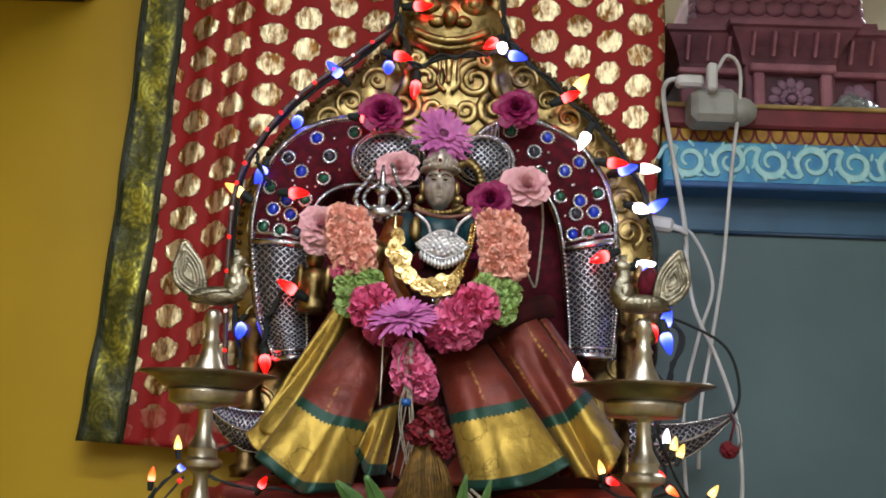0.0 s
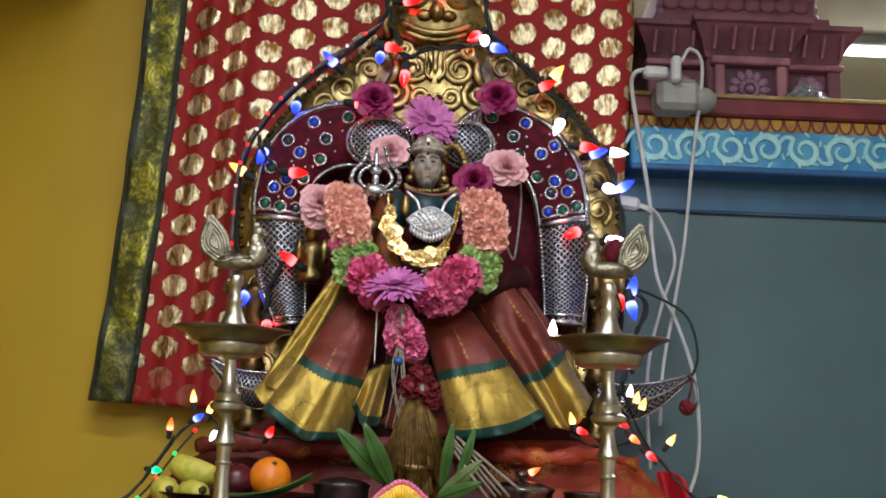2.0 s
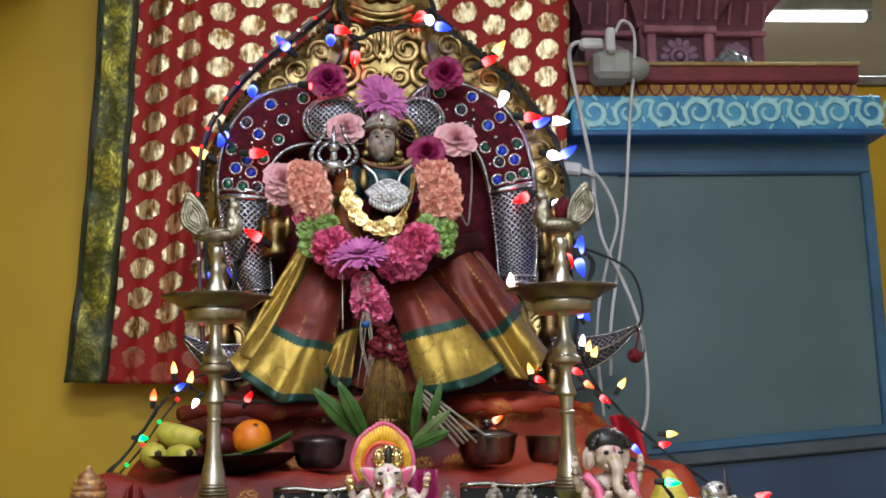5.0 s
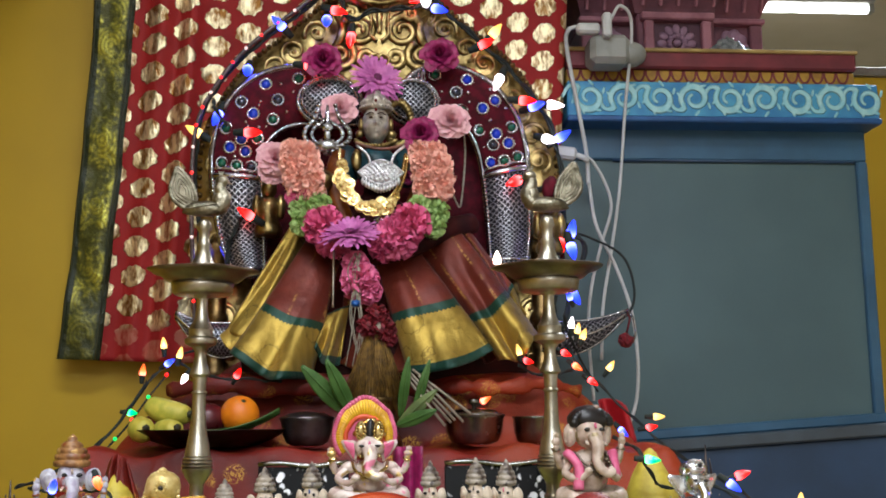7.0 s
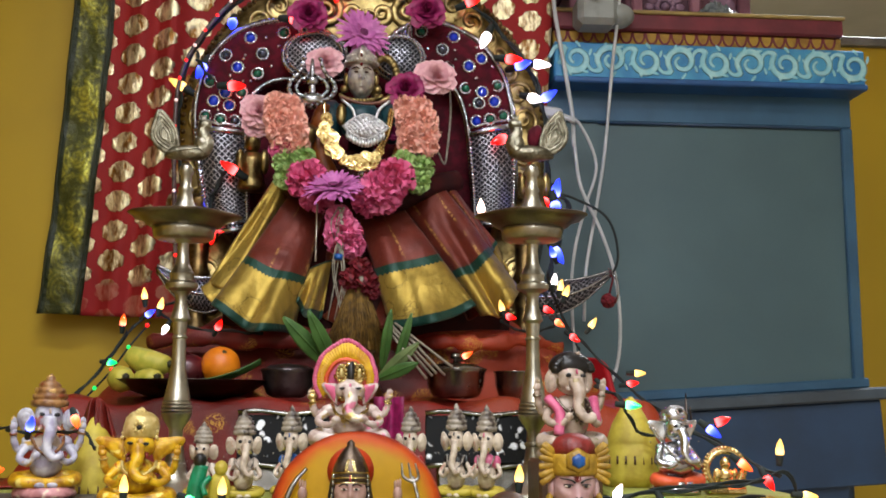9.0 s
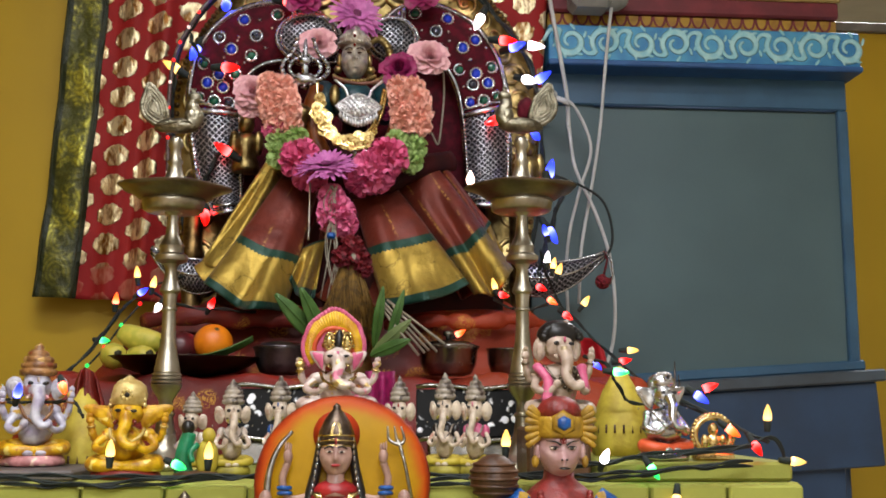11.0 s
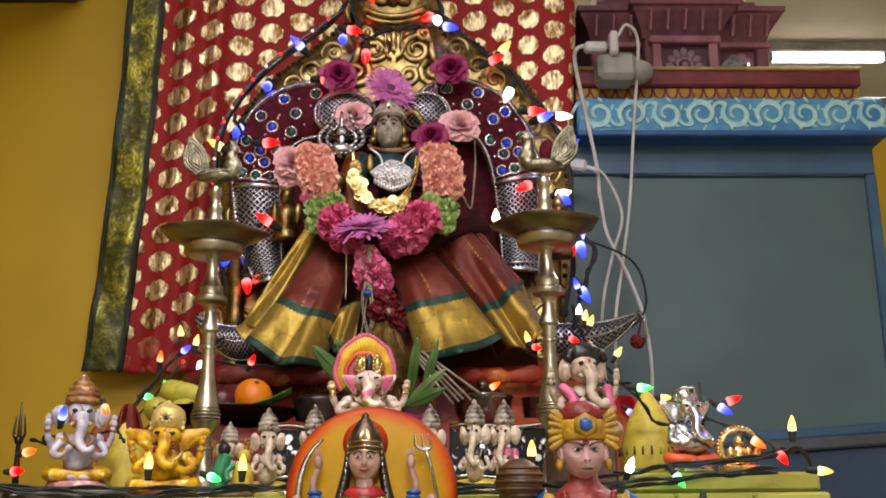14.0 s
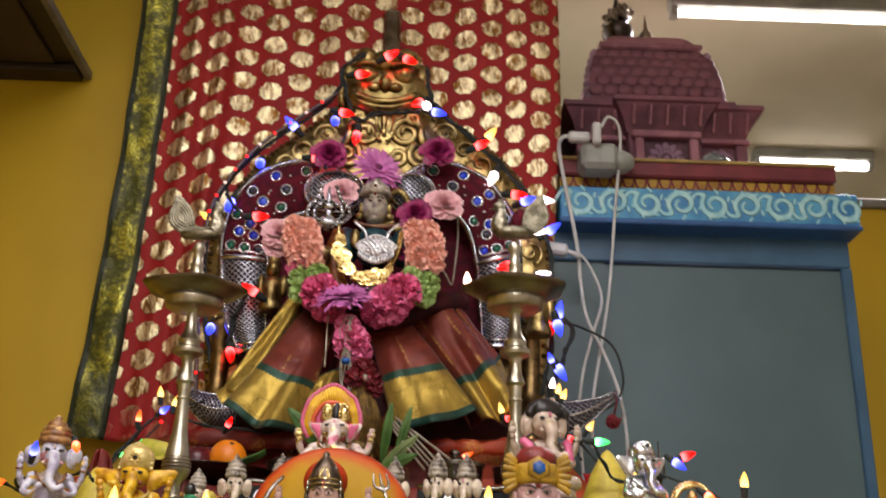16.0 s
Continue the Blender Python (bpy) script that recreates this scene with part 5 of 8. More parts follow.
for args in (
    ((-0.192, 1.440), (-0.160, 1.410), (-0.325, 1.186), (-0.240, 1.220), 1.93, 1.88, 0.03, 0.66, 0.93, 0.0, 1),
    ((-0.290, 1.225), (-0.245, 1.235), (-0.335, 1.178), (-0.270, 1.160), 1.87, 1.86, 0.01, 0.66, 0.93, 0.0, 9),
    ((-0.164, 1.392), (-0.088, 1.362), (-0.304, 1.134), (-0.142, 1.082), 1.92, 1.80, 0.05, 0.02, 1.0, 0.4, 2),
    ((-0.112, 1.225), (-0.068, 1.245), (-0.136, 1.150), (-0.086, 1.118), 1.86, 1.83, 0.02, 0.62, 1.0, 0.0, 3),
    ((-0.075, 1.36), (0.030, 1.36), (-0.09, 1.13), (0.06, 1.11), 1.95, 1.88, 0.0, 0.0, 0.56, 0.0, 4),
    ((-0.012, 1.345), (0.086, 1.366), (0.056, 1.100), (0.231, 1.146), 1.91, 1.80, 0.050, 0.18, 1.0, 0.4, 5),
    ((0.066, 1.372), (0.150, 1.41), (0.180, 1.150), (0.262, 1.142), 1.95, 1.89, 0.012, 0.0, 0.57, 0.3, 6),
    ((0.088, 1.376), (0.168, 1.432), (0.243, 1.120), (0.330, 1.178), 1.94, 1.83, 0.045, 0.0, 0.94, 0.3, 7),
    ((0.150, 1.445), (0.190, 1.440), (0.250, 1.285), (0.292, 1.290), 1.97, 1.92, 0.02, 0.10, 0.60, 0.0, 8),
    ((0.258, 1.300), (0.290, 1.300), (0.300, 1.215), (0.318, 1.235), 1.94, 1.92, 0.01, 0.60, 0.93, 0.0, 10),
):
    part("pleat", pleat(*args), SILK, sari, fix=False, thick=0.003)
part("waist_roll", tube(B(), smooth_line([(-0.19, 1.96, 1.435), (-0.12, 1.90, 1.405), (-0.03, 1.88, 1.36), (0.06, 1.89, 1.375), (0.14, 1.92, 1.42), (0.21, 1.97, 1.445)], 6), 0.024, 12, 0, 0.7), SARI_DARK, sari, "dark maroon silk gathered at the waist")
under = sheet(B(), lambda a, b: Vector((-0.30 + 0.62 * a, 1.93 - 0.05 * math.sin(math.pi * a), 1.24 - 0.16 * b)), 24, 8)
part("underskirt", under, SARI_DARK, sari, "dark underskirt", fix=False, thick=0.003)


# ---- flowers ----
def petal_strip(bm, base, out, up, length, width, cup, n=3, mi=0, ruff=0.0):
    side = out.cross(up).normalized()
    rows = []
    for k in range(n + 1):
        t = k / n
        w = width * (math.sin(math.pi * (0.12 + 0.75 * t)) if not ruff else (0.3 + 0.9 * t))
        p = base + out * (length * t) + up * (cup * t * t * length)
        j = ruff * t * random.uniform(-1, 1) * length
        rows.append([bm.verts.new(p - side * w + up * j), bm.verts.new(p - up * (0.12 * w) + out * (ruff * 0.3 * random.uniform(-1, 1) * length)), bm.verts.new(p + side * w - up * j)])
    for a, b in zip(rows, rows[1:]):
        for k in range(2):
            face(bm, (a[k], a[k + 1], b[k + 1], b[k]), mi)


def carnation(r, mats, n=240):
    bm = B()
    ball(bm, (0, 0, 0), r * 0.6, 0, 10, 7)
    for k in range(n):
        t = (k + 0.5) / n
        z = 1 - 2 * t
        a = k * 2.39996
        d = Vector((math.sqrt(1 - z * z) * math.cos(a), math.sqrt(1 - z * z) * math.sin(a), z))
        d = (d + 0.3 * Vector((random.uniform(-1, 1), random.uniform(-1, 1), random.uniform(-1, 1)))).normalized()
        side = d.orthogonal().normalized()
        side.rotate(Matrix.Rotation(random.random() * 6.28, 3, d))
        petal_strip(bm, d * (r * 0.5), d, side, r * random.uniform(0.38, 0.58), r * random.uniform(0.12, 0.2), random.uniform(-0.5, 0.5), 3, 0, 0.3)
    return mesh_of("carnation", bm, mats, False)


def gerbera(r, material):
    bm = B()
    for ring, (cnt, ln, lift) in enumerate(((34, 1.0, 0.10), (30, 0.85, 0.25), (24, 0.62, 0.45), (16, 0.4, 0.8))):
        for k in range(cnt):
            a = math.tau * (k + 0.4 * ring) / cnt + random.uniform(-0.05, 0.05)
            out = Vector((math.cos(a), math.sin(a), lift + random.uniform(-0.08, 0.08))).normalized()
            petal_strip(bm, out * (r * 0.12), out, Vector((0, 0, 1)), r * ln * random.uniform(0.85, 1.0), r * 0.085, random.uniform(-0.25, 0.05), 4)
    for k in range(40):
        a, q = k * 2.39996, math.sqrt(k / 40) * 0.17 * r
        ball(bm, (q * math.cos(a), q * math.sin(a), r * 0.12), r * 0.03, 1, 5, 4)
    return mesh_of("gerbera", bm, [material, FLOWER_EYE], False)


def bloom(r, material, n=46):
    """An open, slightly crumpled rose: cupped petals that spiral outwards."""
    bm = B()
    for k in range(n):
        t = (k + 0.5) / n
        a = k * 2.39996
        lift = 1.0 - 0.95 * t
        out = Vector((math.cos(a) * (0.25 + t), math.sin(a) * (0.25 + t), lift * 0.9 + random.uniform(-0.1, 0.1))).normalized()
        side = out.cross(Vector((0, 0, 1))).normalized()
        upv = side.cross(out).normalized()
        ln, wd = r * (0.45 + 0.5 * t) * random.uniform(0.85, 1.1), r * (0.22 + 0.26 * t) * random.uniform(0.8, 1.15)
        base = Vector((math.cos(a), math.sin(a), 0)) * (r * 0.12 * t)
        rows = []
        for j in range(5):
            v = j / 4
            w = wd * math.sin(math.pi * (0.14 + 0.70 * v)) ** 0.7
            c = base + out * (ln * v) + upv * (ln * (0.30 * v - 0.42 * v ** 3 * t))
            rows.append([bm.verts.new(c + side * (w * s) + upv * (0.30 * w * s * s + random.uniform(-0.035, 0.035) * r * v)) for s in (-1, -0.5, 0, 0.5, 1)])
        for p, q in zip(rows, rows[1:]):
            for i in range(4):
                face(bm, (p[i], p[i + 1], q[i + 1], q[i]))
    return mesh_of("rose", bm, material, False)


FLOWERS = {
    "peach": carnation(0.044, PEACH), "pink": carnation(0.047, PINK), "deep": carnation(0.046, PINK_DEEP), "green": carnation(0.034, GREEN_PETAL),
    "gerbera": gerbera(0.062, ORCHID), "magenta": bloom(0.044, MAGENTA), "rose": bloom(0.044, ROSE_PALE),
}
LABELS = {"peach": "peach carnation", "pink": "pink carnation", "deep": "deep pink carnation", "green": "pale green carnation", "gerbera": "orchid-pink gerbera",
          "magenta": "magenta rose", "rose": "pale pink rose"}
garland = thing("flower_garland", "hanging garland of peach, pink and green carnations on the goddess statue", "garland", (0, 0, 0))
for kind, x, y, z, s in (
    ("rose", -0.228, 1.90, 1.600, 0.95), ("rose", -0.236, 1.91, 1.572, 0.7), ("peach", -0.190, 1.88, 1.612, 0.66), ("peach", -0.160, 1.88, 1.606, 0.66), ("peach", -0.188, 1.87, 1.580, 0.68), ("peach", -0.152, 1.865, 1.574, 0.68), ("peach", -0.180, 1.865, 1.550, 0.68), ("peach", -0.146, 1.86, 1.545, 0.68), ("peach", -0.170, 1.87, 1.524, 0.66), ("peach", -0.142, 1.865, 1.520, 0.62),
    ("deep", -0.168, 1.88, 1.500, 0.75), ("green", -0.165, 1.865, 1.478, 0.85), ("green", -0.128, 1.855, 1.485, 0.8), ("green", -0.165, 1.86, 1.445, 0.8), ("deep", -0.118, 1.84, 1.425, 0.95), ("deep", -0.098, 1.84, 1.395, 0.85),
    ("magenta", 0.100, 1.89, 1.640, 1.0), ("peach", 0.100, 1.88, 1.614, 0.64), ("peach", 0.130, 1.88, 1.612, 0.64), ("peach", 0.104, 1.865, 1.586, 0.68), ("peach", 0.140, 1.865, 1.582, 0.68), ("peach", 0.108, 1.86, 1.556, 0.68), ("peach", 0.144, 1.86, 1.552, 0.68), ("peach", 0.110, 1.86, 1.530, 0.66), ("peach", 0.142, 1.86, 1.526, 0.66), ("magenta", 0.125, 1.87, 1.508, 0.6),
    ("green", 0.095, 1.85, 1.478, 0.85), ("green", 0.132, 1.86, 1.47, 0.85), ("green", 0.125, 1.85, 1.438, 0.8), ("deep", 0.075, 1.83, 1.430, 0.95), ("pink", 0.045, 1.83, 1.400, 1.0), ("deep", 0.020, 1.84, 1.385, 0.8),
    ("gerbera", -0.062, 1.795, 1.388, 1.0), ("pink", -0.040, 1.80, 1.288, 0.85), ("pink", -0.050, 1.81, 1.325, 0.6), ("pink", -0.022, 1.80, 1.268, 0.6),
    ("magenta", 0.068, 1.90, 1.545, 0.45)):
    tilt = pose(x, y, z, 90 + random.uniform(-20, 20), random.uniform(-25, 25), random.uniform(0, 360)) if kind not in ("gerbera", "rose", "magenta") else pose(x, y, z, 38 if kind == "gerbera" else 78, random.uniform(-12, 12), random.uniform(-20, 20))
    drop = {"peach": 0.028, "rose": 0.028, "green": 0.024, "magenta": 0.012, "deep": 0.014}.get(kind, 0.014 if z > 1.37 and kind == "pink" else 0.0)
    tilt = Matrix.Translation((-0.013 if x > 0 else -0.004, 0, -drop)) @ tilt
    part("flower", FLOWERS[kind], None, garland, LABELS[kind], at=tilt @ Matrix.Diagonal((s, s, s, 1)))
ribbon = B()
for k in range(7):
    x = -0.045 + 0.006 * random.uniform(-2, 2)
    tube(ribbon, smooth_line([(x, 1.79, 1.345), (x + random.uniform(-0.02, 0.02), 1.775, 1.30), (-0.050 + random.uniform(-0.015, 0.015), 1.77, 1.22), (-0.055 + random.uniform(-0.03, 0.02), 1.77, 1.11)], 5), 0.0013, 5)
part("tie_threads", ribbon, THREAD, garland, "loose pale tie threads")
part("blue_tie", lathe(B(), [(0.008, -0.006), (0.010, 0), (0.008, 0.006)], 10, (-0.052, 1.772, 1.238)), BLUE_RESIN, garland, "blue thread binding")

for kind, x, y, z, s in (("magenta", -0.138, 2.03, 1.845, 1.1), ("magenta", 0.140, 2.03, 1.862, 1.1), ("gerbera", -0.010, 1.97, 1.784, 1.0), ("rose", -0.093, 1.93, 1.696, 0.95), ("rose", 0.155, 1.92, 1.667, 1.05)):
    solid("loose_flower", FLOWERS[kind], None, {"magenta": "magenta rose tucked into the gilded arch", "gerbera": "orchid-pink gerbera above the goddess statue's head", "rose": "pale pink rose tucked into the cape"}[kind],
          "flower", pose(x, y, z, 75, random.uniform(-12, 12), random.uniform(-20, 20)) @ Matrix.Diagonal((s, s, s, 1)), "loose flowers on the statue")

# ---- altar table and tiers ----
TABLE = 0.800
table = thing("altar_table", "altar table covered with lime-green cloth panels", "table", (0, 0, 0))
part("tabletop", box(B(), (-0.80, 0.986, 0.775), (0.585, 1.62, TABLE), 0, 0.005), LIME, table, "lime-green covered top")
front = mesh_of("front_panel", box(B(), (0.0016, 0.957, 0.30), (0.0984, 0.983, 0.7985), 0, 0.003), LIME)
for k in range(14):
    part("front_panel", front, None, table, at=(-0.824 + 0.1 * k, 0, 0))
# Frame carries the shadow colour that shows in the panel gaps.
part("frame", box(B(), (-0.79, 0.99, 0.29), (0.575, 1.60, 0.774), 0, 0.004), LIME_SHADOW, table)
for x in (-0.74, 0.52):
    for y in (1.03, 1.56):
        part("leg", box(B(), (x - 0.03, y - 0.03, 0.0), (x + 0.03, y + 0.03, 0.29), 0, 0.004), DARK_BROWN, table)
board = solid("side_board", box(B(), (0.33, 0.99, TABLE + 0.001), (0.575, 1.30, TABLE + 0.026), 0, 0.004), LIME, "lime-green cloth-covered board on the altar table", "board")
step = thing("front_step", "low lime-green covered step in front of the altar table", "step", (0, 0, 0))
part("step_top", box(B(), (-0.62, 0.70, 0.62), (0.55, 0.95, 0.645), 0, 0.005), LIME, step)
# Shade below the step top, coloured into the body.
part("step_body", box(B(), (-0.60, 0.72, 0.0), (0.53, 0.94, 0.62), 0, 0.005), LIME_SHADOW, step)
stage = thing("altar_stage", "wooden stage under the red altar cloth", "stage", (0, 0, 0))
part("lower_block", box(B(), (-0.50, 1.66, 0.0), (0.48, 2.27, 0.915), 0, 0.01), DARK_BROWN, stage)
part("upper_block", box(B(), (-0.30, 1.93, 0.915), (0.30, 2.22, 1.07), 0, 0.01), DARK_BROWN, stage)


def ease(x):
    x = min(1.0, max(0.0, x))
    return x * x * (3 - 2 * x)


def drape_z(x, y):
    """Height of the cloth over the two blocks and down to the table."""
    front = ease((y - 1.50) / 0.085)
    side = ease((0.625 - abs(x + 0.005)) / 0.10)
    z = 0.802 + (0.945 - 0.802) * front * side
    flare = ease((0.62 - abs(x)) / 0.30)
    back = ease((y - 1.80) / 0.11)
    z += 0.155 * back * flare
    z += 0.04 * ease((y - 1.93) / 0.1) * ease((0.40 - abs(x)) / 0.1)
    fold = 0.010 * noise.noise((x * 9, y * 7, 1.7)) + 0.006 * math.sin(x * 42 + 3 * math.sin(y * 11)) * front * (1 - back * flare * 0.5)
    fold += 0.010 * math.sin((abs(x) * 22 + y * 9)) * side * (1 - flare)
    return z + fold * (0.25 + 0.75 * side)


cloth = B()
sheet(cloth, lambda a, b: (lambda x, y: Vector((x, y - 0.012 * math.sin(x * 38 + 1.1) * (1 - ease((y - 1.48) / 0.1)), drape_z(x, y))))(-0.66 + 1.31 * a, 1.44 + 0.80 * b), 170, 120)
solid("altar_cloth", cloth, ALTAR_SILK, "rust-red silk cloth with gold sprigs draped over the altar", "cloth", fix=False, thick=0.003)
swag = B()
for x0, x1, y, z, r in ((-0.44, 0.02, 1.82, 1.076, 0.020), (0.06, 0.42, 1.82, 1.072, 0.016)):
    tube(swag, smooth_line([(x0, y + 0.03, z - 0.01), (x0 + 0.1, y, z), ((x0 + x1) / 2, y - 0.01, z - 0.006), (x1 - 0.08, y, z + 0.004), (x1, y + 0.03, z - 0.012)], 8),
         lambda t, r=r: r * (0.6 + 0.4 * math.sin(math.pi * t)) + 0.004 * math.sin(t * 33) + 0.002 * math.sin(t * 71), 14, 0, 0.6)
solid("rolled_cloth", swag, ALTAR_SILK, "rolled edge of rust-red silk at the statue's feet", "cloth")
for x, lab in ((0.487, "bright red cloth corner beside the blue shrine"),):
    bm = sheet(B(), lambda a, b: Vector((x + 0.075 * a + 0.02 * b, 1.98 + 0.03 * math.sin(a * 7), 1.045 - 0.04 * a - 0.08 * b + 0.02 * math.sin(3.14 * a))), 14, 14)
    solid("cloth_corner", bm, mat("bright_red_cloth", "b41420", "8c0c16", rough=0.6), lab, "cloth", fix=False, thick=0.003)
for x, y, w, h, lab in ((-0.395, 1.24, 0.045, 0.115, "yellow cloth pouch with a fringed hem and red top"), (0.392, 1.17, 0.044, 0.122, "yellow pointed pouch with a brown stitched hem")):
    pouch = thing("cloth_pouch", lab, "pouch", (x, y, TABLE + (0.027 if x > 0 else 0.001)), "yellow pouches on the altar table")
    part("cloth_body", lathe(B(), [(w * 0.95, 0.0), (w, 0.015), (w * 1.01, 0.36 * h), (w * 0.60, h * 0.75), (w * 0.20, h), (0.002, h * 1.05)], 18, wave=0.06, lobes=5), YELLOW_CLOTH, pouch)
    fr = B()
    for k in range(22):
        a = math.tau * k / 22
        tube(fr, [(w * 1.0 * math.cos(a), w * 1.0 * math.sin(a), h * (0.36 if x > 0 else 0.2)), (w * 1.02 * math.cos(a), w * 1.02 * math.sin(a), h * (0.36 if x > 0 else 0.2) - 0.012)], 0.0016, 5)
    part("fringe", fr, BROWN_RESIN, pouch, "dark stitched fringe")
    if x < 0:
        def drape(a, b, w=w, h=h):
            t = (a - 0.5) * 2
            fold = 0.011 * math.sin(a * 17 + 2.0 * b) + 0.007 * math.sin(a * 31 + 1.2)
            return Vector((t * w * (0.35 + 0.75 * b) + 0.012 * b * b, -0.026 * math.sin(math.pi * a) * (0.4 + b) + fold * (0.3 + 0.7 * b) + 0.012, h * (1.30 - 1.0 * b) - 0.016 * t * t + 0.012 * math.sin(a * 9) * b))
        part("red_scarf", sheet(B(), drape, 60, 22), ALTAR_SILK, pouch, "rust-red scarf hanging in folds", fix=False, thick=0.0015)

# patterned silver trays behind the small statues
for x0, x1, z0 in ((-0.205, -0.055, 0.85), (0.105, 0.285, 0.85)):
    tray = thing("silver_tray", "silver-rimmed black tray leaning behind the small statues", "tray", pose((x0 + x1) / 2, 1.395, TABLE + 0.001, -10, 0, 0), "trays on the altar table")
    h = (x1 - x0) / 2
    part("tray_face", box(B(), (-h, 0, 0.045), (h, 0.006, 0.125), 0, 0.002), TRAY, tray, "black tray face with silver relief")
    for z in (0.04, 0.128):
        part("rim", tube(B(), [(-h + 2 * h * k / 8, -0.004, z + 0.003 * math.sin(k)) for k in range(9)], 0.0042, 8), STEEL, tray, "silver rim")
    part("back_rest", box(B(), (-h + 0.02, 0.008, 0.0), (h - 0.02, 0.05, 0.12), 0, 0.004), STEEL, tray)


# ---- oil lamps ----
def crisp(bm, limit=0.55):
    """Turned metal: keep the ridges sharp where the profile bends."""
    bm.normal_update()
    for e in bm.edges:
        if len(e.link_faces) == 2 and e.calc_face_angle(0) > limit:
            e.smooth = False
    return bm


def oil_lamp():
    lamp = thing("oil_lamp", "tall brass oil lamp topped by a peacock on the altar table", "oil lamp", (0, 0, 0), "brass oil lamps")
    part("base", lathe(B(), [(0.060, 0), (0.062, 0.006), (0.056, 0.012), (0.038, 0.018), (0.024, 0.030), (0.0175, 0.042), (0.0165, 0.052)], 28), BRASS, lamp)
    stem = [(0.0180, 0.0450), (0.0145, 0.0580), (0.0122, 0.0740), (0.0122, 0.0790), (0.0140, 0.0810), (0.0138, 0.0840), (0.0106, 0.0860), (0.0104, 0.1010), (0.0125, 0.1060), (0.0170, 0.1120), (0.0205, 0.1180),
            (0.0232, 0.1240), (0.0235, 0.1265), (0.0200, 0.1280), (0.0236, 0.1295), (0.0238, 0.1320), (0.0202, 0.1335), (0.0233, 0.1350), (0.0232, 0.1375), (0.0196, 0.1390), (0.0222, 0.1405), (0.0220, 0.1430), (0.0188, 0.1445), (0.0200, 0.1460), (0.0190, 0.1520), (0.0168, 0.1640), (0.0138, 0.1790), (0.0114, 0.1960), (0.0103, 0.2140), (0.0100, 0.2360),
            (0.0102, 0.2390), (0.0120, 0.2410), (0.0118, 0.2430), (0.0095, 0.2450), (0.0105, 0.2580), (0.0112, 0.2650), (0.0160, 0.2695), (0.0158, 0.2720), (0.0140, 0.2760), (0.0105, 0.2880), (0.0088, 0.3000), (0.0092, 0.3060), (0.0130, 0.3120), (0.0240, 0.3170),
            (0.0255, 0.3210), (0.0250, 0.3250), (0.0190, 0.3290), (0.0180, 0.3360), (0.0192, 0.3400), (0.0150, 0.3470), (0.0105, 0.3570), (0.0085, 0.3750), (0.0085, 0.3880), (0.0200, 0.3980)]
    part("stem", crisp(lathe(B(), stem, 28)), BRASS, lamp, "turned brass stem with rings")
    dish = part("dish", lathe(B(), [(0.012, 0.411), (0.034, 0.412), (0.049, 0.413), (0.057, 0.416), (0.064, 0.422), (0.071, 0.428), (0.086, 0.431), (0.083, 0.433), (0.066, 0.430), (0.055, 0.424), (0.02, 0.422), (0.001, 0.424)], 60, wave=0.055, lobes=5), BRASS_DARK, lamp, "dark scalloped brass oil dish")
    part("dish_band", lathe(B(), [(0.012, 0.393), (0.042, 0.394), (0.0465, 0.397), (0.0475, 0.407), (0.049, 0.412), (0.012, 0.413)], 40), BRASS, lamp, "polished band under the dish")
    part("collar", lathe(B(), [(0.022, 0.422), (0.024, 0.432), (0.020, 0.440), (0.013, 0.455), (0.010, 0.470), (0.0125, 0.474), (0.0085, 0.480), (0.0085, 0.496), (0.012, 0.500), (0.010, 0.510), (0.006, 0.515)], 22), BRASS, lamp)
    bird = B()
    ball(bird, (0.002, 0, 0.533), (0.035, 0.016, 0.0125), 0, 18, 10)
    ball(bird, (0.024, 0, 0.547), (0.0135, 0.013, 0.016), 0, 14, 9)
    for k in range(5):
        tube(bird, smooth_line([(0.020 - 0.004 * k, -0.0145, 0.538), (-0.002 - 0.004 * k, -0.0165, 0.535 - 0.001 * k), (-0.024 - 0.002 * k, -0.009, 0.532)], 4), 0.0014, 5)
    ball(bird, (-0.012, 0, 0.528), (0.024, 0.010, 0.006), 0)
    tube(bird, smooth_line([(0.022, 0, 0.535), (0.030, 0, 0.548), (0.024, 0, 0.563), (0.024, 0, 0.574)], 6), lambda t: 0.0135 - 0.005 * t, 12)
    ball(bird, (0.026, 0, 0.579), (0.011, 0.0085, 0.0095))
    tube(bird, [(0.032, 0, 0.577), (0.042, 0, 0.573)], lambda t: 0.003 - 0.002 * t, 6)
    for k in range(3):
        tube(bird, [(0.024, 0, 0.584), (0.020 + 0.004 * k, 0, 0.595)], 0.0013, 5)
    part("peacock", bird, PEWTER, lamp, "cast brass peacock")
    fan = B()
    outline = [(-0.020, 0.528), (-0.034, 0.535), (-0.050, 0.548), (-0.056, 0.565), (-0.052, 0.583), (-0.046, 0.600), (-0.034, 0.590), (-0.022, 0.574), (-0.016, 0.556), (-0.014, 0.540)]
    pts = [Vector((p.x, 0, p.z)) for p in smooth_line([(x, 0, z) for x, z in outline], 5)]
    for s in (-1, 1):
        face(fan, [fan.verts.new(p + Vector((0, s * 0.0025, 0))) for p in (pts if s > 0 else pts[::-1])])
    tube(fan, pts + [pts[0]], 0.0035, 7)
    cen = Vector((-0.036, 0, 0.562))
    for f in (0.78, 0.55, 0.32):
        for s in (-1, 1):
            tube(fan, [cen + (p - cen) * f + Vector((0, s * 0.003, 0)) for p in pts], 0.0019, 5)
    for k in range(0, len(pts), 2):
        ball(fan, pts[k], 0.0042, 0, 6, 4)
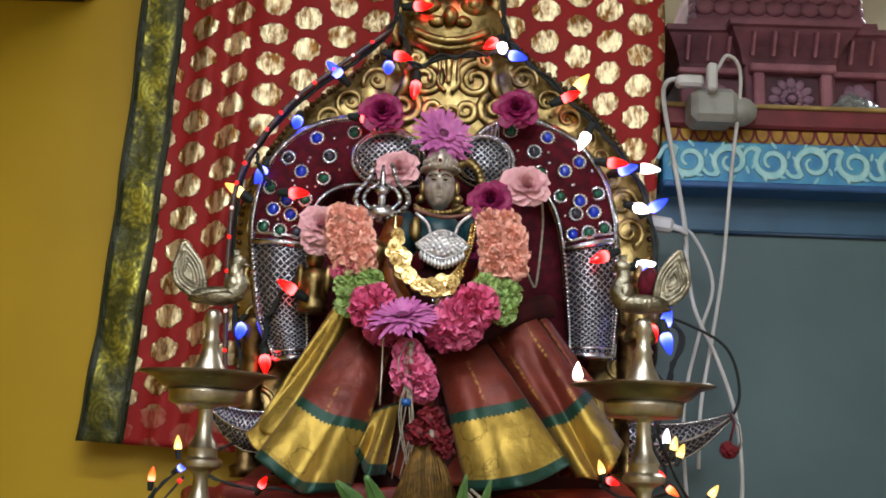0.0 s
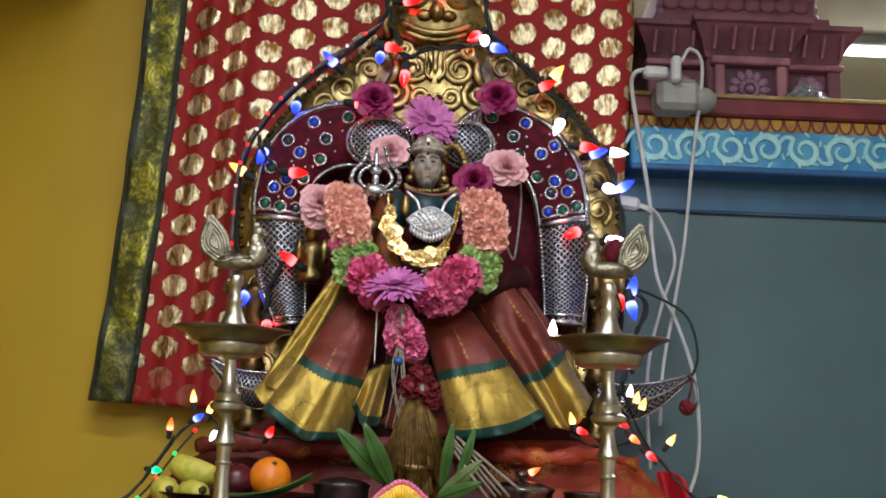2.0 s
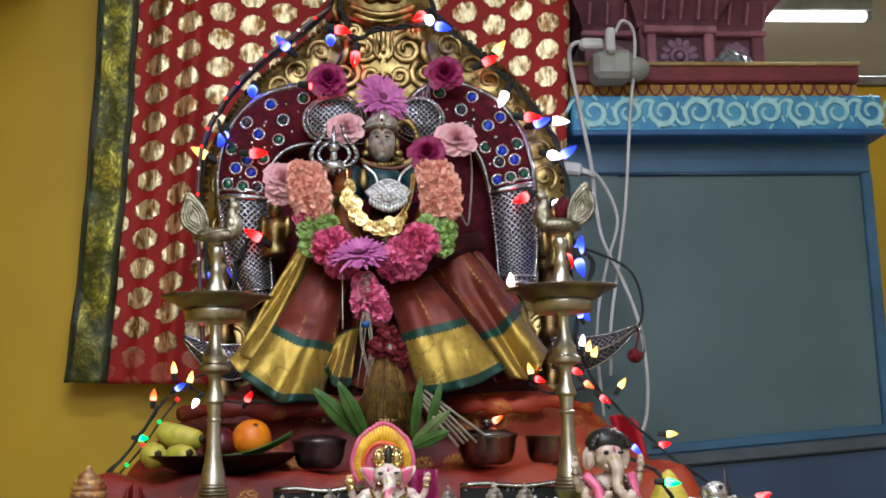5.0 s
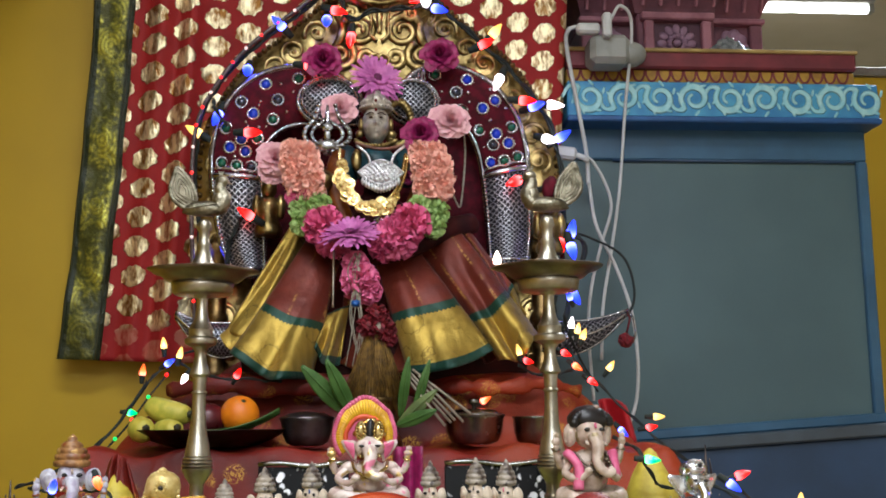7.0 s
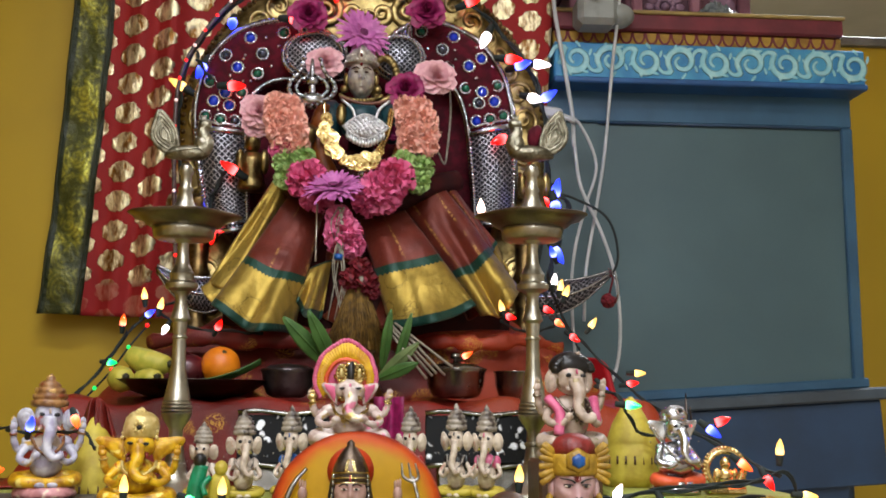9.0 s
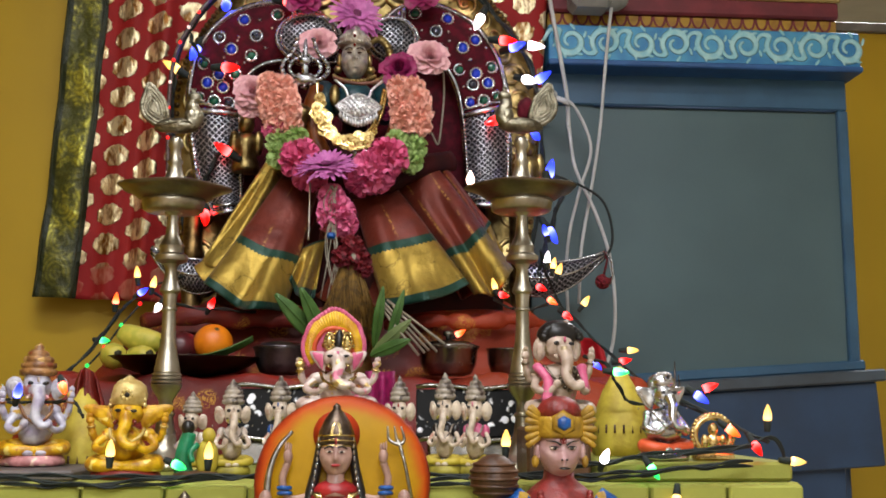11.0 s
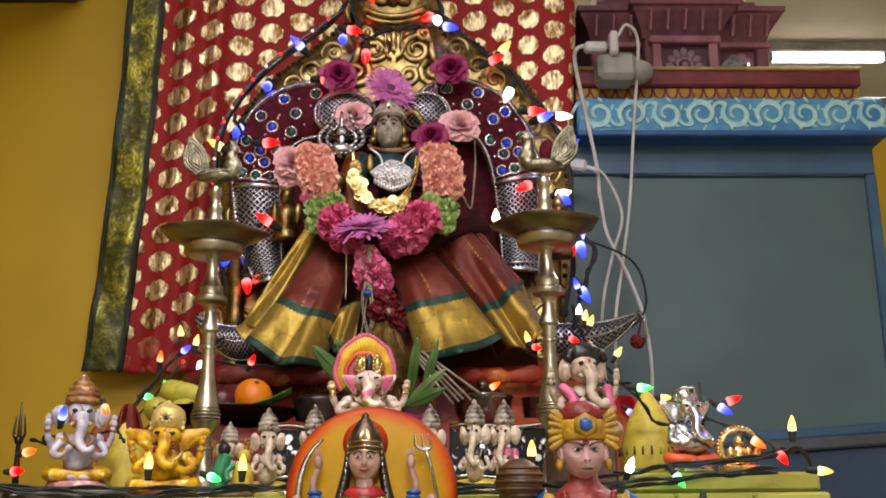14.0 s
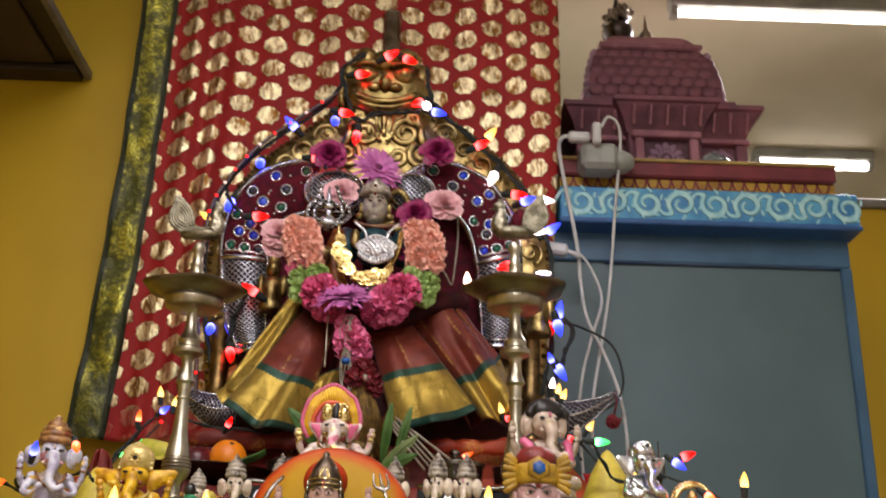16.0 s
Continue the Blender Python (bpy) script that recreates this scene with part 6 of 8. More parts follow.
    part("tail_fan", fan, PEWTER, lamp, "engraved leaf-shaped tail")
    return lamp


lamp_a = oil_lamp()
lamp_a.matrix_basis = pose(-0.284, 1.285, TABLE + 0.001, 0, 0, 0)
lamp_b = copy_thing(lamp_a, pose(0.258, 1.235, TABLE + 0.001, 0, 0, 180))
tagged(lamp_b, "tall brass oil lamp with a lit wick on the altar table")
flame = B()
lathe(flame, [(0.001, 0), (0.006, 0.006), (0.0065, 0.012), (0.004, 0.02), (0.0005, 0.028)], 12)
part("flame", flame, FLAME, lamp_b, "small lit flame on the wick", at=Matrix.Translation((0.080, 0.0, 0.434)) @ Matrix.Diagonal((1.0, 1.0, 0.9, 1)))
part("wick", tube(B(), [(0.03, 0, 0.43), (0.06, 0, 0.432), (0.083, 0, 0.436)], 0.0035, 7), CREAM, lamp_b, "cotton wick")
solid("red_bud", ball(ball(B(), (0, 0, 0), (0.0125, 0.012, 0.020), 0, 14, 9), (0.003, -0.002, 0.005), (0.011, 0.012, 0.017)), VELVET, "dark red flower bud tucked behind the brass peacock", "flower", (0.266, 1.250, 1.362))

# ---- fruit and pots ----
Z2 = 0.952
plate_t = thing("fruit_plate", "dark steel plate on the red altar cloth", "plate", (-0.325, 1.70, Z2))
part("dish", lathe(B(), [(0.07, 0.0), (0.08, 0.002), (0.115, 0.014), (0.146, 0.032), (0.149, 0.034), (0.144, 0.034), (0.11, 0.018), (0.07, 0.006), (0.001, 0.006)], 40), STEEL_DARK, plate_t)
leafb = sheet(B(), lambda a, b: Vector(((b - 0.5) * 0.16, (a - 0.5) * 0.055 * math.sin(math.pi * (0.05 + 0.9 * b)), 0.025 + 0.06 * (b - 0.4) ** 2 + 0.02 * abs(a - 0.5))), 8, 16)
solid("banana_leaf", leafb, LEAF, "strip of green leaf lying in the fruit plate", "leaf", pose(-0.262, 1.655, Z2 + 0.005, 0, -10, 4), fix=False, thick=0.002)
orange = B()
ball(orange, (0, 0, 0), (0.0375, 0.0375, 0.036), 0, 28, 18)
ball(orange, (0, 0, 0.035), (0.005, 0.005, 0.002), 1, 8, 5)
solid("orange_fruit", orange, [ORANGE_PEEL, BANANA_TIP], "ripe orange lying in the steel plate", "orange", pose(-0.272, 1.70, Z2 + 0.062, 40, 20, 0))
solid("apple", ball(B(), (0, 0, 0), (0.035, 0.035, 0.033), 0, 20, 13), APPLE, "dark red apple beside the orange", "apple", (-0.333, 1.705, Z2 + 0.052))
for x, y, z, ln, rz, ry in ((-0.405, 1.69, 0.076, 0.085, -18, 14), (-0.398, 1.650, 0.040, 0.06, -50, 0), (-0.448, 1.655, 0.044, 0.06, -65, 8)):
    bm = tube(B(), [(-ln / 2 + ln * k / 10, 0, -0.010 * math.cos((k / 10 - 0.5) * 2.6)) for k in range(11)], lambda t: 0.0250 * math.sin(math.pi * (0.14 + 0.74 * t)) ** 0.5, 10)
    tube(bm, [(ln / 2 - 0.002, 0, -0.003), (ln / 2 + 0.006, 0, -0.001)], 0.007, 6, 1)
    solid("banana", bm, [BANANA, BANANA_TIP], "yellow-green banana with a dark cut tip", "banana", pose(x, y, Z2 + z, 0, ry, rz), "bananas in the plate")


def pot(x, y, r, h, lid, knob, material, label):
    p = thing("steel_pot", label, "pot", (x, y, Z2 + 0.002), "steel pots on the altar cloth")
    part("bowl", lathe(B(), [(r * 0.55, 0), (r * 0.8, 0.006), (r * 0.95, h * 0.45), (r, h * 0.92), (r * 1.05, h), (r * 1.04, h * 1.03), (r * 0.96, h * 0.97), (r * 0.85, h * 0.4), (r * 0.5, 0.01), (0.001, 0.01)], 32), material, p)
    if lid:
        part("lid", lathe(B(), [(r * 1.06, h * 1.02), (r * 1.07, h * 1.06), (r * 0.8, h * 1.16), (r * 0.72, h * 1.22), (r * 0.3, h * 1.28), (0.001, h * 1.3)], 32), material, p)
    if knob:
        part("knob", lathe(B(), [(0.005, h * 1.27), (0.005, h * 1.4), (0.011, h * 1.45), (0.010, h * 1.6), (0.001, h * 1.64)], 16), STEEL, p, "small steel knob")
    return p


AGED_STEEL = mat("aged_steel", "70686a", "3c3636", rough=0.32, metal=0.9, scale=24)
pot(-0.143, 1.70, 0.050, 0.050, True, False, AGED_STEEL, "lidded dark steel pot on the altar cloth")
pot(0.182, 1.70, 0.058, 0.054, True, True, STEEL, "steel pot with a knobbed lid on the altar cloth")
pot(0.300, 1.70, 0.042, 0.052, False, False, STEEL, "open steel bowl on the altar cloth")

# ---- coconut, leaves and incense ----
coco = thing("coconut_offering", "coconut with a golden fibre tuft set among leaves", "coconut", (-0.012, 1.71, 1.02))
bm = B()
lathe(bm, [(0.03, -0.06), (0.042, -0.02), (0.042, 0.02), (0.034, 0.065), (0.022, 0.11), (0.012, 0.15), (0.008, 0.165)], 22, wave=0.05, lobes=7)
part("husk", bm, FIBRE, coco)
tuft = B()
for k in range(340):
    a, r = random.random() * 6.28, random.uniform(0.6, 1.05)
    top = Vector((0.012 * r * math.cos(a), 0.012 * r * math.sin(a), 0.165))
    mid = Vector((0.036 * r * math.cos(a), 0.036 * r * math.sin(a), 0.10))
    low = Vector((0.058 * r * math.cos(a + 0.15), 0.058 * r * math.sin(a + 0.15), 0.05 - 0.08 * random.random()))
    tube(tuft, [top, mid, low], 0.0010, 3)
part("fibre_tuft", tuft, FIBRE, coco, "loose golden fibres")
dried = mat("dried_red_petal", "8c1828", "4a0a14", rough=0.7, scale=80)
cluster = carnation(0.030, dried, 110)
for dx, dz, s in ((-0.012, 0.165, 0.8), (0.014, 0.160, 0.9), (0.004, 0.188, 0.75), (0.026, 0.140, 0.6)):
    part("red_flower", cluster, None, coco, "dark red dried flower", at=Matrix.Translation((dx, -0.012, dz)) @ Matrix.Diagonal((s, s, s, 1)))
part("white_tie", ball(B(), (0.006, -0.024, 0.162), (0.006, 0.006, 0.010)), THREAD, coco)
solid("pot_stand", lathe(B(), [(0.05, 0), (0.055, 0.01), (0.04, 0.05), (0.045, 0.09), (0.05, 0.10)], 22), GOLD_DULL, "dull brass vessel under the coconut", "vessel", (-0.012, 1.71, 0.945))


def leaf(x, y, z, ln, w, rx, ry, rz, material, label):
    def fn(a, b):
        ww = w * math.sin(math.pi * (0.06 + 0.90 * b)) ** 0.8
        return Vector(((a - 0.5) * 2 * ww, -0.10 * ln * math.sin(b * 2.2) + 0.22 * abs(a - 0.5) * ww, ln * b))
    bm = sheet(B(), fn, 8, 16)
    tube(bm, [fn(0.5, k / 10) for k in range(11)], 0.0016, 5)
    solid("leaf", bm, material, label, "leaf", pose(x, y, z, rx, ry, rz), "leaves round the coconut", fix=False, thick=0.0015)


for args in ((-0.060, 1.67, 1.010, 0.135, 0.017, 12, -44, 0, LEAF), (-0.050, 1.66, 1.005, 0.130, 0.015, 14, -28, 6, LEAF),
             (0.036, 1.665, 1.005, 0.120, 0.010, 10, 8, 0, LEAF), (0.030, 1.665, 0.99, 0.105, 0.012, 10, 48, 0, LEAF_PALE), (0.030, 1.66, 0.99, 0.085, 0.012, 15, 68, 0, LEAF), (0.062, 1.66, 1.01, 0.11, 0.009, 6, 16, 0, LEAF)):
    leaf(*args, "long green leaf standing beside the coconut")
for k, (x0, z0, x1, z1) in enumerate(((0.045, 1.097, 0.132, 0.996), (0.055, 1.093, 0.140, 1.000), (0.060, 1.098, 0.170, 1.012), (0.072, 1.086, 0.155, 0.997), (0.050, 1.08, 0.120, 0.99))):
    solid("incense_stick", tube(B(), [(x0, 1.68 - 0.005 * k, z0), ((x0 + x1) / 2, 1.66 - 0.004 * k, (z0 + z1) / 2), (x1, 1.645 - 0.004 * k, z1)], 0.0026, 6), STICK, "grey incense stick leaning on the leaves", "incense stick", group="incense sticks")
solid("magenta_cloth", sheet(B(), lambda a, b: Vector((0.02 + 0.05 * a, 1.47 - 0.02 * math.sin(a * 8), 0.805 + 0.15 * (1 - b))), 10, 10), MAGENTA, "magenta cloth strip hanging behind the small statues", "cloth", fix=False, thick=0.002)

# ---- statues on the table ----
def elephant_statue(h, w, lab, mats, at, arms=4, halo=False, lean=0.0, crown=1.0, ear=1.0, base=True, wide=False, hat="cone", fat=1.0, head=1.22):
    """A seated elephant-headed statue as one mesh. mats: body, cloth, crown, accent, base."""
    bm = B()
    k, q = h, w
    spans = []
    if base:
        lathe(bm, [(0.42 * q, 0), (0.44 * q, 0.03 * k), (0.41 * q, 0.075 * k), (0.38 * q, 0.085 * k)], 24, (0, 0, 0), 4)
    for s in (-1, 1):
        tube(bm, smooth_line([(s * 0.12 * q, 0.05 * q, 0.16 * k), (s * 0.38 * q, -0.06 * q, 0.15 * k), (s * 0.30 * q, -0.26 * q, 0.14 * k), (s * -0.04 * q, -0.30 * q, 0.12 * k)], 5), lambda t: q * (0.125 - 0.05 * t), 12, 1)
        ball(bm, (s * -0.08 * q, -0.33 * q, 0.11 * k), (0.09 * q, 0.06 * q, 0.03 * k), 0)
        ball(bm, (s * 0.24 * q, 0.02 * q, 0.46 * k), (0.105 * q, 0.10 * q, 0.07 * k), 3 if arms == 2 else 0)
        up = smooth_line([(s * 0.24 * q, 0.03 * q, 0.48 * k), (s * 0.38 * q, 0.02 * q, 0.40 * k), (s * 0.44 * q, -0.02 * q, 0.47 * k), (s * 0.46 * q, -0.04 * q, 0.58 * k)], 5)
        if arms == 4:
            tube(bm, up, lambda t: q * fat * (0.056 - 0.016 * t) * (1.18 if 0.62 < t < 0.70 else 1.0), 10, 0)
            ball(bm, (s * 0.465 * q, -0.05 * q, 0.61 * k), (0.055 * q, 0.04 * q, 0.042 * k), 0)
            for j in range(4):
                ball(bm, (s * (0.445 + 0.018 * j) * q, -0.06 * q, (0.655 + 0.006 * (j % 3)) * k), (0.014 * q, 0.018 * q, 0.030 * k), 0, 7, 6)
        tube(bm, smooth_line([(s * 0.25 * q, 0.0, 0.46 * k), (s * 0.37 * q, -0.12 * q, 0.34 * k), (s * 0.26 * q, -0.30 * q, 0.30 * k), (s * 0.17 * q, -0.36 * q, 0.34 * k)], 5), lambda t: q * fat * (0.056 - 0.016 * t) * (1.18 if 0.62 < t < 0.70 else 1.0), 10, 0)
        ball(bm, (s * 0.16 * q, -0.37 * q, 0.36 * k), (0.055 * q, 0.05 * q, 0.04 * k), 0)
        tube(bm, [(s * 0.452 * q, -0.03 * q, 0.535 * k), (s * 0.456 * q, -0.034 * q, 0.552 * k)], 0.060 * q if arms == 4 else 0.01 * q, 10, 2)
        first = len(bm.verts)
        if wide:
            for inset, mi in ((0.0, 0), (0.03, 3)):
                def flap(a, b, s=s, inset=inset):
                    t = math.tau * b
                    x = (0.13 + inset + (0.33 * ear - 2 * inset) * a) * q
                    hh = (0.105 - 0.8 * inset) * (1 - 0.72 * a ** 1.5) * k * (1 if 0.01 < a < 0.99 else 0.2)
                    z = 0.735 * k - 0.105 * k * (1 - 0.72 * a ** 1.5) + 0.015 * k * a
                    return Vector((s * x, -0.03 * q + 0.05 * q * a - (0.022 * q if inset else 0) + 0.022 * q * math.cos(t) * (1 - 0.5 * a), z + hh * math.sin(t)))
                sheet(bm, flap, 12, 16, None, mi)
        else:
            e = Euler((0.15, 0.0, s * 0.5)).to_matrix().to_4x4()
            ball(bm, (s * 0.26 * q * ear ** 0.4, -0.04 * q, 0.655 * k), (0.125 * q * ear, 0.03 * q, 0.085 * k), 0, 14, 9, e)
            ball(bm, (s * 0.265 * q * ear ** 0.4, -0.068 * q, 0.65 * k), (0.075 * q * ear, 0.02 * q, 0.058 * k), 0, 12, 8, e)
        ball(bm, (s * 0.085 * q, -0.205 * q, 0.69 * k), (0.036 * q, 0.018 * q, 0.015 * k), 5, 8, 6)
        tube(bm, [(s * 0.09 * q, -0.19 * q, 0.60 * k), (s * 0.11 * q, -0.27 * q, 0.585 * k)], lambda t: q * (0.026 - 0.012 * t), 7, 4)
        spans.append((first, len(bm.verts)))
    ball(bm, (0, -0.05 * q, 0.31 * k), (0.235 * q * fat, 0.23 * q, 0.155 * k), 0, 18, 12)
    ball(bm, (0, 0.0, 0.44 * k), (0.205 * q * fat, 0.15 * q, 0.11 * k), 3 if hat == "cone" else 0, 16, 10)
    first = len(bm.verts)
    ball(bm, (0, -0.06 * q, 0.67 * k), (0.165 * q, 0.16 * q, 0.115 * k), 0, 18, 12)
    tube(bm, [(0, -0.222 * q, 0.735 * k), (0, -0.235 * q, 0.70 * k)], 0.014 * q, 6, 3)
    trunk = smooth_line([(0, -0.20 * q, 0.66 * k), (0.01 * q, -0.27 * q, 0.57 * k), (-0.02 * q, -0.31 * q, 0.46 * k), (0.06 * q, -0.36 * q, 0.39 * k), (0.15 * q, -0.37 * q, 0.40 * k)], 6)
    tube(bm, trunk, lambda t: q * (0.078 - 0.038 * t) * (1 + 0.05 * math.sin(t * 70)), 12, 0)
    c = crown
    if hat == "cone":
        tiers = ((0.16, 0.0), (0.205, 0.012), (0.21, 0.045), (0.175, 0.050), (0.200, 0.062), (0.195, 0.090), (0.155, 0.095), (0.175, 0.108), (0.160, 0.135), (0.115, 0.140), (0.130, 0.152), (0.105, 0.175), (0.05, 0.19), (0.06, 0.205), (0.004, 0.24))
        lathe(bm, [(r * q, (0.745 + z * c) * k) for r, z in tiers], 18, (0, -0.02 * q, 0), 2, wave=0.05, lobes=11)
    elif hat == "dome":
        lathe(bm, [(r * q, (0.735 + z * c) * k) for r, z in ((0.16, 0), (0.185, 0.02), (0.19, 0.10), (0.165, 0.17), (0.11, 0.215), (0.05, 0.235), (0.035, 0.25), (0.002, 0.27))], 20, (0, -0.01 * q, 0), 2)
        for j in range(17):
            a = math.pi * j / 16
            ball(bm, (0.175 * q * math.cos(a), -0.06 * q, (0.745 + 0.215 * c * math.sin(a)) * k), 0.026 * q, 2, 7, 5)
        for j in range(8):
            a = math.tau * j / 8
            ball(bm, (0.05 * q * math.cos(a), -0.185 * q, 0.825 * k + 0.045 * q * math.sin(a)), 0.024 * q, 2, 7, 5)
        ball(bm, (0, -0.195 * q, 0.825 * k), (0.028 * q, 0.02 * q, 0.028 * q), 5, 8, 6)
    elif hat == "split":
        for s in (-1, 1):
            ball(bm, (s * 0.095 * q, -0.07 * q, 0.835 * k), (0.065 * q, 0.06 * q, 0.105 * k), 2, 12, 9)
            for j in range(14):
                a = math.tau * j / 14
                ball(bm, (s * 0.095 * q + 0.045 * q * math.cos(a), -0.125 * q, 0.835 * k + 0.08 * k * math.sin(a)), 0.019 * q, 2, 7, 5)
        ball(bm, (0, -0.04 * q, 0.84 * k), (0.05 * q, 0.06 * q, 0.12 * k), 5, 12, 9)
    else:
        ball(bm, (0.02 * q, 0.0, 0.765 * k), (0.235 * q, 0.19 * q, 0.105 * k), 5, 18, 12)
        for j in range(13):
            a = math.pi * (0.05 + 0.9 * j / 12)
            ball(bm, (0.02 * q + 0.215 * q * math.cos(a), -0.09 * q, (0.725 + 0.095 * math.sin(a)) * k), (0.055 * q, 0.055 * q, 0.030 * k), 5, 8, 6)
        for dx, dz in ((0.05, 0.83), (0.11, 0.815), (0.08, 0.85)):
            ball(bm, (dx * q, -0.08 * q, dz * k), (0.04 * q, 0.03 * q, 0.02 * k), 4, 8, 5)
        for j in range(15):
            t = j / 14
            ball(bm, (0.03 * q + 0.11 * q * math.sin(math.pi * t) * (1 if j % 2 else -1), -0.27 * q, (0.52 - 0.16 * t) * k), 0.024 * q, 2, 6, 4)
        tube(bm, smooth_line([(-0.26 * q, -0.06 * q, 0.53 * k), (-0.20 * q, -0.22 * q, 0.42 * k), (-0.22 * q, -0.26 * q, 0.28 * k)], 5), 0.055 * q, 8, 3)
        tube(bm, smooth_line([(0.26 * q, -0.06 * q, 0.53 * k), (0.22 * q, -0.20 * q, 0.44 * k), (0.24 * q, -0.2 * q, 0.34 * k)], 5), 0.055 * q, 8, 3)
    for j in range(9 if hat == "cone" else 0):
        a = -2.9 + j * 0.325
        ball(bm, (0.19 * q * math.cos(a), -0.02 * q + 0.19 * q * math.sin(a), 0.765 * k), 0.018 * q, 2, 7, 5)
    spans.append((first, len(bm.verts)))
    tube(bm, smooth_line([(-0.22 * q, -0.08 * q, 0.52 * k), (-0.15 * q, -0.24 * q, 0.42 * k), (0.02 * q, -0.32 * q, 0.36 * k), (0.18 * q, -0.22 * q, 0.44 * k), (0.22 * q, -0.06 * q, 0.52 * k)], 5), 0.022 * q, 7, 2)
    if halo:
        for j in range(46):
            a = -0.55 + (math.pi + 1.1) * j / 45
            d = Vector((math.cos(a), 0, math.sin(a)))
            o = Vector((-0.06 * q, 0.10 * q, 0.80 * k))
            g = 1 + 0.20 * max(0.0, math.sin(a)) ** 2 + 0.12 * max(0.0, math.sin(a)) ** 24
            tube(bm, [o + d * (0.22 * q), o + d * (0.345 * q * g)], lambda t: q * (0.020 + 0.012 * t), 7, 6)
            ball(bm, o + d * (0.365 * q * g), (0.034 * q, 0.03 * q, 0.036 * q), 7, 8, 5)
        o = (-0.06 * q, 0.12 * q, 0.80 * k)
        lathe(bm, [(0.001, -0.02 * q), (0.27 * q, -0.02 * q), (0.29 * q, 0.0), (0.27 * q, 0.02 * q), (0.001, 0.02 * q)], 30, o, 3, Euler((math.pi / 2, 0, 0)).to_matrix().to_4x4())
        tube(bm, [(-0.06 * q + 0.23 * q * math.cos(math.tau * j / 30), 0.09 * q, 0.80 * k + 0.25 * q * math.sin(math.tau * j / 30)) for j in range(31)], 0.03 * q, 7, 8)
        for j in range(8):
            a = 0.2 + j * 0.39
            ball(bm, (0.17 * q * math.cos(a), 0.06 * q, 0.80 * k + 0.19 * q * math.sin(a)), 0.045 * q, 2, 8, 6)
    bm.verts.ensure_lookup_table()
    pivot = Vector((0, -0.04 * q, 0.60 * k))
    for lo, hi in spans:
        for i in range(lo, hi):
            bm.verts[i].co = pivot + (bm.verts[i].co - pivot) * head
    for v in bm.verts:
        v.co += 0.016 * q * noise.noise_vector(v.co * (4.5 / q)) + 0.007 * q * noise.noise_vector(v.co * (13 / q))
    mats = list(mats)
    while len(mats) < 5:
        mats.append(mats[0])
    mats += [BLACK_RESIN, YELLOW_RESIN, PINK_RESIN, ORANGE_RESIN]
    return solid("deity_statue", bm, mats, lab, "statue", at, "small statues on the altar table")


T = TABLE + 0.001
BUST_YELLOW = mat("worn_yellow_paint", "b89028", "846218", rough=0.5, scale=50, fine=180, bump=0.5, dist=0.002)
BUST_RED = mat("worn_red_paint", "8a2a24", "601814", rough=0.45, scale=50, fine=180, bump=0.5, dist=0.002)
BUST_FACE = mat("flesh_paint", "c8a6a2", "a87c7c", rough=0.38, scale=30, fine=180, bump=0.12)
WHITE_PAINTED = painted("white_and_gold_paint", "dccdc4", "b49a90", (("d2b878", 1.0, 46, 0.58), ("d87c94", 0.0, 38, 0.62)))
PINK_PAINTED = painted("cream_and_pink_paint", "c8b4a4", "a08a78", (("9c8a68", 0.5, 60, 0.62), ("cc7c8c", 0.0, 32, 0.64)))
BLUE_PAINTED = painted("pale_painted_resin", "c8c8d0", "9c94a8", (("c8a040", 0.0, 40, 0.60), ("b06464", 0.0, 34, 0.64)))
CREAM_PAINTED = painted("weathered_cream_paint", "dcccb8", "ac9682", (("6c5848", 0.0, 70, 0.64), ("b48470", 0.0, 40, 0.64)))
GREY_CROWN = painted("weathered_grey_paint", "a89c8c", "746a5e", (("4c4038", 0.0, 80, 0.58),))
YELLOW_PAINTED = painted("shaded_yellow_paint", "dcae18", "a8740c", (("f0d870", 0.0, 50, 0.6), ("a85c10", 0.0, 60, 0.66)))
PALE_PINK = painted("faded_pink_paint", "d89c9c", "a86c6c", (("e0c8b0", 0.0, 40, 0.58), ("8c5048", 0.0, 50, 0.64)))
CROWN_BRONZE = painted("worn_bronze_paint", "a87a48", "6c4424", (("d8b070", 0.6, 60, 0.58), ("7c3c20", 0.0, 44, 0.6)))
solid("statue_tray", box(B(), (-0.62, 1.03, T - 0.0005), (-0.352, 1.22, T + 0.0125), 0, 0.005), mat("grey_board", "6c6460", "443e3c", rough=0.6, scale=14), "low grey-brown board under the pale statue", "board")
OLIVE_BASE = mat("olive_plinth", "a89c3c", "7c7028", rough=0.55, scale=40)
GOLD_CREAM = mat("cream_gold_paint", "e0cc8c", "b49448", rough=0.35, metal=0.3, scale=60, fine=200, bump=0.5, dist=0.002)
elephant_statue(0.156, 0.096, "pale elephant-headed statue in yellow robes with a bronze crown", [BLUE_PAINTED, YELLOW_PAINTED, CROWN_BRONZE, PINK_PAINTED, PALE_PINK], pose(-0.434, 1.14, T + 0.014, 0, 0, 18), ear=0.9)
elephant_statue(0.124, 0.104, "bright yellow elephant-headed statue with wide ears", [YELLOW_PAINTED, YELLOW_PAINTED, GOLD_CREAM, YELLOW_PAINTED, BUST_RED], pose(-0.298, 1.09, T, 0, 0, 3), wide=True, hat="dome")
elephant_statue(0.108, 0.054, "small cream elephant-headed statue with a tall crown", [CREAM_PAINTED, YELLOW_CLOTH, GREY_CROWN, CREAM, OLIVE_BASE], pose(-0.228, 1.19, T, 0, 0, -15), arms=2, ear=0.85)
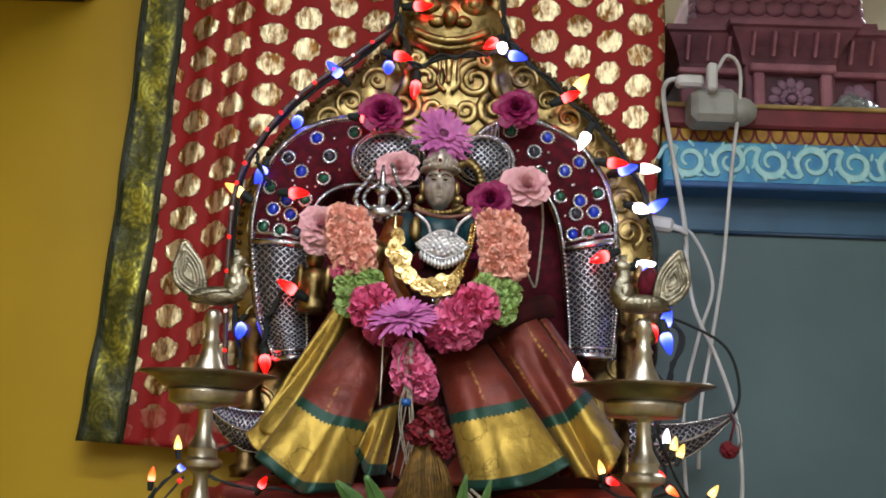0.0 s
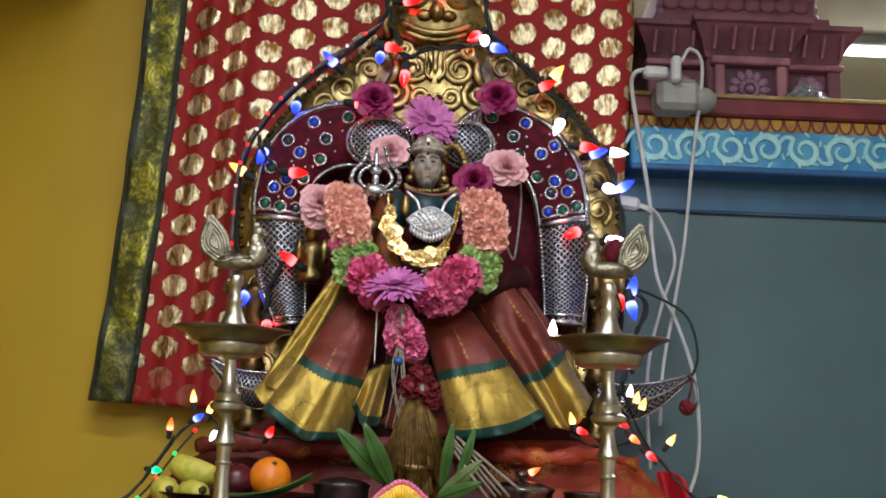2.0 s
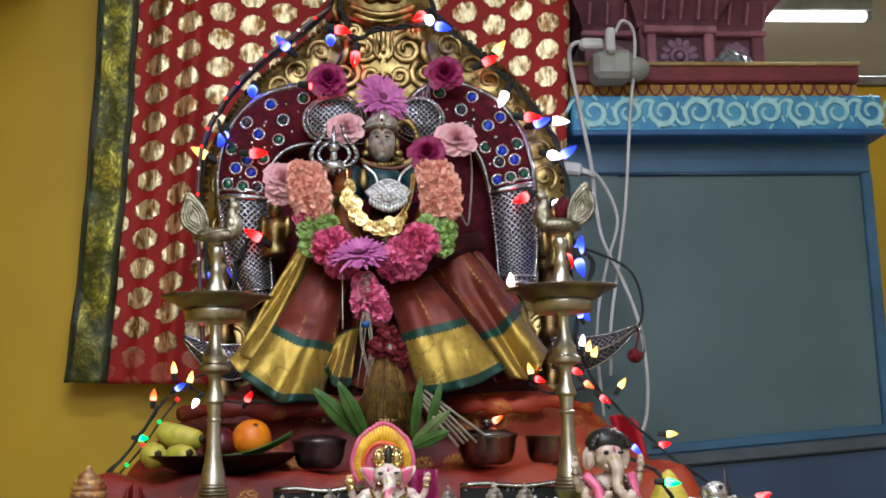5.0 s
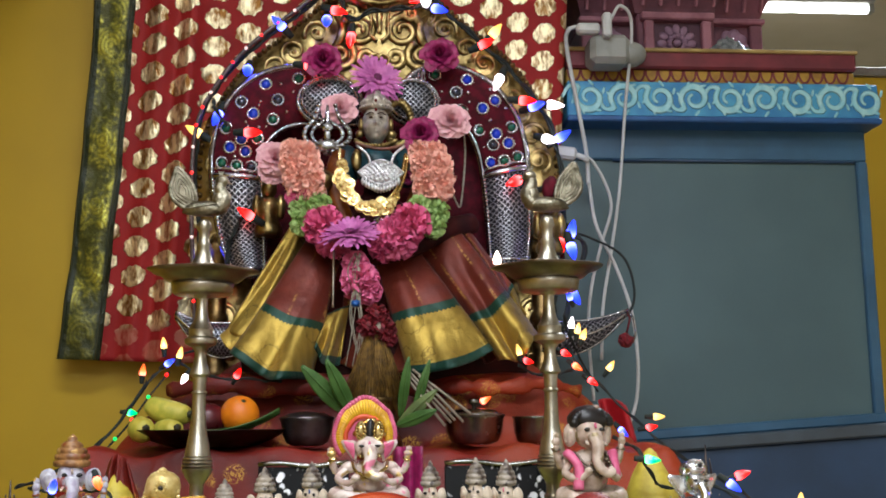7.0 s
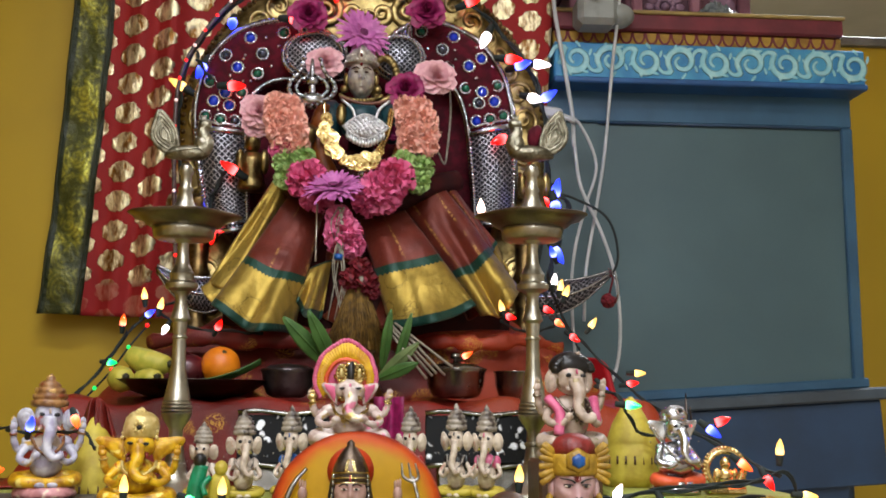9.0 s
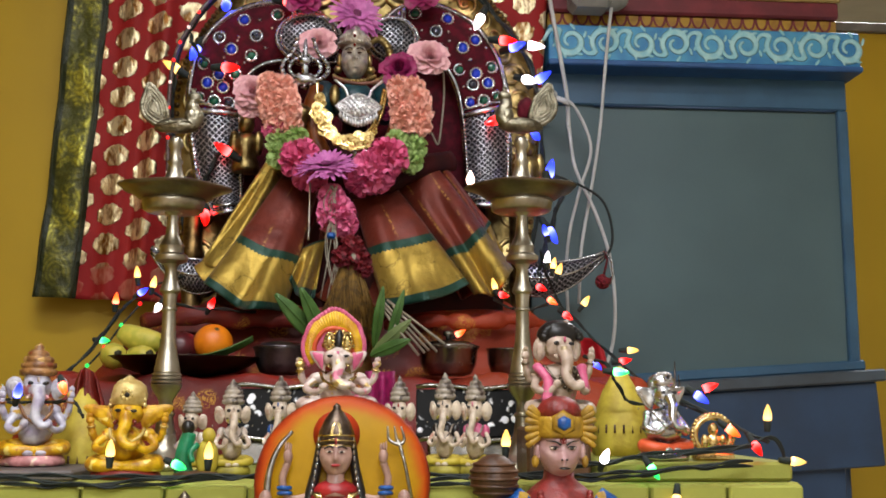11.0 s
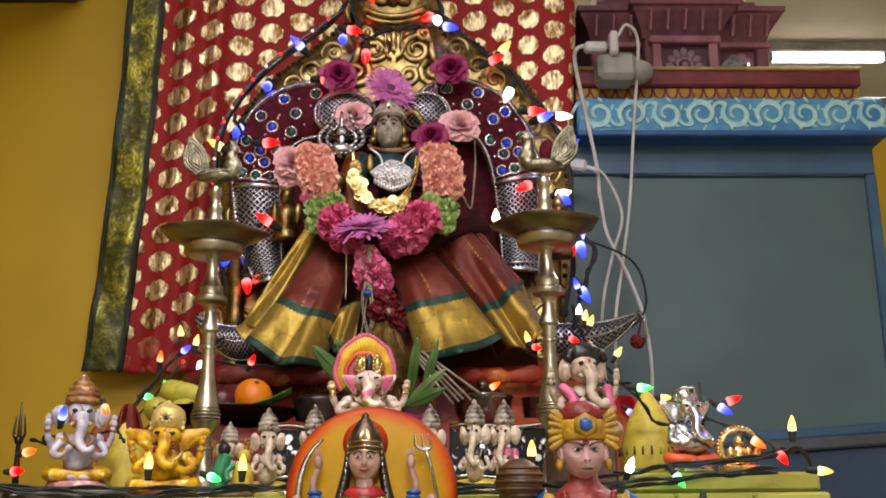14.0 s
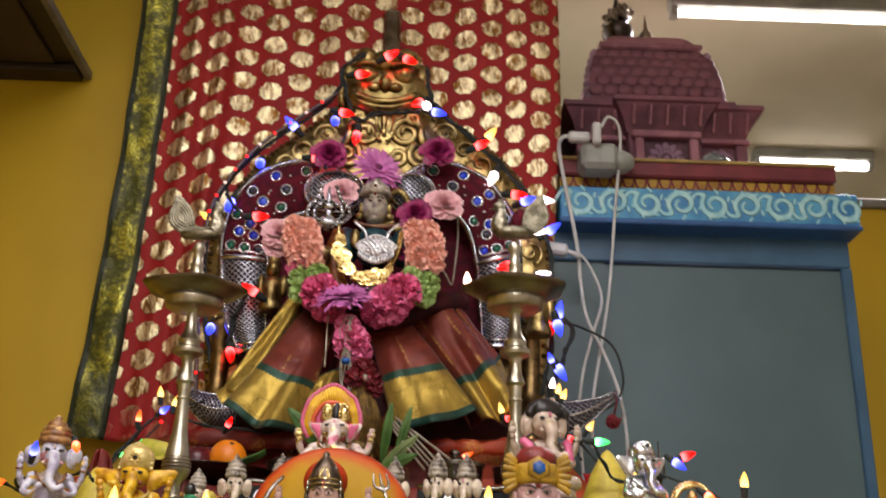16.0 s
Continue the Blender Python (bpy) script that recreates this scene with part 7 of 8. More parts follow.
elephant_statue(0.124, 0.062, "small cream elephant-headed statue in a yellow dhoti", [CREAM_PAINTED, YELLOW_CLOTH, GREY_CROWN, CREAM, OLIVE_BASE], pose(-0.168, 1.16, T, 0, 0, 10), arms=2, ear=0.85)
elephant_statue(0.130, 0.058, "small cream elephant-headed statue with a blue shawl", [CREAM_PAINTED, YELLOW_CLOTH, GREY_CROWN, BLUE_RESIN, OLIVE_BASE], pose(-0.102, 1.18, T, 0, 0, -12), arms=2, ear=0.85)
elephant_statue(0.130, 0.056, "small cream elephant-headed statue with a red shawl", [CREAM_PAINTED, YELLOW_CLOTH, GREY_CROWN, RED_RESIN, OLIVE_BASE], pose(0.069, 1.18, T, 0, 0, -10), arms=2, ear=0.85)
elephant_statue(0.134, 0.058, "small cream elephant-headed statue playing a dark drum", [CREAM_PAINTED, YELLOW_CLOTH, GREY_CROWN, BLACK_RESIN, OLIVE_BASE], pose(0.134, 1.16, T, 0, 0, -20), arms=2, ear=0.85)
elephant_statue(0.132, 0.058, "small cream elephant-headed statue with a pink shawl", [CREAM_PAINTED, YELLOW_CLOTH, GREY_CROWN, PINK_RESIN, OLIVE_BASE], pose(0.177, 1.15, T, 0, 0, -25), arms=2, ear=0.85)
block = solid("statue_block", box(B(), (-0.055, 1.04, T), (0.020, 1.15, 0.878), 0, 0.004), BROWN_RESIN, "brown wooden block under the pink-haloed statue", "block")
elephant_statue(0.120, 0.113, "cream and pink elephant-headed statue with a flame-coloured halo", [WHITE_PAINTED, WHITE_PAINTED, GOLD_BRIGHT, PINK_RESIN, GOLD_BRIGHT], pose(-0.019, 1.09, 0.879, 0, 0, 0), halo=True, hat="split", base=False, wide=True, ear=0.52, fat=0.9, head=1.12)
solid("statue_block", box(B(), (0.235, 1.05, T), (0.322, 1.15, 0.868), 0, 0.004), BROWN_RESIN, "brown wooden block under the pale pink statue", "block")
elephant_statue(0.160, 0.106, "pale pink elephant-headed statue with black hair and raised arms", [PINK_PAINTED, PINK_PAINTED, BRASS_DARK, PINK_RESIN, PINK_PAINTED], pose(0.286, 1.10, 0.869, 0, 0, 12), ear=0.62, hat="hair")
elephant_statue(0.124, 0.080, "shiny silver elephant-headed statue with an orange sash", [CHROME, ORANGE_RESIN, CHROME, CHROME, CHROME], pose(0.414, 1.03, TABLE + 0.027, 0, 0, 14), arms=2, wide=True, ear=0.75, hat="dome", crown=0.55, fat=1.45)

green_fig = B()
tube(green_fig, smooth_line([(0, 0, 0.0), (-0.004, 0, 0.02), (0.0, 0, 0.045), (0.004, 0, 0.06)], 5), lambda t: 0.013 - 0.004 * t, 12, 0)
ball(green_fig, (0.002, -0.002, 0.066), (0.009, 0.009, 0.010), 1)
ball(green_fig, (0.028, 0, 0.026), (0.015, 0.013, 0.026), 2)
ball(green_fig, (0.030, -0.004, 0.056), (0.009, 0.009, 0.010), 2)
tube(green_fig, smooth_line([(0.016, -0.006, 0.044), (0.008, -0.014, 0.034), (0.012, -0.018, 0.022)], 4), 0.004, 8, 0)
lathe(green_fig, [(0.03, 0), (0.03, 0.006), (0.02, 0.01)], 16, (0.014, 0, 0), 3)
solid("peacock_statue", green_fig, [GREEN_RESIN, BLACK_RESIN, YELLOW_CLOTH, BROWN_RESIN], "small green and yellow bird-like statue", "statue", (-0.218, 1.075, T))

ringf = B()
tube(ringf, [(0.024 * math.cos(math.tau * k / 30), 0, 0.032 + 0.024 * math.sin(math.tau * k / 30)) for k in range(31)], 0.0042, 8)
for k in range(22):
    a = -0.4 + (math.pi + 0.8) * k / 21
    ball(ringf, (0.0275 * math.cos(a), 0, 0.032 + 0.0275 * math.sin(a)), 0.004, 0, 6, 4)
box(ringf, (-0.026, -0.012, 0), (0.026, 0.012, 0.009), 0, 0.002)
ball(ringf, (0, -0.003, 0.022), (0.012, 0.009, 0.014))
ball(ringf, (0, -0.003, 0.040), (0.007, 0.007, 0.009))
for s in (-1, 1):
    ball(ringf, (s * 0.012, -0.004, 0.024), (0.005, 0.005, 0.010))
solid("ring_statue", ringf, COIN_GOLD, "small gold dancing figure inside a ring", "statue", (0.479, 1.02, TABLE + 0.027))

for x, z0, z1, y in ((0.457, TABLE + 0.027, 0.960, 1.11), (-0.47, TABLE, 0.925, 1.0)):
    tr = B()
    tube(tr, [(0, 0, 0), (0, 0, (z1 - z0) * 0.7), (0, 0, z1 - z0)], lambda t: 0.0050 - 0.0038 * t + 0.0012 * math.sin(t * 50), 8)
    lathe(tr, [(0.016, 0), (0.014, 0.008), (0.004, 0.014)], 12)
    for s in (-1, 1):
        tube(tr, smooth_line([(0, 0, (z1 - z0) * 0.62), (s * 0.007, 0, (z1 - z0) * 0.66), (s * 0.005, 0, (z1 - z0) * 0.86)], 4), lambda t: 0.003 - 0.002 * t, 6)
    ball(tr, (0, 0, (z1 - z0) * 0.6), 0.006)
    solid("iron_trident", tr, STEEL_DARK, "small dark iron trident standing on the altar table", "trident", (x, y, z0), "iron tridents")

# round painted plaque with the bust of a goddess
def disc_paint():
    """Yellow ground brushed into orange and brick red towards the rim."""
    n = Nodes("plaque_paint")
    ob = n.coords()
    s = n.nt.nodes.new("ShaderNodeSeparateXYZ")
    n.link(ob, s.inputs[0])
    r = n.math("SQRT", n.math("ADD", n.math("POWER", s.outputs[0], 2.0), n.math("POWER", s.outputs[2], 2.0)))
    r = n.math("ADD", r, n.math("MULTIPLY", n.math("SUBTRACT", n.noise(ob, 26, 3), 0.5), 0.020))
    c = n.mix(n.step(r, 0.080, 0.101), n.mix(n.noise(ob, 40), C("967002"), C("b88a04")), C("b44610"))
    c = n.mix(n.step(r, 0.096, 0.108), c, C("842410"))
    n.bump(n.noise(ob, 160, 3), 0.2, 0.001)
    return n.put(Base_Color=c, Roughness=0.5, Specular_IOR_Level=0.2)


plaque = thing("goddess_plaque", "round orange and yellow clay plaque with a goddess bust", "plaque", pose(-0.008, 0.93, 0.804, -6, 0, 0))
R = Euler((math.pi / 2, 0, 0)).to_matrix().to_4x4()
pq = lathe(B(), [(0.001, -0.008), (0.102, -0.008), (0.106, -0.002), (0.103, 0.005), (0.096, 0.009), (0.060, 0.011), (0.001, 0.012)], 72, (0, 0, 0), 0, R)
part("disc", pq, disc_paint(), plaque, "painted disc, yellow in the middle, brick red at the rim")
aura = lathe(B(), [(0.001, 0.0118), (0.0265, 0.0118), (0.028, 0.0128), (0.001, 0.0135)], 40, (-0.008, 0, 0.058), 0, R)
part("red_aura", aura, mat("orange_rim_paint", "c0401c", "98280f", rough=0.35, scale=30), plaque, "brick-red aura behind the head")
bu = B()
X = -0.008
lathe(bu, [(0.0220, 0.0), (0.0232, 0.008), (0.0210, 0.020), (0.0155, 0.033), (0.0085, 0.043), (0.0045, 0.047), (0.0050, 0.050), (0.001, 0.054)], 24, (X, -0.022, 0.040), 5)
for k in range(3):
    tube(bu, [(X + 0.0222 * math.cos(math.pi * (1.05 + 0.9 * j / 12)), -0.022 + 0.0222 * math.sin(math.pi * (1.05 + 0.9 * j / 12)), 0.042 + 0.006 * k) for j in range(13)], 0.0013, 6, 6)
for r0 in (0.0065, 0.0045):
    tube(bu, smooth_line([(X - r0, -0.0425, 0.054), (X - 0.6 * r0, -0.040, 0.066), (X, -0.036, 0.070), (X + 0.6 * r0, -0.040, 0.066), (X + r0, -0.0425, 0.054)], 4), 0.0014, 6, 6)


def plaque_face(a, b):
    t, p = (a - 0.5) * math.pi * 1.1, (b - 0.5) * math.pi
    u, w = math.sin(t) * math.cos(p), math.sin(p)
    d = 0.0042 * bump2(u, w, 0, -0.05, 0.14, 0.26) + 0.0014 * bump2(u, w, 0, -0.17, 0.2, 0.08) - 0.0020 * bump2(abs(u), w, 0.38, 0.18, 0.24, 0.13) + 0.0018 * bump2(abs(u), w, 0.38, 0.17, 0.16, 0.07)
    d += 0.0014 * bump2(u, w, 0, -0.46, 0.22, 0.06) + 0.0012 * bump2(abs(u), w, 0.45, -0.25, 0.25, 0.2) + 0.0014 * bump2(u, w, 0, -0.82, 0.25, 0.15)
    return Vector((X + 0.0192 * u * (1 - 0.17 * max(0.0, -w)), -0.032 - 0.015 * math.cos(t) * math.cos(p) - d, 0.030 + 0.0245 * w))


sheet(bu, plaque_face, 48, 44, None, 0)
for s in (-1, 1):
    ball(bu, (X + s * 0.0072, -0.0462, 0.0346), (0.0042, 0.0015, 0.0013), 7, 10, 6)
    ball(bu, (X + s * 0.0072, -0.0474, 0.0346), (0.0019, 0.0011, 0.0014), 2, 8, 5)
    tube(bu, smooth_line([(X + s * 0.0025, -0.0478, 0.0392), (X + s * 0.0075, -0.0470, 0.0410), (X + s * 0.0135, -0.0430, 0.0385)], 4), 0.0009, 6, 2)
    tube(bu, smooth_line([(X + s * 0.0190, -0.022, 0.050), (X + s * 0.0225, -0.022, 0.020), (X + s * 0.030, -0.024, -0.016), (X + s * 0.038, -0.020, -0.055)], 5), lambda t: 0.0042 + 0.004 * t, 8, 2)
    for k in range(14):
        ball(bu, (X + s * (0.0205 + 0.016 * (k / 13) ** 1.7), -0.034, 0.050 - 0.10 * k / 13), (0.0014, 0.0016, 0.0036), 4, 6, 4)
    # raised and lowered arms with dark armlets
    tube(bu, smooth_line([(X + s * 0.026, -0.022, -0.014), (X + s * 0.052, -0.026, -0.018), (X + s * 0.062, -0.029, 0.002), (X + s * 0.056, -0.031, 0.024)], 5), 0.0043, 9, 0)
    ball(bu, (X + s * 0.056, -0.033, 0.030), (0.0055, 0.005, 0.009), 0)
    for k in range(3):
        ball(bu, (X + s * (0.053 + 0.003 * k), -0.034, 0.040 + 0.001 * k), (0.0015, 0.002, 0.006), 0, 6, 5)
    for z in (-0.012, -0.006):
        tube(bu, [(X + s * (0.0590 + 0.1 * (z + 0.012)) + 0.0068 * math.cos(math.tau * k / 12), -0.0285 + 0.0068 * math.sin(math.tau * k / 12), z) for k in range(13)], 0.0026, 6, 3)
    tube(bu, smooth_line([(X + s * 0.028, -0.022, -0.050), (X + s * 0.066, -0.026, -0.052), (X + s * 0.080, -0.028, -0.026)], 5), 0.0066, 9, 0)
    ball(bu, (X + s * 0.081, -0.031, -0.018), (0.0075, 0.006, 0.010), 0)
ball(bu, (X, -0.0488, 0.0190), (0.0056, 0.0014, 0.0017), 1, 10, 6)
ball(bu, (X, -0.0478, 0.0470), (0.0014, 0.0012, 0.0045), 1, 7, 5)
lathe(bu, [(0.016, -0.024), (0.0105, -0.010), (0.0095, 0.018)], 16, (X, -0.030, 0.008), 0)
ball(bu, (X, -0.020, -0.050), (0.042, 0.026, 0.056), 1, 22, 14)
ball(bu, (X, -0.024, -0.010), (0.027, 0.021, 0.014), 1, 18, 10)
for k in range(3):
    tube(bu, smooth_line([(X - 0.026 + 0.004 * k, -0.040, -0.012), (X, -0.050, -0.030 - 0.010 * k), (X + 0.026 - 0.004 * k, -0.040, -0.012)], 6), 0.0022, 7, 6)
part("bust", bu, [mat("painted_face_clay", "b08c7e", "86645a", rough=0.42, scale=60, fine=200, bump=0.15), RED_RESIN, BLACK_RESIN, BLUE_RESIN, SILVER, HOOD, GOLD_BRIGHT, CREAM], plaque, "painted goddess bust under a dark bronze crown")
part("curved_sword", tube(B(), smooth_line([(-0.088, -0.030, -0.030), (-0.086, -0.030, 0.010), (-0.076, -0.028, 0.040), (-0.060, -0.026, 0.060)], 6), lambda t: 0.0046 - 0.0026 * t, 8, 0, 0.4), SILVER_DARK, plaque, "silver curved sword")
tr = tube(B(), [(0.084, -0.03, -0.03), (0.074, -0.03, 0.020), (0.066, -0.028, 0.050)], 0.0020, 7)
for s in (-1, 0, 1):
    tube(tr, smooth_line([(0.067, -0.028, 0.044), (0.064 + s * 0.009, -0.028, 0.050), (0.061 + s * 0.008, -0.028, 0.066)], 4), lambda t: 0.0026 - 0.0017 * t, 6)
part("trident", tr, SILVER_DARK, plaque, "silver trident")
solid("plaque_stand", box(B(), (-0.07, 0.88, 0.646), (0.055, 0.95, 0.702), 0, 0.006), BROWN_RESIN, "brown wooden foot under the round plaque", "stand")

# crowned painted clay bust
hb = B()


def bust_face(a, b):
    t, p = (a - 0.5) * 2 * math.pi * 0.999, (b - 0.5) * math.pi
    u, w = math.sin(t) * math.cos(p), math.sin(p)
    d = 0.0
    if math.cos(t) > 0:
        d += 0.0110 * bump2(u, w, 0, -0.50, 0.46, 0.34) + 0.0050 * bump2(u, w, 0, -0.22, 0.16, 0.20) + 0.0022 * bump2(u, w, 0, -0.34, 0.24, 0.07)
        d += 0.0040 * bump2(abs(u), w, 0.34, 0.28 + 0.14 * abs(u), 0.30, 0.09) - 0.0050 * bump2(abs(u), w, 0.40, 0.05, 0.24, 0.13) + 0.0040 * bump2(abs(u), w, 0.40, 0.05, 0.17, 0.075)
        d += 0.0022 * bump2(u, w, 0, -0.56, 0.26, 0.05) + 0.0022 * bump2(u, w, 0, -0.70, 0.22, 0.055) + 0.0030 * bump2(abs(u), w, 0.62, -0.18, 0.22, 0.22)
    return Vector((0.036 * u * (1 - 0.12 * max(0.0, -w)), -(0.034 * math.cos(t) * math.cos(p) + d), 0.047 * w - 0.002))


sheet(hb, bust_face, 64, 56)
ball(hb, (0, -0.0465, -0.031), (0.0095, 0.0030, 0.0020), 4, 12, 6)
for s in (-1, 1):
    ball(hb, (s * 0.0040, -0.0455, -0.0175), (0.0020, 0.0022, 0.0016), 5, 8, 5)
    ball(hb, (s * 0.0145, -0.0325, 0.0000), (0.0066, 0.0030, 0.0026), 7, 12, 7)
    ball(hb, (s * 0.0138, -0.0346, 0.0000), (0.0034, 0.0018, 0.0027), 5, 10, 6)
    tube(hb, smooth_line([(s * 0.0070, -0.0352, 0.0012), (s * 0.0140, -0.0354, 0.0032), (s * 0.0220, -0.0310, 0.0018)], 4), 0.0009, 6, 5)
    tube(hb, smooth_line([(s * 0.0045, -0.0395, 0.0055), (s * 0.0130, -0.0385, 0.0105), (s * 0.0270, -0.0275, 0.0120)], 5), lambda t: 0.0020 - 0.0012 * t, 7, 5)
    ball(hb, (s * 0.037, 0, -0.006), (0.006, 0.010, 0.016), 0)
    ball(hb, (s * 0.041, -0.006, -0.022), (0.006, 0.006, 0.010), 1)
    for k in range(7):
        a = math.radians(-48 + 24 * k)
        tube(hb, smooth_line([(s * 0.036, -0.010, 0.032 + 0.020 * math.sin(a)), (s * (0.044 + 0.006 * math.cos(a)), -0.014, 0.031 + 0.030 * math.sin(a)), (s * (0.050 + 0.008 * math.cos(a)), -0.012, 0.030 + 0.037 * math.sin(a))], 4), lambda t: 0.0062 - 0.0015 * t, 9, 1)
for s in (-1, 1):
    tube(hb, smooth_line([(0, -0.0375, 0.0080), (s * 0.0035, -0.0372, 0.0095), (s * 0.0045, -0.0365, 0.0150)], 4), 0.0011, 6, 2)
lathe(hb, [(0.037, 0.016), (0.040, 0.022), (0.040, 0.046), (0.036, 0.052)], 24, (0, 0, 0), 1)
lathe(hb, [(0.037, 0.050), (0.036, 0.064), (0.028, 0.076), (0.012, 0.083), (0.001, 0.084)], 24, (0, 0, 0), 2)
lathe(hb, [(0.001, -0.004), (0.019, -0.004), (0.0215, 0.0), (0.017, 0.006), (0.001, 0.007)], 6, (0, -0.038, 0.040), 1, Euler((math.pi / 2, 0, 0)).to_matrix().to_4x4() @ Matrix.Rotation(math.pi / 6, 4, "Z"))
lathe(hb, [(0.001, 0.004), (0.012, 0.004), (0.012, 0.008), (0.008, 0.011), (0.001, 0.0115)], 6, (0, -0.038, 0.040), 3, Euler((math.pi / 2, 0, 0)).to_matrix().to_4x4() @ Matrix.Rotation(math.pi / 6, 4, "Z"))
ball(hb, (0, -0.034, 0.016), (0.003, 0.003, 0.008), 2, 7, 5)
lathe(hb, [(0.075, -0.275), (0.080, -0.15), (0.070, -0.09), (0.045, -0.065), (0.026, -0.05), (0.024, -0.03)], 24, (0, 0.01, 0), 2)
for s in (-1, 1):
    tube(hb, smooth_line([(s * 0.055, 0.0, -0.085), (s * 0.085, -0.01, -0.11), (s * 0.092, -0.02, -0.16)], 5), 0.026, 12, 3)
    tube(hb, [(s * 0.060, -0.012, -0.075), (s * 0.078, -0.03, -0.11)], 0.012, 9, 1)
for k in range(16):
    a = math.pi * k / 15
    ball(hb, (0.040 * math.cos(a), -0.045 - 0.012 * math.sin(a), -0.07 - 0.030 * math.sin(a)), 0.006, 2, 7, 5)
solid("crowned_bust", hb, [BUST_FACE, BUST_YELLOW, BUST_RED, BLUE_RESIN, BLACK_RESIN, BLACK_RESIN, BUST_RED, CREAM], "painted clay bust with a yellow and red crown", "statue", Matrix.Translation((0.250, 0.895, 0.848)) @ Matrix.Diagonal((0.73, 0.73, 0.73, 1)))
club = B()
ball(club, (0, 0, 0), (0.034, 0.034, 0.030), 0, 20, 13)
for k in range(5):
    tube(club, [(0.0345 * math.cos(math.tau * j / 24) * math.cos(-0.6 + 0.3 * k), 0.0345 * math.sin(math.tau * j / 24) * math.cos(-0.6 + 0.3 * k), 0.0305 * math.sin(-0.6 + 0.3 * k)) for j in range(25)], 0.0022, 5)
tube(club, [(0.01, 0.0, -0.02), (0.03, 0.0, -0.10), (0.045, 0, -0.175)], 0.012, 10)
solid("wooden_club", club, BROWN_RESIN, "brown ribbed wooden club beside the crowned bust", "club", Matrix.Translation((0.172, 0.90, 0.812)) @ Matrix.Diagonal((0.85, 0.85, 0.95, 1)))
cone = B()
lathe(cone, [(0.022, 0), (0.024, 0.01), (0.020, 0.03), (0.014, 0.05), (0.006, 0.068), (0.001, 0.074)], 18)
for j in range(5):
    for k in range(9):
        a = math.tau * (k + 0.5 * (j % 2)) / 9
        r = 0.021 - 0.0035 * j
        ball(cone, (r * math.cos(a), r * math.sin(a), 0.012 + 0.012 * j), (0.0045, 0.0045, 0.006), 0, 6, 4)
solid("brass_finial", cone, BRASS_DARK, "carved dark brass cone standing in front of the table", "finial", (-0.195, 0.93, 0.722))
solid("finial_block", box(B(), (-0.225, 0.90, 0.646), (-0.165, 0.95, 0.721), 0, 0.004), BROWN_RESIN, "brown block under the brass cone", "block")

# ---- strings of coloured lights ----
def bulb_mesh(key):
    bm = lathe(B(), [(0.0085, 0.0), (0.0108, 0.006), (0.0112, 0.013), (0.0085, 0.026), (0.0045, 0.037), (0.0012, 0.042)], 8)
    for f in bm.faces:
        f.smooth = False
    return mesh_of("bulb", bm, BULB[key])


BULB_ME = {k: bulb_mesh(k) for k in BULB}
sock = lathe(B(), [(0.0072, -0.026), (0.0078, -0.02), (0.0098, -0.002), (0.0098, 0.002), (0.006, 0.003)], 10)
SOCK_ME = mesh_of("socket", sock, CABLE_DARK)
COLOUR = {"r": "glowing red bulb", "b": "glowing blue bulb", "w": "glowing white bulb", "a": "glowing amber bulb", "g": "glowing green bulb", "o": "glowing orange bulb"}


def light_string(label, cables, bulbs, rad=0.0035):
    st = thing("light_string", label, "light string", (0, 0, 0), "light strings")
    for pts in cables:
        a = smooth_line(pts, 8)
        bm = tube(B(), a, rad, 7)
        tube(bm, [p + Vector((1.3 * rad * math.sin(k * 0.8), -1.3 * rad, 1.5 * rad * math.cos(k * 0.8))) for k, p in enumerate(a)], rad * 0.7, 6)
        part("cable", bm, CABLE_DARK, st, "twisted dark green cable")
    for key, x, y, z, ang, toward in bulbs:
        d = Vector((math.sin(math.radians(ang)), -toward, math.cos(math.radians(ang)))).normalized()
        m = Matrix.Translation(Vector((x, y, z)) - d * 0.014) @ d.to_track_quat("Z", "Y").to_matrix().to_4x4()
        s = 0.52 if y < 1.3 else 0.58 if y < 1.9 else 1.05
        b = part("bulb", BULB_ME[key], None, st, COLOUR[key], at=m @ Matrix.Diagonal((s, s, s, 1)))
        part("socket", SOCK_ME, None, b, "dark green socket")
    return st


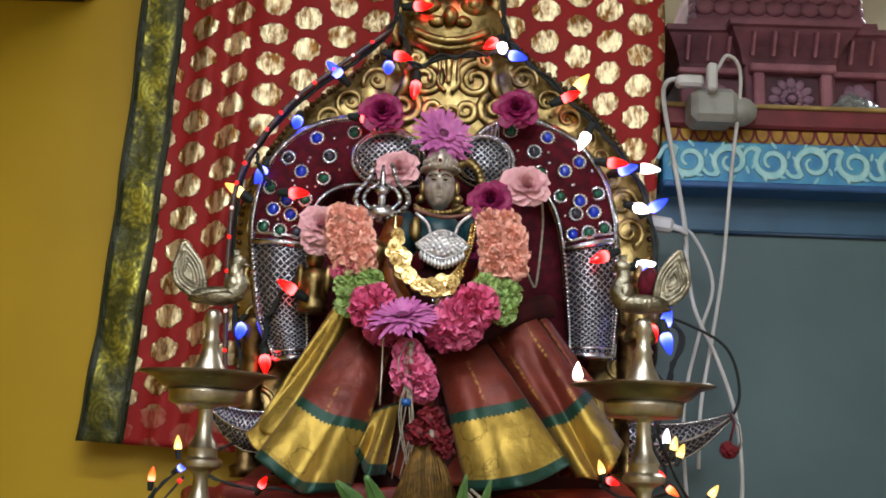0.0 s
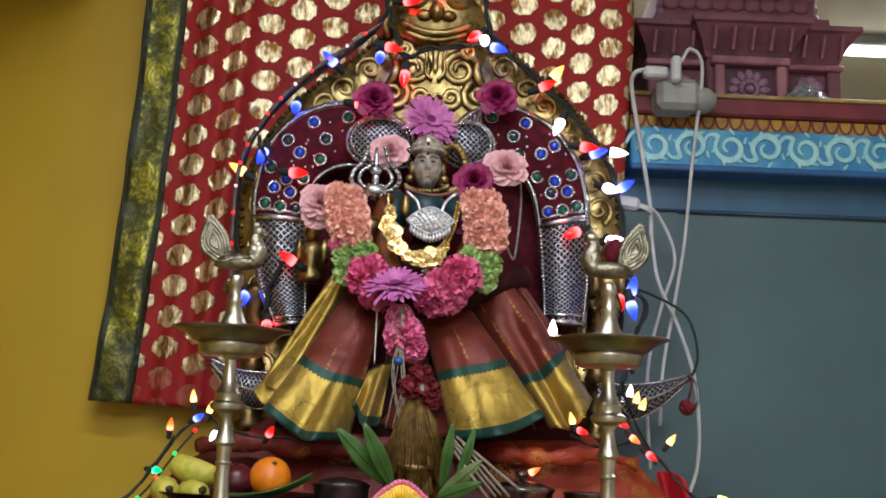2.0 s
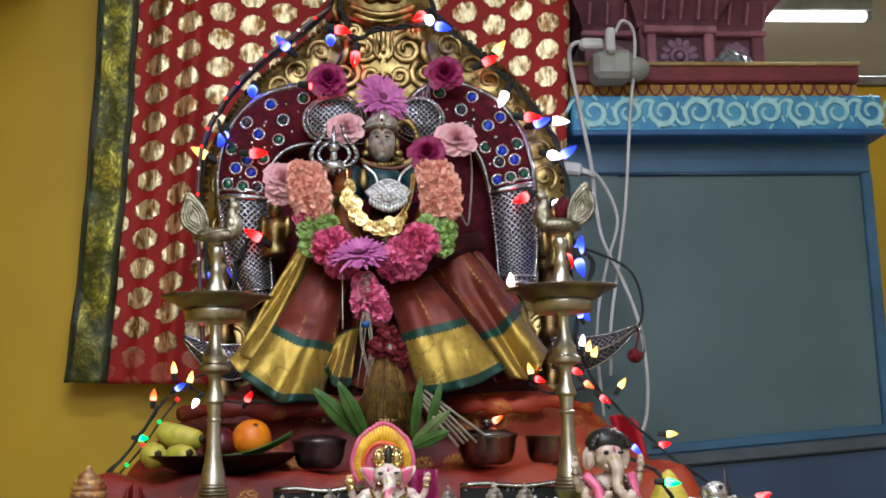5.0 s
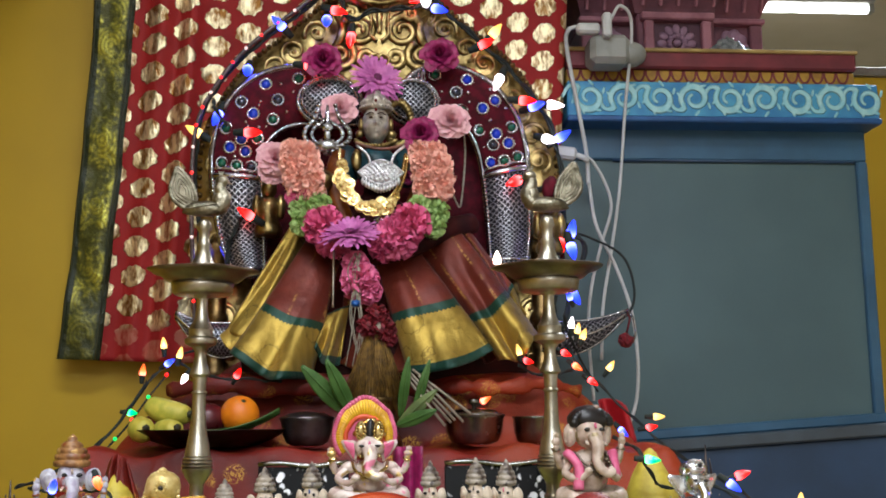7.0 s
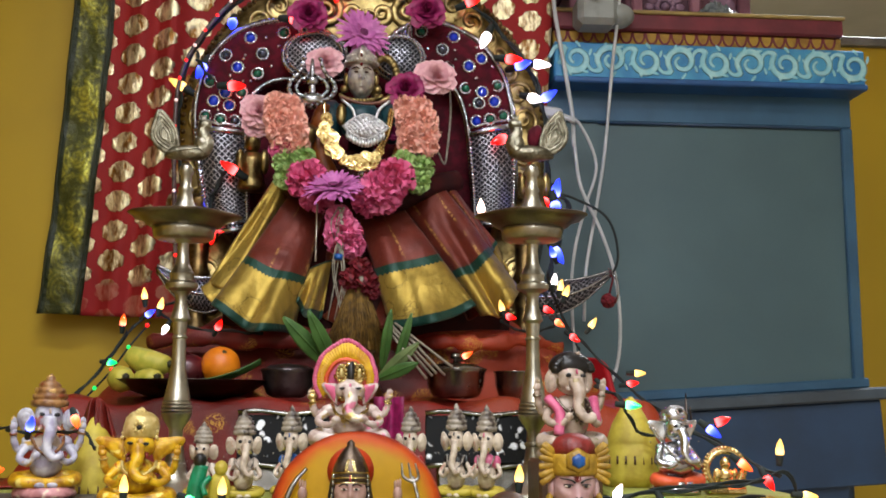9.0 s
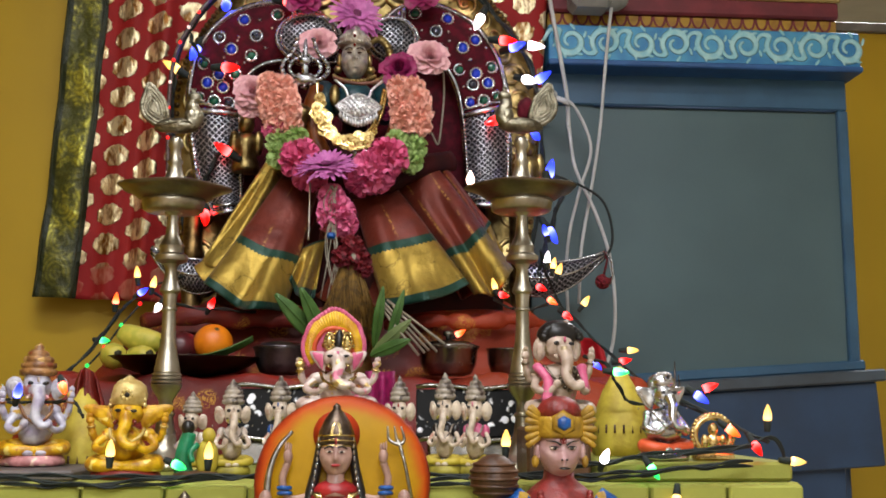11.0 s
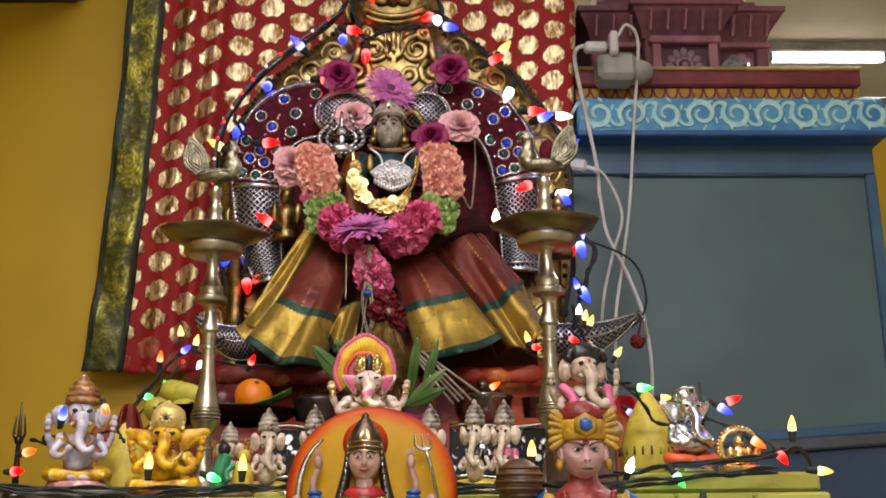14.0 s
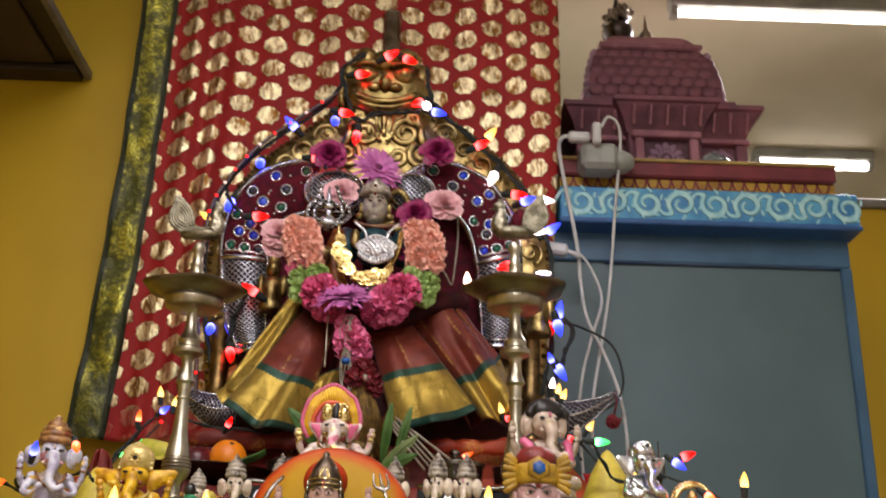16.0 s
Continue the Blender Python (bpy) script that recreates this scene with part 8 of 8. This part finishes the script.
Y0 = 2.09
light_string("string of coloured bulbs on dark cable wound over the gilded arch",
             [[(-0.405, 2.12, 1.30), (-0.430, 2.12, 1.45), (-0.443, 2.115, 1.62), (-0.420, 2.11, 1.76), (-0.335, 2.10, 1.875), (-0.235, 2.10, 1.962), (-0.165, 2.10, 2.02), (-0.125, 2.085, 2.07), (-0.115, 2.075, 2.13), (-0.06, 2.07, 2.165)],
              [(-0.115, 2.075, 2.08), (-0.10, 2.07, 2.02), (-0.075, 2.07, 1.965), (-0.02, 2.065, 1.985), (0.05, 2.07, 1.995), (0.11, 2.08, 2.01)],
              [(0.105, 2.075, 2.13), (0.115, 2.08, 2.06), (0.135, 2.085, 2.02), (0.21, 2.09, 1.95), (0.30, 2.10, 1.87), (0.36, 2.10, 1.80), (0.41, 2.10, 1.72), (0.435, 2.105, 1.62), (0.44, 2.11, 1.50), (0.435, 2.11, 1.38), (0.41, 2.11, 1.25)],
              [(-0.30, 2.05, 1.49), (-0.33, 2.06, 1.46), (-0.355, 2.08, 1.40), (-0.36, 2.09, 1.34)],
              [(0.44, 2.08, 1.46), (0.48, 2.06, 1.41), (0.455, 2.04, 1.33), (0.43, 2.02, 1.26), (0.41, 1.98, 1.20)]],
             [("b", -0.245, Y0, 1.957, -50, 0.6), ("b", -0.132, 2.07, 1.963, 180, 0.9), ("r", -0.108, 2.07, 1.988, 110, 0.3), ("r", -0.073, 2.06, 1.915, 185, 0.3), ("r", -0.070, 2.06, 2.10, 95, 0.4),
              ("r", 0.005, 2.05, 2.155, 70, 0.5), ("r", 0.055, 2.06, 2.15, 120, 0.3), ("b", 0.136, 2.06, 1.993, 115, 0.5), ("w", 0.108, 2.055, 2.008, 180, 1.0), ("r", 0.086, 2.06, 2.02, 225, 0.6), ("r", 0.252, Y0, 1.916, 70, 0.4), ("a", 0.277, Y0, 1.945, 40, 0.1),
              ("b", -0.320, 2.08, 1.838, 180, 1.0), ("r", -0.168, 2.03, 1.834, 100, 0.3)], 0.0045)
light_string("string of coloured bulbs hanging over the velvet cape", [[(-0.40, 2.08, 1.76), (-0.39, 2.06, 1.73), (-0.36, 2.05, 1.69)]],
             [("b", -0.388, 2.08, 1.723, 200, 0.4), ("r", -0.305, 2.03, 1.669, 95, 0.35), ("a", -0.440, 2.10, 1.688, -60, 0.1), ("w", 0.287, 2.08, 1.821, 205, 0.1), ("r", 0.346, 2.06, 1.764, 100, 0.4), ("b", 0.372, 2.08, 1.756, 80, 0.8),
              ("w", 0.418, 2.09, 1.763, 95, 0.1), ("w", 0.403, 2.08, 1.674, 120, 0.9), ("b", 0.437, 2.09, 1.682, 60, 0.6), ("r", 0.318, 2.03, 1.558, 245, 0.3), ("w", 0.410, 2.08, 1.554, 90, 1.0), ("b", 0.414, 2.07, 1.539, 150, 0.8),
              ("r", -0.303, 2.02, 1.471, -60, 0.4), ("r", -0.353, 2.08, 1.329, 170, 0.5), ("b", -0.410, 2.10, 1.396, 180, 0.9), ("r", 0.430, 2.09, 1.419, 175, 0.7), ("b", 0.440, 2.0, 1.431, 10, 0.5), ("b", 0.438, 1.99, 1.286, 150, 0.2), ("b", 0.432, 1.96, 1.386, 170, 0.3)])

# translucent rope light with tiny bulbs up the left of the arch
rope = thing("rope_light", "translucent rope light with tiny red and white bulbs along the arch", "rope light", (0, 0, 0))
line = smooth_line([(-0.425, 2.095, 1.18), (-0.437, 2.09, 1.35), (-0.445, 2.085, 1.55), (-0.438, 2.085, 1.70), (-0.395, 2.085, 1.80), (-0.325, 2.085, 1.893), (-0.23, 2.085, 1.975), (-0.13, 2.085, 2.055)], 10)
part("rope", tube(B(), line, 0.0055, 8), mat("rope_plastic", "5c4a48", "3c2c2c", rough=0.25, scale=60), rope)
tiny = mesh_of("tiny_bulb", ball(B(), (0, 0, 0), 0.0042, 0, 8, 6), Nodes("tiny_red_glow").put(Base_Color=C("c02020"), Roughness=0.3, Emission_Color=C("ff1c18"), Emission_Strength=2.2))
tiny_w = mesh_of("tiny_bulb", ball(B(), (0, 0, 0), 0.0042, 0, 8, 6), Nodes("tiny_pale_glow").put(Base_Color=C("d8c8c0"), Roughness=0.3, Emission_Color=C("ffd8d0"), Emission_Strength=0.9))
for k in range(2, len(line) - 1, 4):
    part("tiny_bulb", tiny if (k // 4) % 3 else tiny_w, None, rope, at=line[k] + Vector((0, -0.005, 0)))

light_string("string of coloured bulbs running down the altar cloth beside the fruit",
             [[(-0.36, 1.86, 1.16), (-0.41, 1.78, 1.13), (-0.455, 1.74, 1.08), (-0.49, 1.72, 1.02), (-0.54, 1.66, 0.95), (-0.57, 1.50, 0.91), (-0.56, 1.30, 0.90)],
              [(-0.41, 1.78, 1.12), (-0.34, 1.76, 1.09), (-0.26, 1.77, 1.085), (-0.20, 1.78, 1.08)],
              [(-0.46, 1.74, 1.08), (-0.49, 1.68, 1.01), (-0.53, 1.62, 0.94), (-0.50, 1.50, 0.90)]],
             [("a", -0.432, 1.75, 1.158, -5, 0.05), ("a", -0.398, 1.75, 1.139, 12, 0.05), ("b", -0.416, 1.745, 1.119, 60, 0.5), ("w", -0.389, 1.74, 1.082, 200, 0.9), ("o", -0.469, 1.745, 1.105, 5, 0.1), ("r", -0.283, 1.75, 1.098, 30, 0.5), ("g", -0.480, 1.72, 1.019, 95, 0.5)], 0.0021)
minis = thing("mini_light_string", "thin string of tiny red and green bulbs beside the altar cloth", "light string", (0, 0, 0))
ml = smooth_line([(-0.42, 1.76, 1.10), (-0.455, 1.74, 1.05), (-0.485, 1.72, 1.0), (-0.515, 1.70, 0.96), (-0.545, 1.68, 0.92), (-0.57, 1.64, 0.87)], 8)
part("thin_cable", tube(B(), ml, 0.002, 6), CABLE_DARK, minis)
for k in range(1, len(ml), 7):
    part("tiny_bulb", tiny if k % 2 else bpy.data.meshes.get("tiny_green") or mesh_of("tiny_green", ball(B(), (0, 0, 0), 0.0042, 0, 8, 6), Nodes("tiny_green_glow").put(Base_Color=C("20a050"), Roughness=0.3, Emission_Color=C("18e060"), Emission_Strength=1.6)), None, minis, at=ml[k] + Vector((0, -0.004, 0)))
light_string("string of coloured bulbs running down the altar cloth towards the shrine",
             [[(0.40, 1.95, 1.19), (0.39, 1.80, 1.15), (0.40, 1.75, 1.11), (0.44, 1.74, 1.07), (0.50, 1.70, 1.0), (0.56, 1.60, 0.93), (0.60, 1.40, 0.88), (0.56, 1.20, 0.87)],
              [(0.278, 1.76, 1.11), (0.33, 1.77, 1.09), (0.39, 1.76, 1.10)],
              [(0.385, 1.82, 1.22), (0.40, 1.85, 1.18), (0.45, 1.9, 1.10), (0.47, 1.9, 1.06)]],
             [("a", 0.278, 1.75, 1.143, -15, 0.05), ("r", 0.300, 1.745, 1.117, 110, 0.8), ("a", 0.468, 1.75, 1.110, 35, 0.1), ("w", 0.388, 1.745, 1.198, 5, 0.1), ("a", 0.401, 1.745, 1.186, 10, 0.1), ("a", 0.412, 1.74, 1.174, 20, 0.1),
              ("b", 0.384, 1.75, 1.255, -25, 0.4), ("r", 0.377, 1.745, 1.132, 120, 0.7), ("o", 0.398, 1.74, 1.104, 130, 0.6), ("r", 0.428, 1.735, 1.074, 130, 0.6), ("b", 0.478, 1.70, 0.974, 140, 0.5), ("r", 0.530, 1.68, 0.985, 80, 0.3), ("a", 0.545, 1.68, 1.005, 90, 0.1), ("o", 0.213, 1.76, 1.043, 60, 0.2)], 0.0021)
light_string("string of coloured bulbs along the front edge of the altar table",
             [[(-0.60, 1.0, 0.826), (-0.46, 0.972, 0.815), (-0.36, 0.958, 0.812), (-0.26, 0.955, 0.811), (-0.15, 0.955, 0.811), (-0.05, 0.962, 0.812), (0.10, 0.962, 0.812), (0.20, 0.965, 0.812), (0.30, 0.975, 0.822), (0.40, 0.985, 0.838), (0.50, 0.99, 0.845), (0.56, 1.0, 0.85), (0.575, 1.0, 0.75), (0.57, 1.0, 0.60)],
              [(-0.57, 1.45, 0.90), (-0.52, 1.25, 0.90), (-0.45, 1.22, 0.90), (-0.39, 1.16, 0.90), (-0.36, 1.10, 0.88)],
              [(0.345, 1.20, 0.97), (0.355, 1.10, 0.955), (0.372, 1.10, 0.925), (0.40, 1.12, 0.90), (0.455, 1.09, 0.905), (0.505, 1.03, 0.875), (0.545, 0.995, 0.85)],
              [(0.30, 0.975, 0.824), (0.36, 0.972, 0.832), (0.45, 0.975, 0.838), (0.52, 0.985, 0.846)]]
             + [[(-0.62 + 0.075 * k, 0.953 + 0.004 * math.sin(2.1 * k + p), 0.806 + 0.006 * math.sin(1.3 * k + 2.2 * p) + 0.020 * max(0.0, min(1.0, (k - 12) / 2))) for k in range(16)] for p in (0.0, 2.3)],
             [("b", -0.428, 1.04, 0.918, 20, 0.6), ("o", -0.371, 1.04, 0.915, 150, 0.8), ("a", -0.290, 0.958, 0.848, 2, 0.05), ("a", -0.172, 0.958, 0.845, 2, 0.05), ("g", -0.205, 0.962, 0.822, 110, 0.6), ("a", 0.195, 0.962, 0.860, 2, 0.05),
              ("w", 0.322, 0.960, 0.838, 15, 0.7), ("g", 0.363, 1.03, 0.942, 95, 0.4), ("b", 0.462, 1.00, 0.906, 130, 0.4), ("r", 0.478, 1.01, 0.924, 70, 0.2), ("a", 0.546, 0.995, 0.892, 3, 0.05), ("r", 0.528, 0.985, 0.840, 160, 0.7),
              ("a", 0.585, 0.99, 0.826, 95, 0.1), ("o", 0.505, 1.005, 0.862, 130, 0.4), ("g", 0.385, 0.962, 0.812, 150, 0.4), ("w", -0.435, 0.955, 0.790, 40, 0.8), ("a", 0.405, 0.945, 0.775, 190, 0.3), ("r", -0.46, 0.985, 0.835, 90, 0.6), ("o", -0.445, 0.98, 0.86, 80, 0.6)], 0.0019)
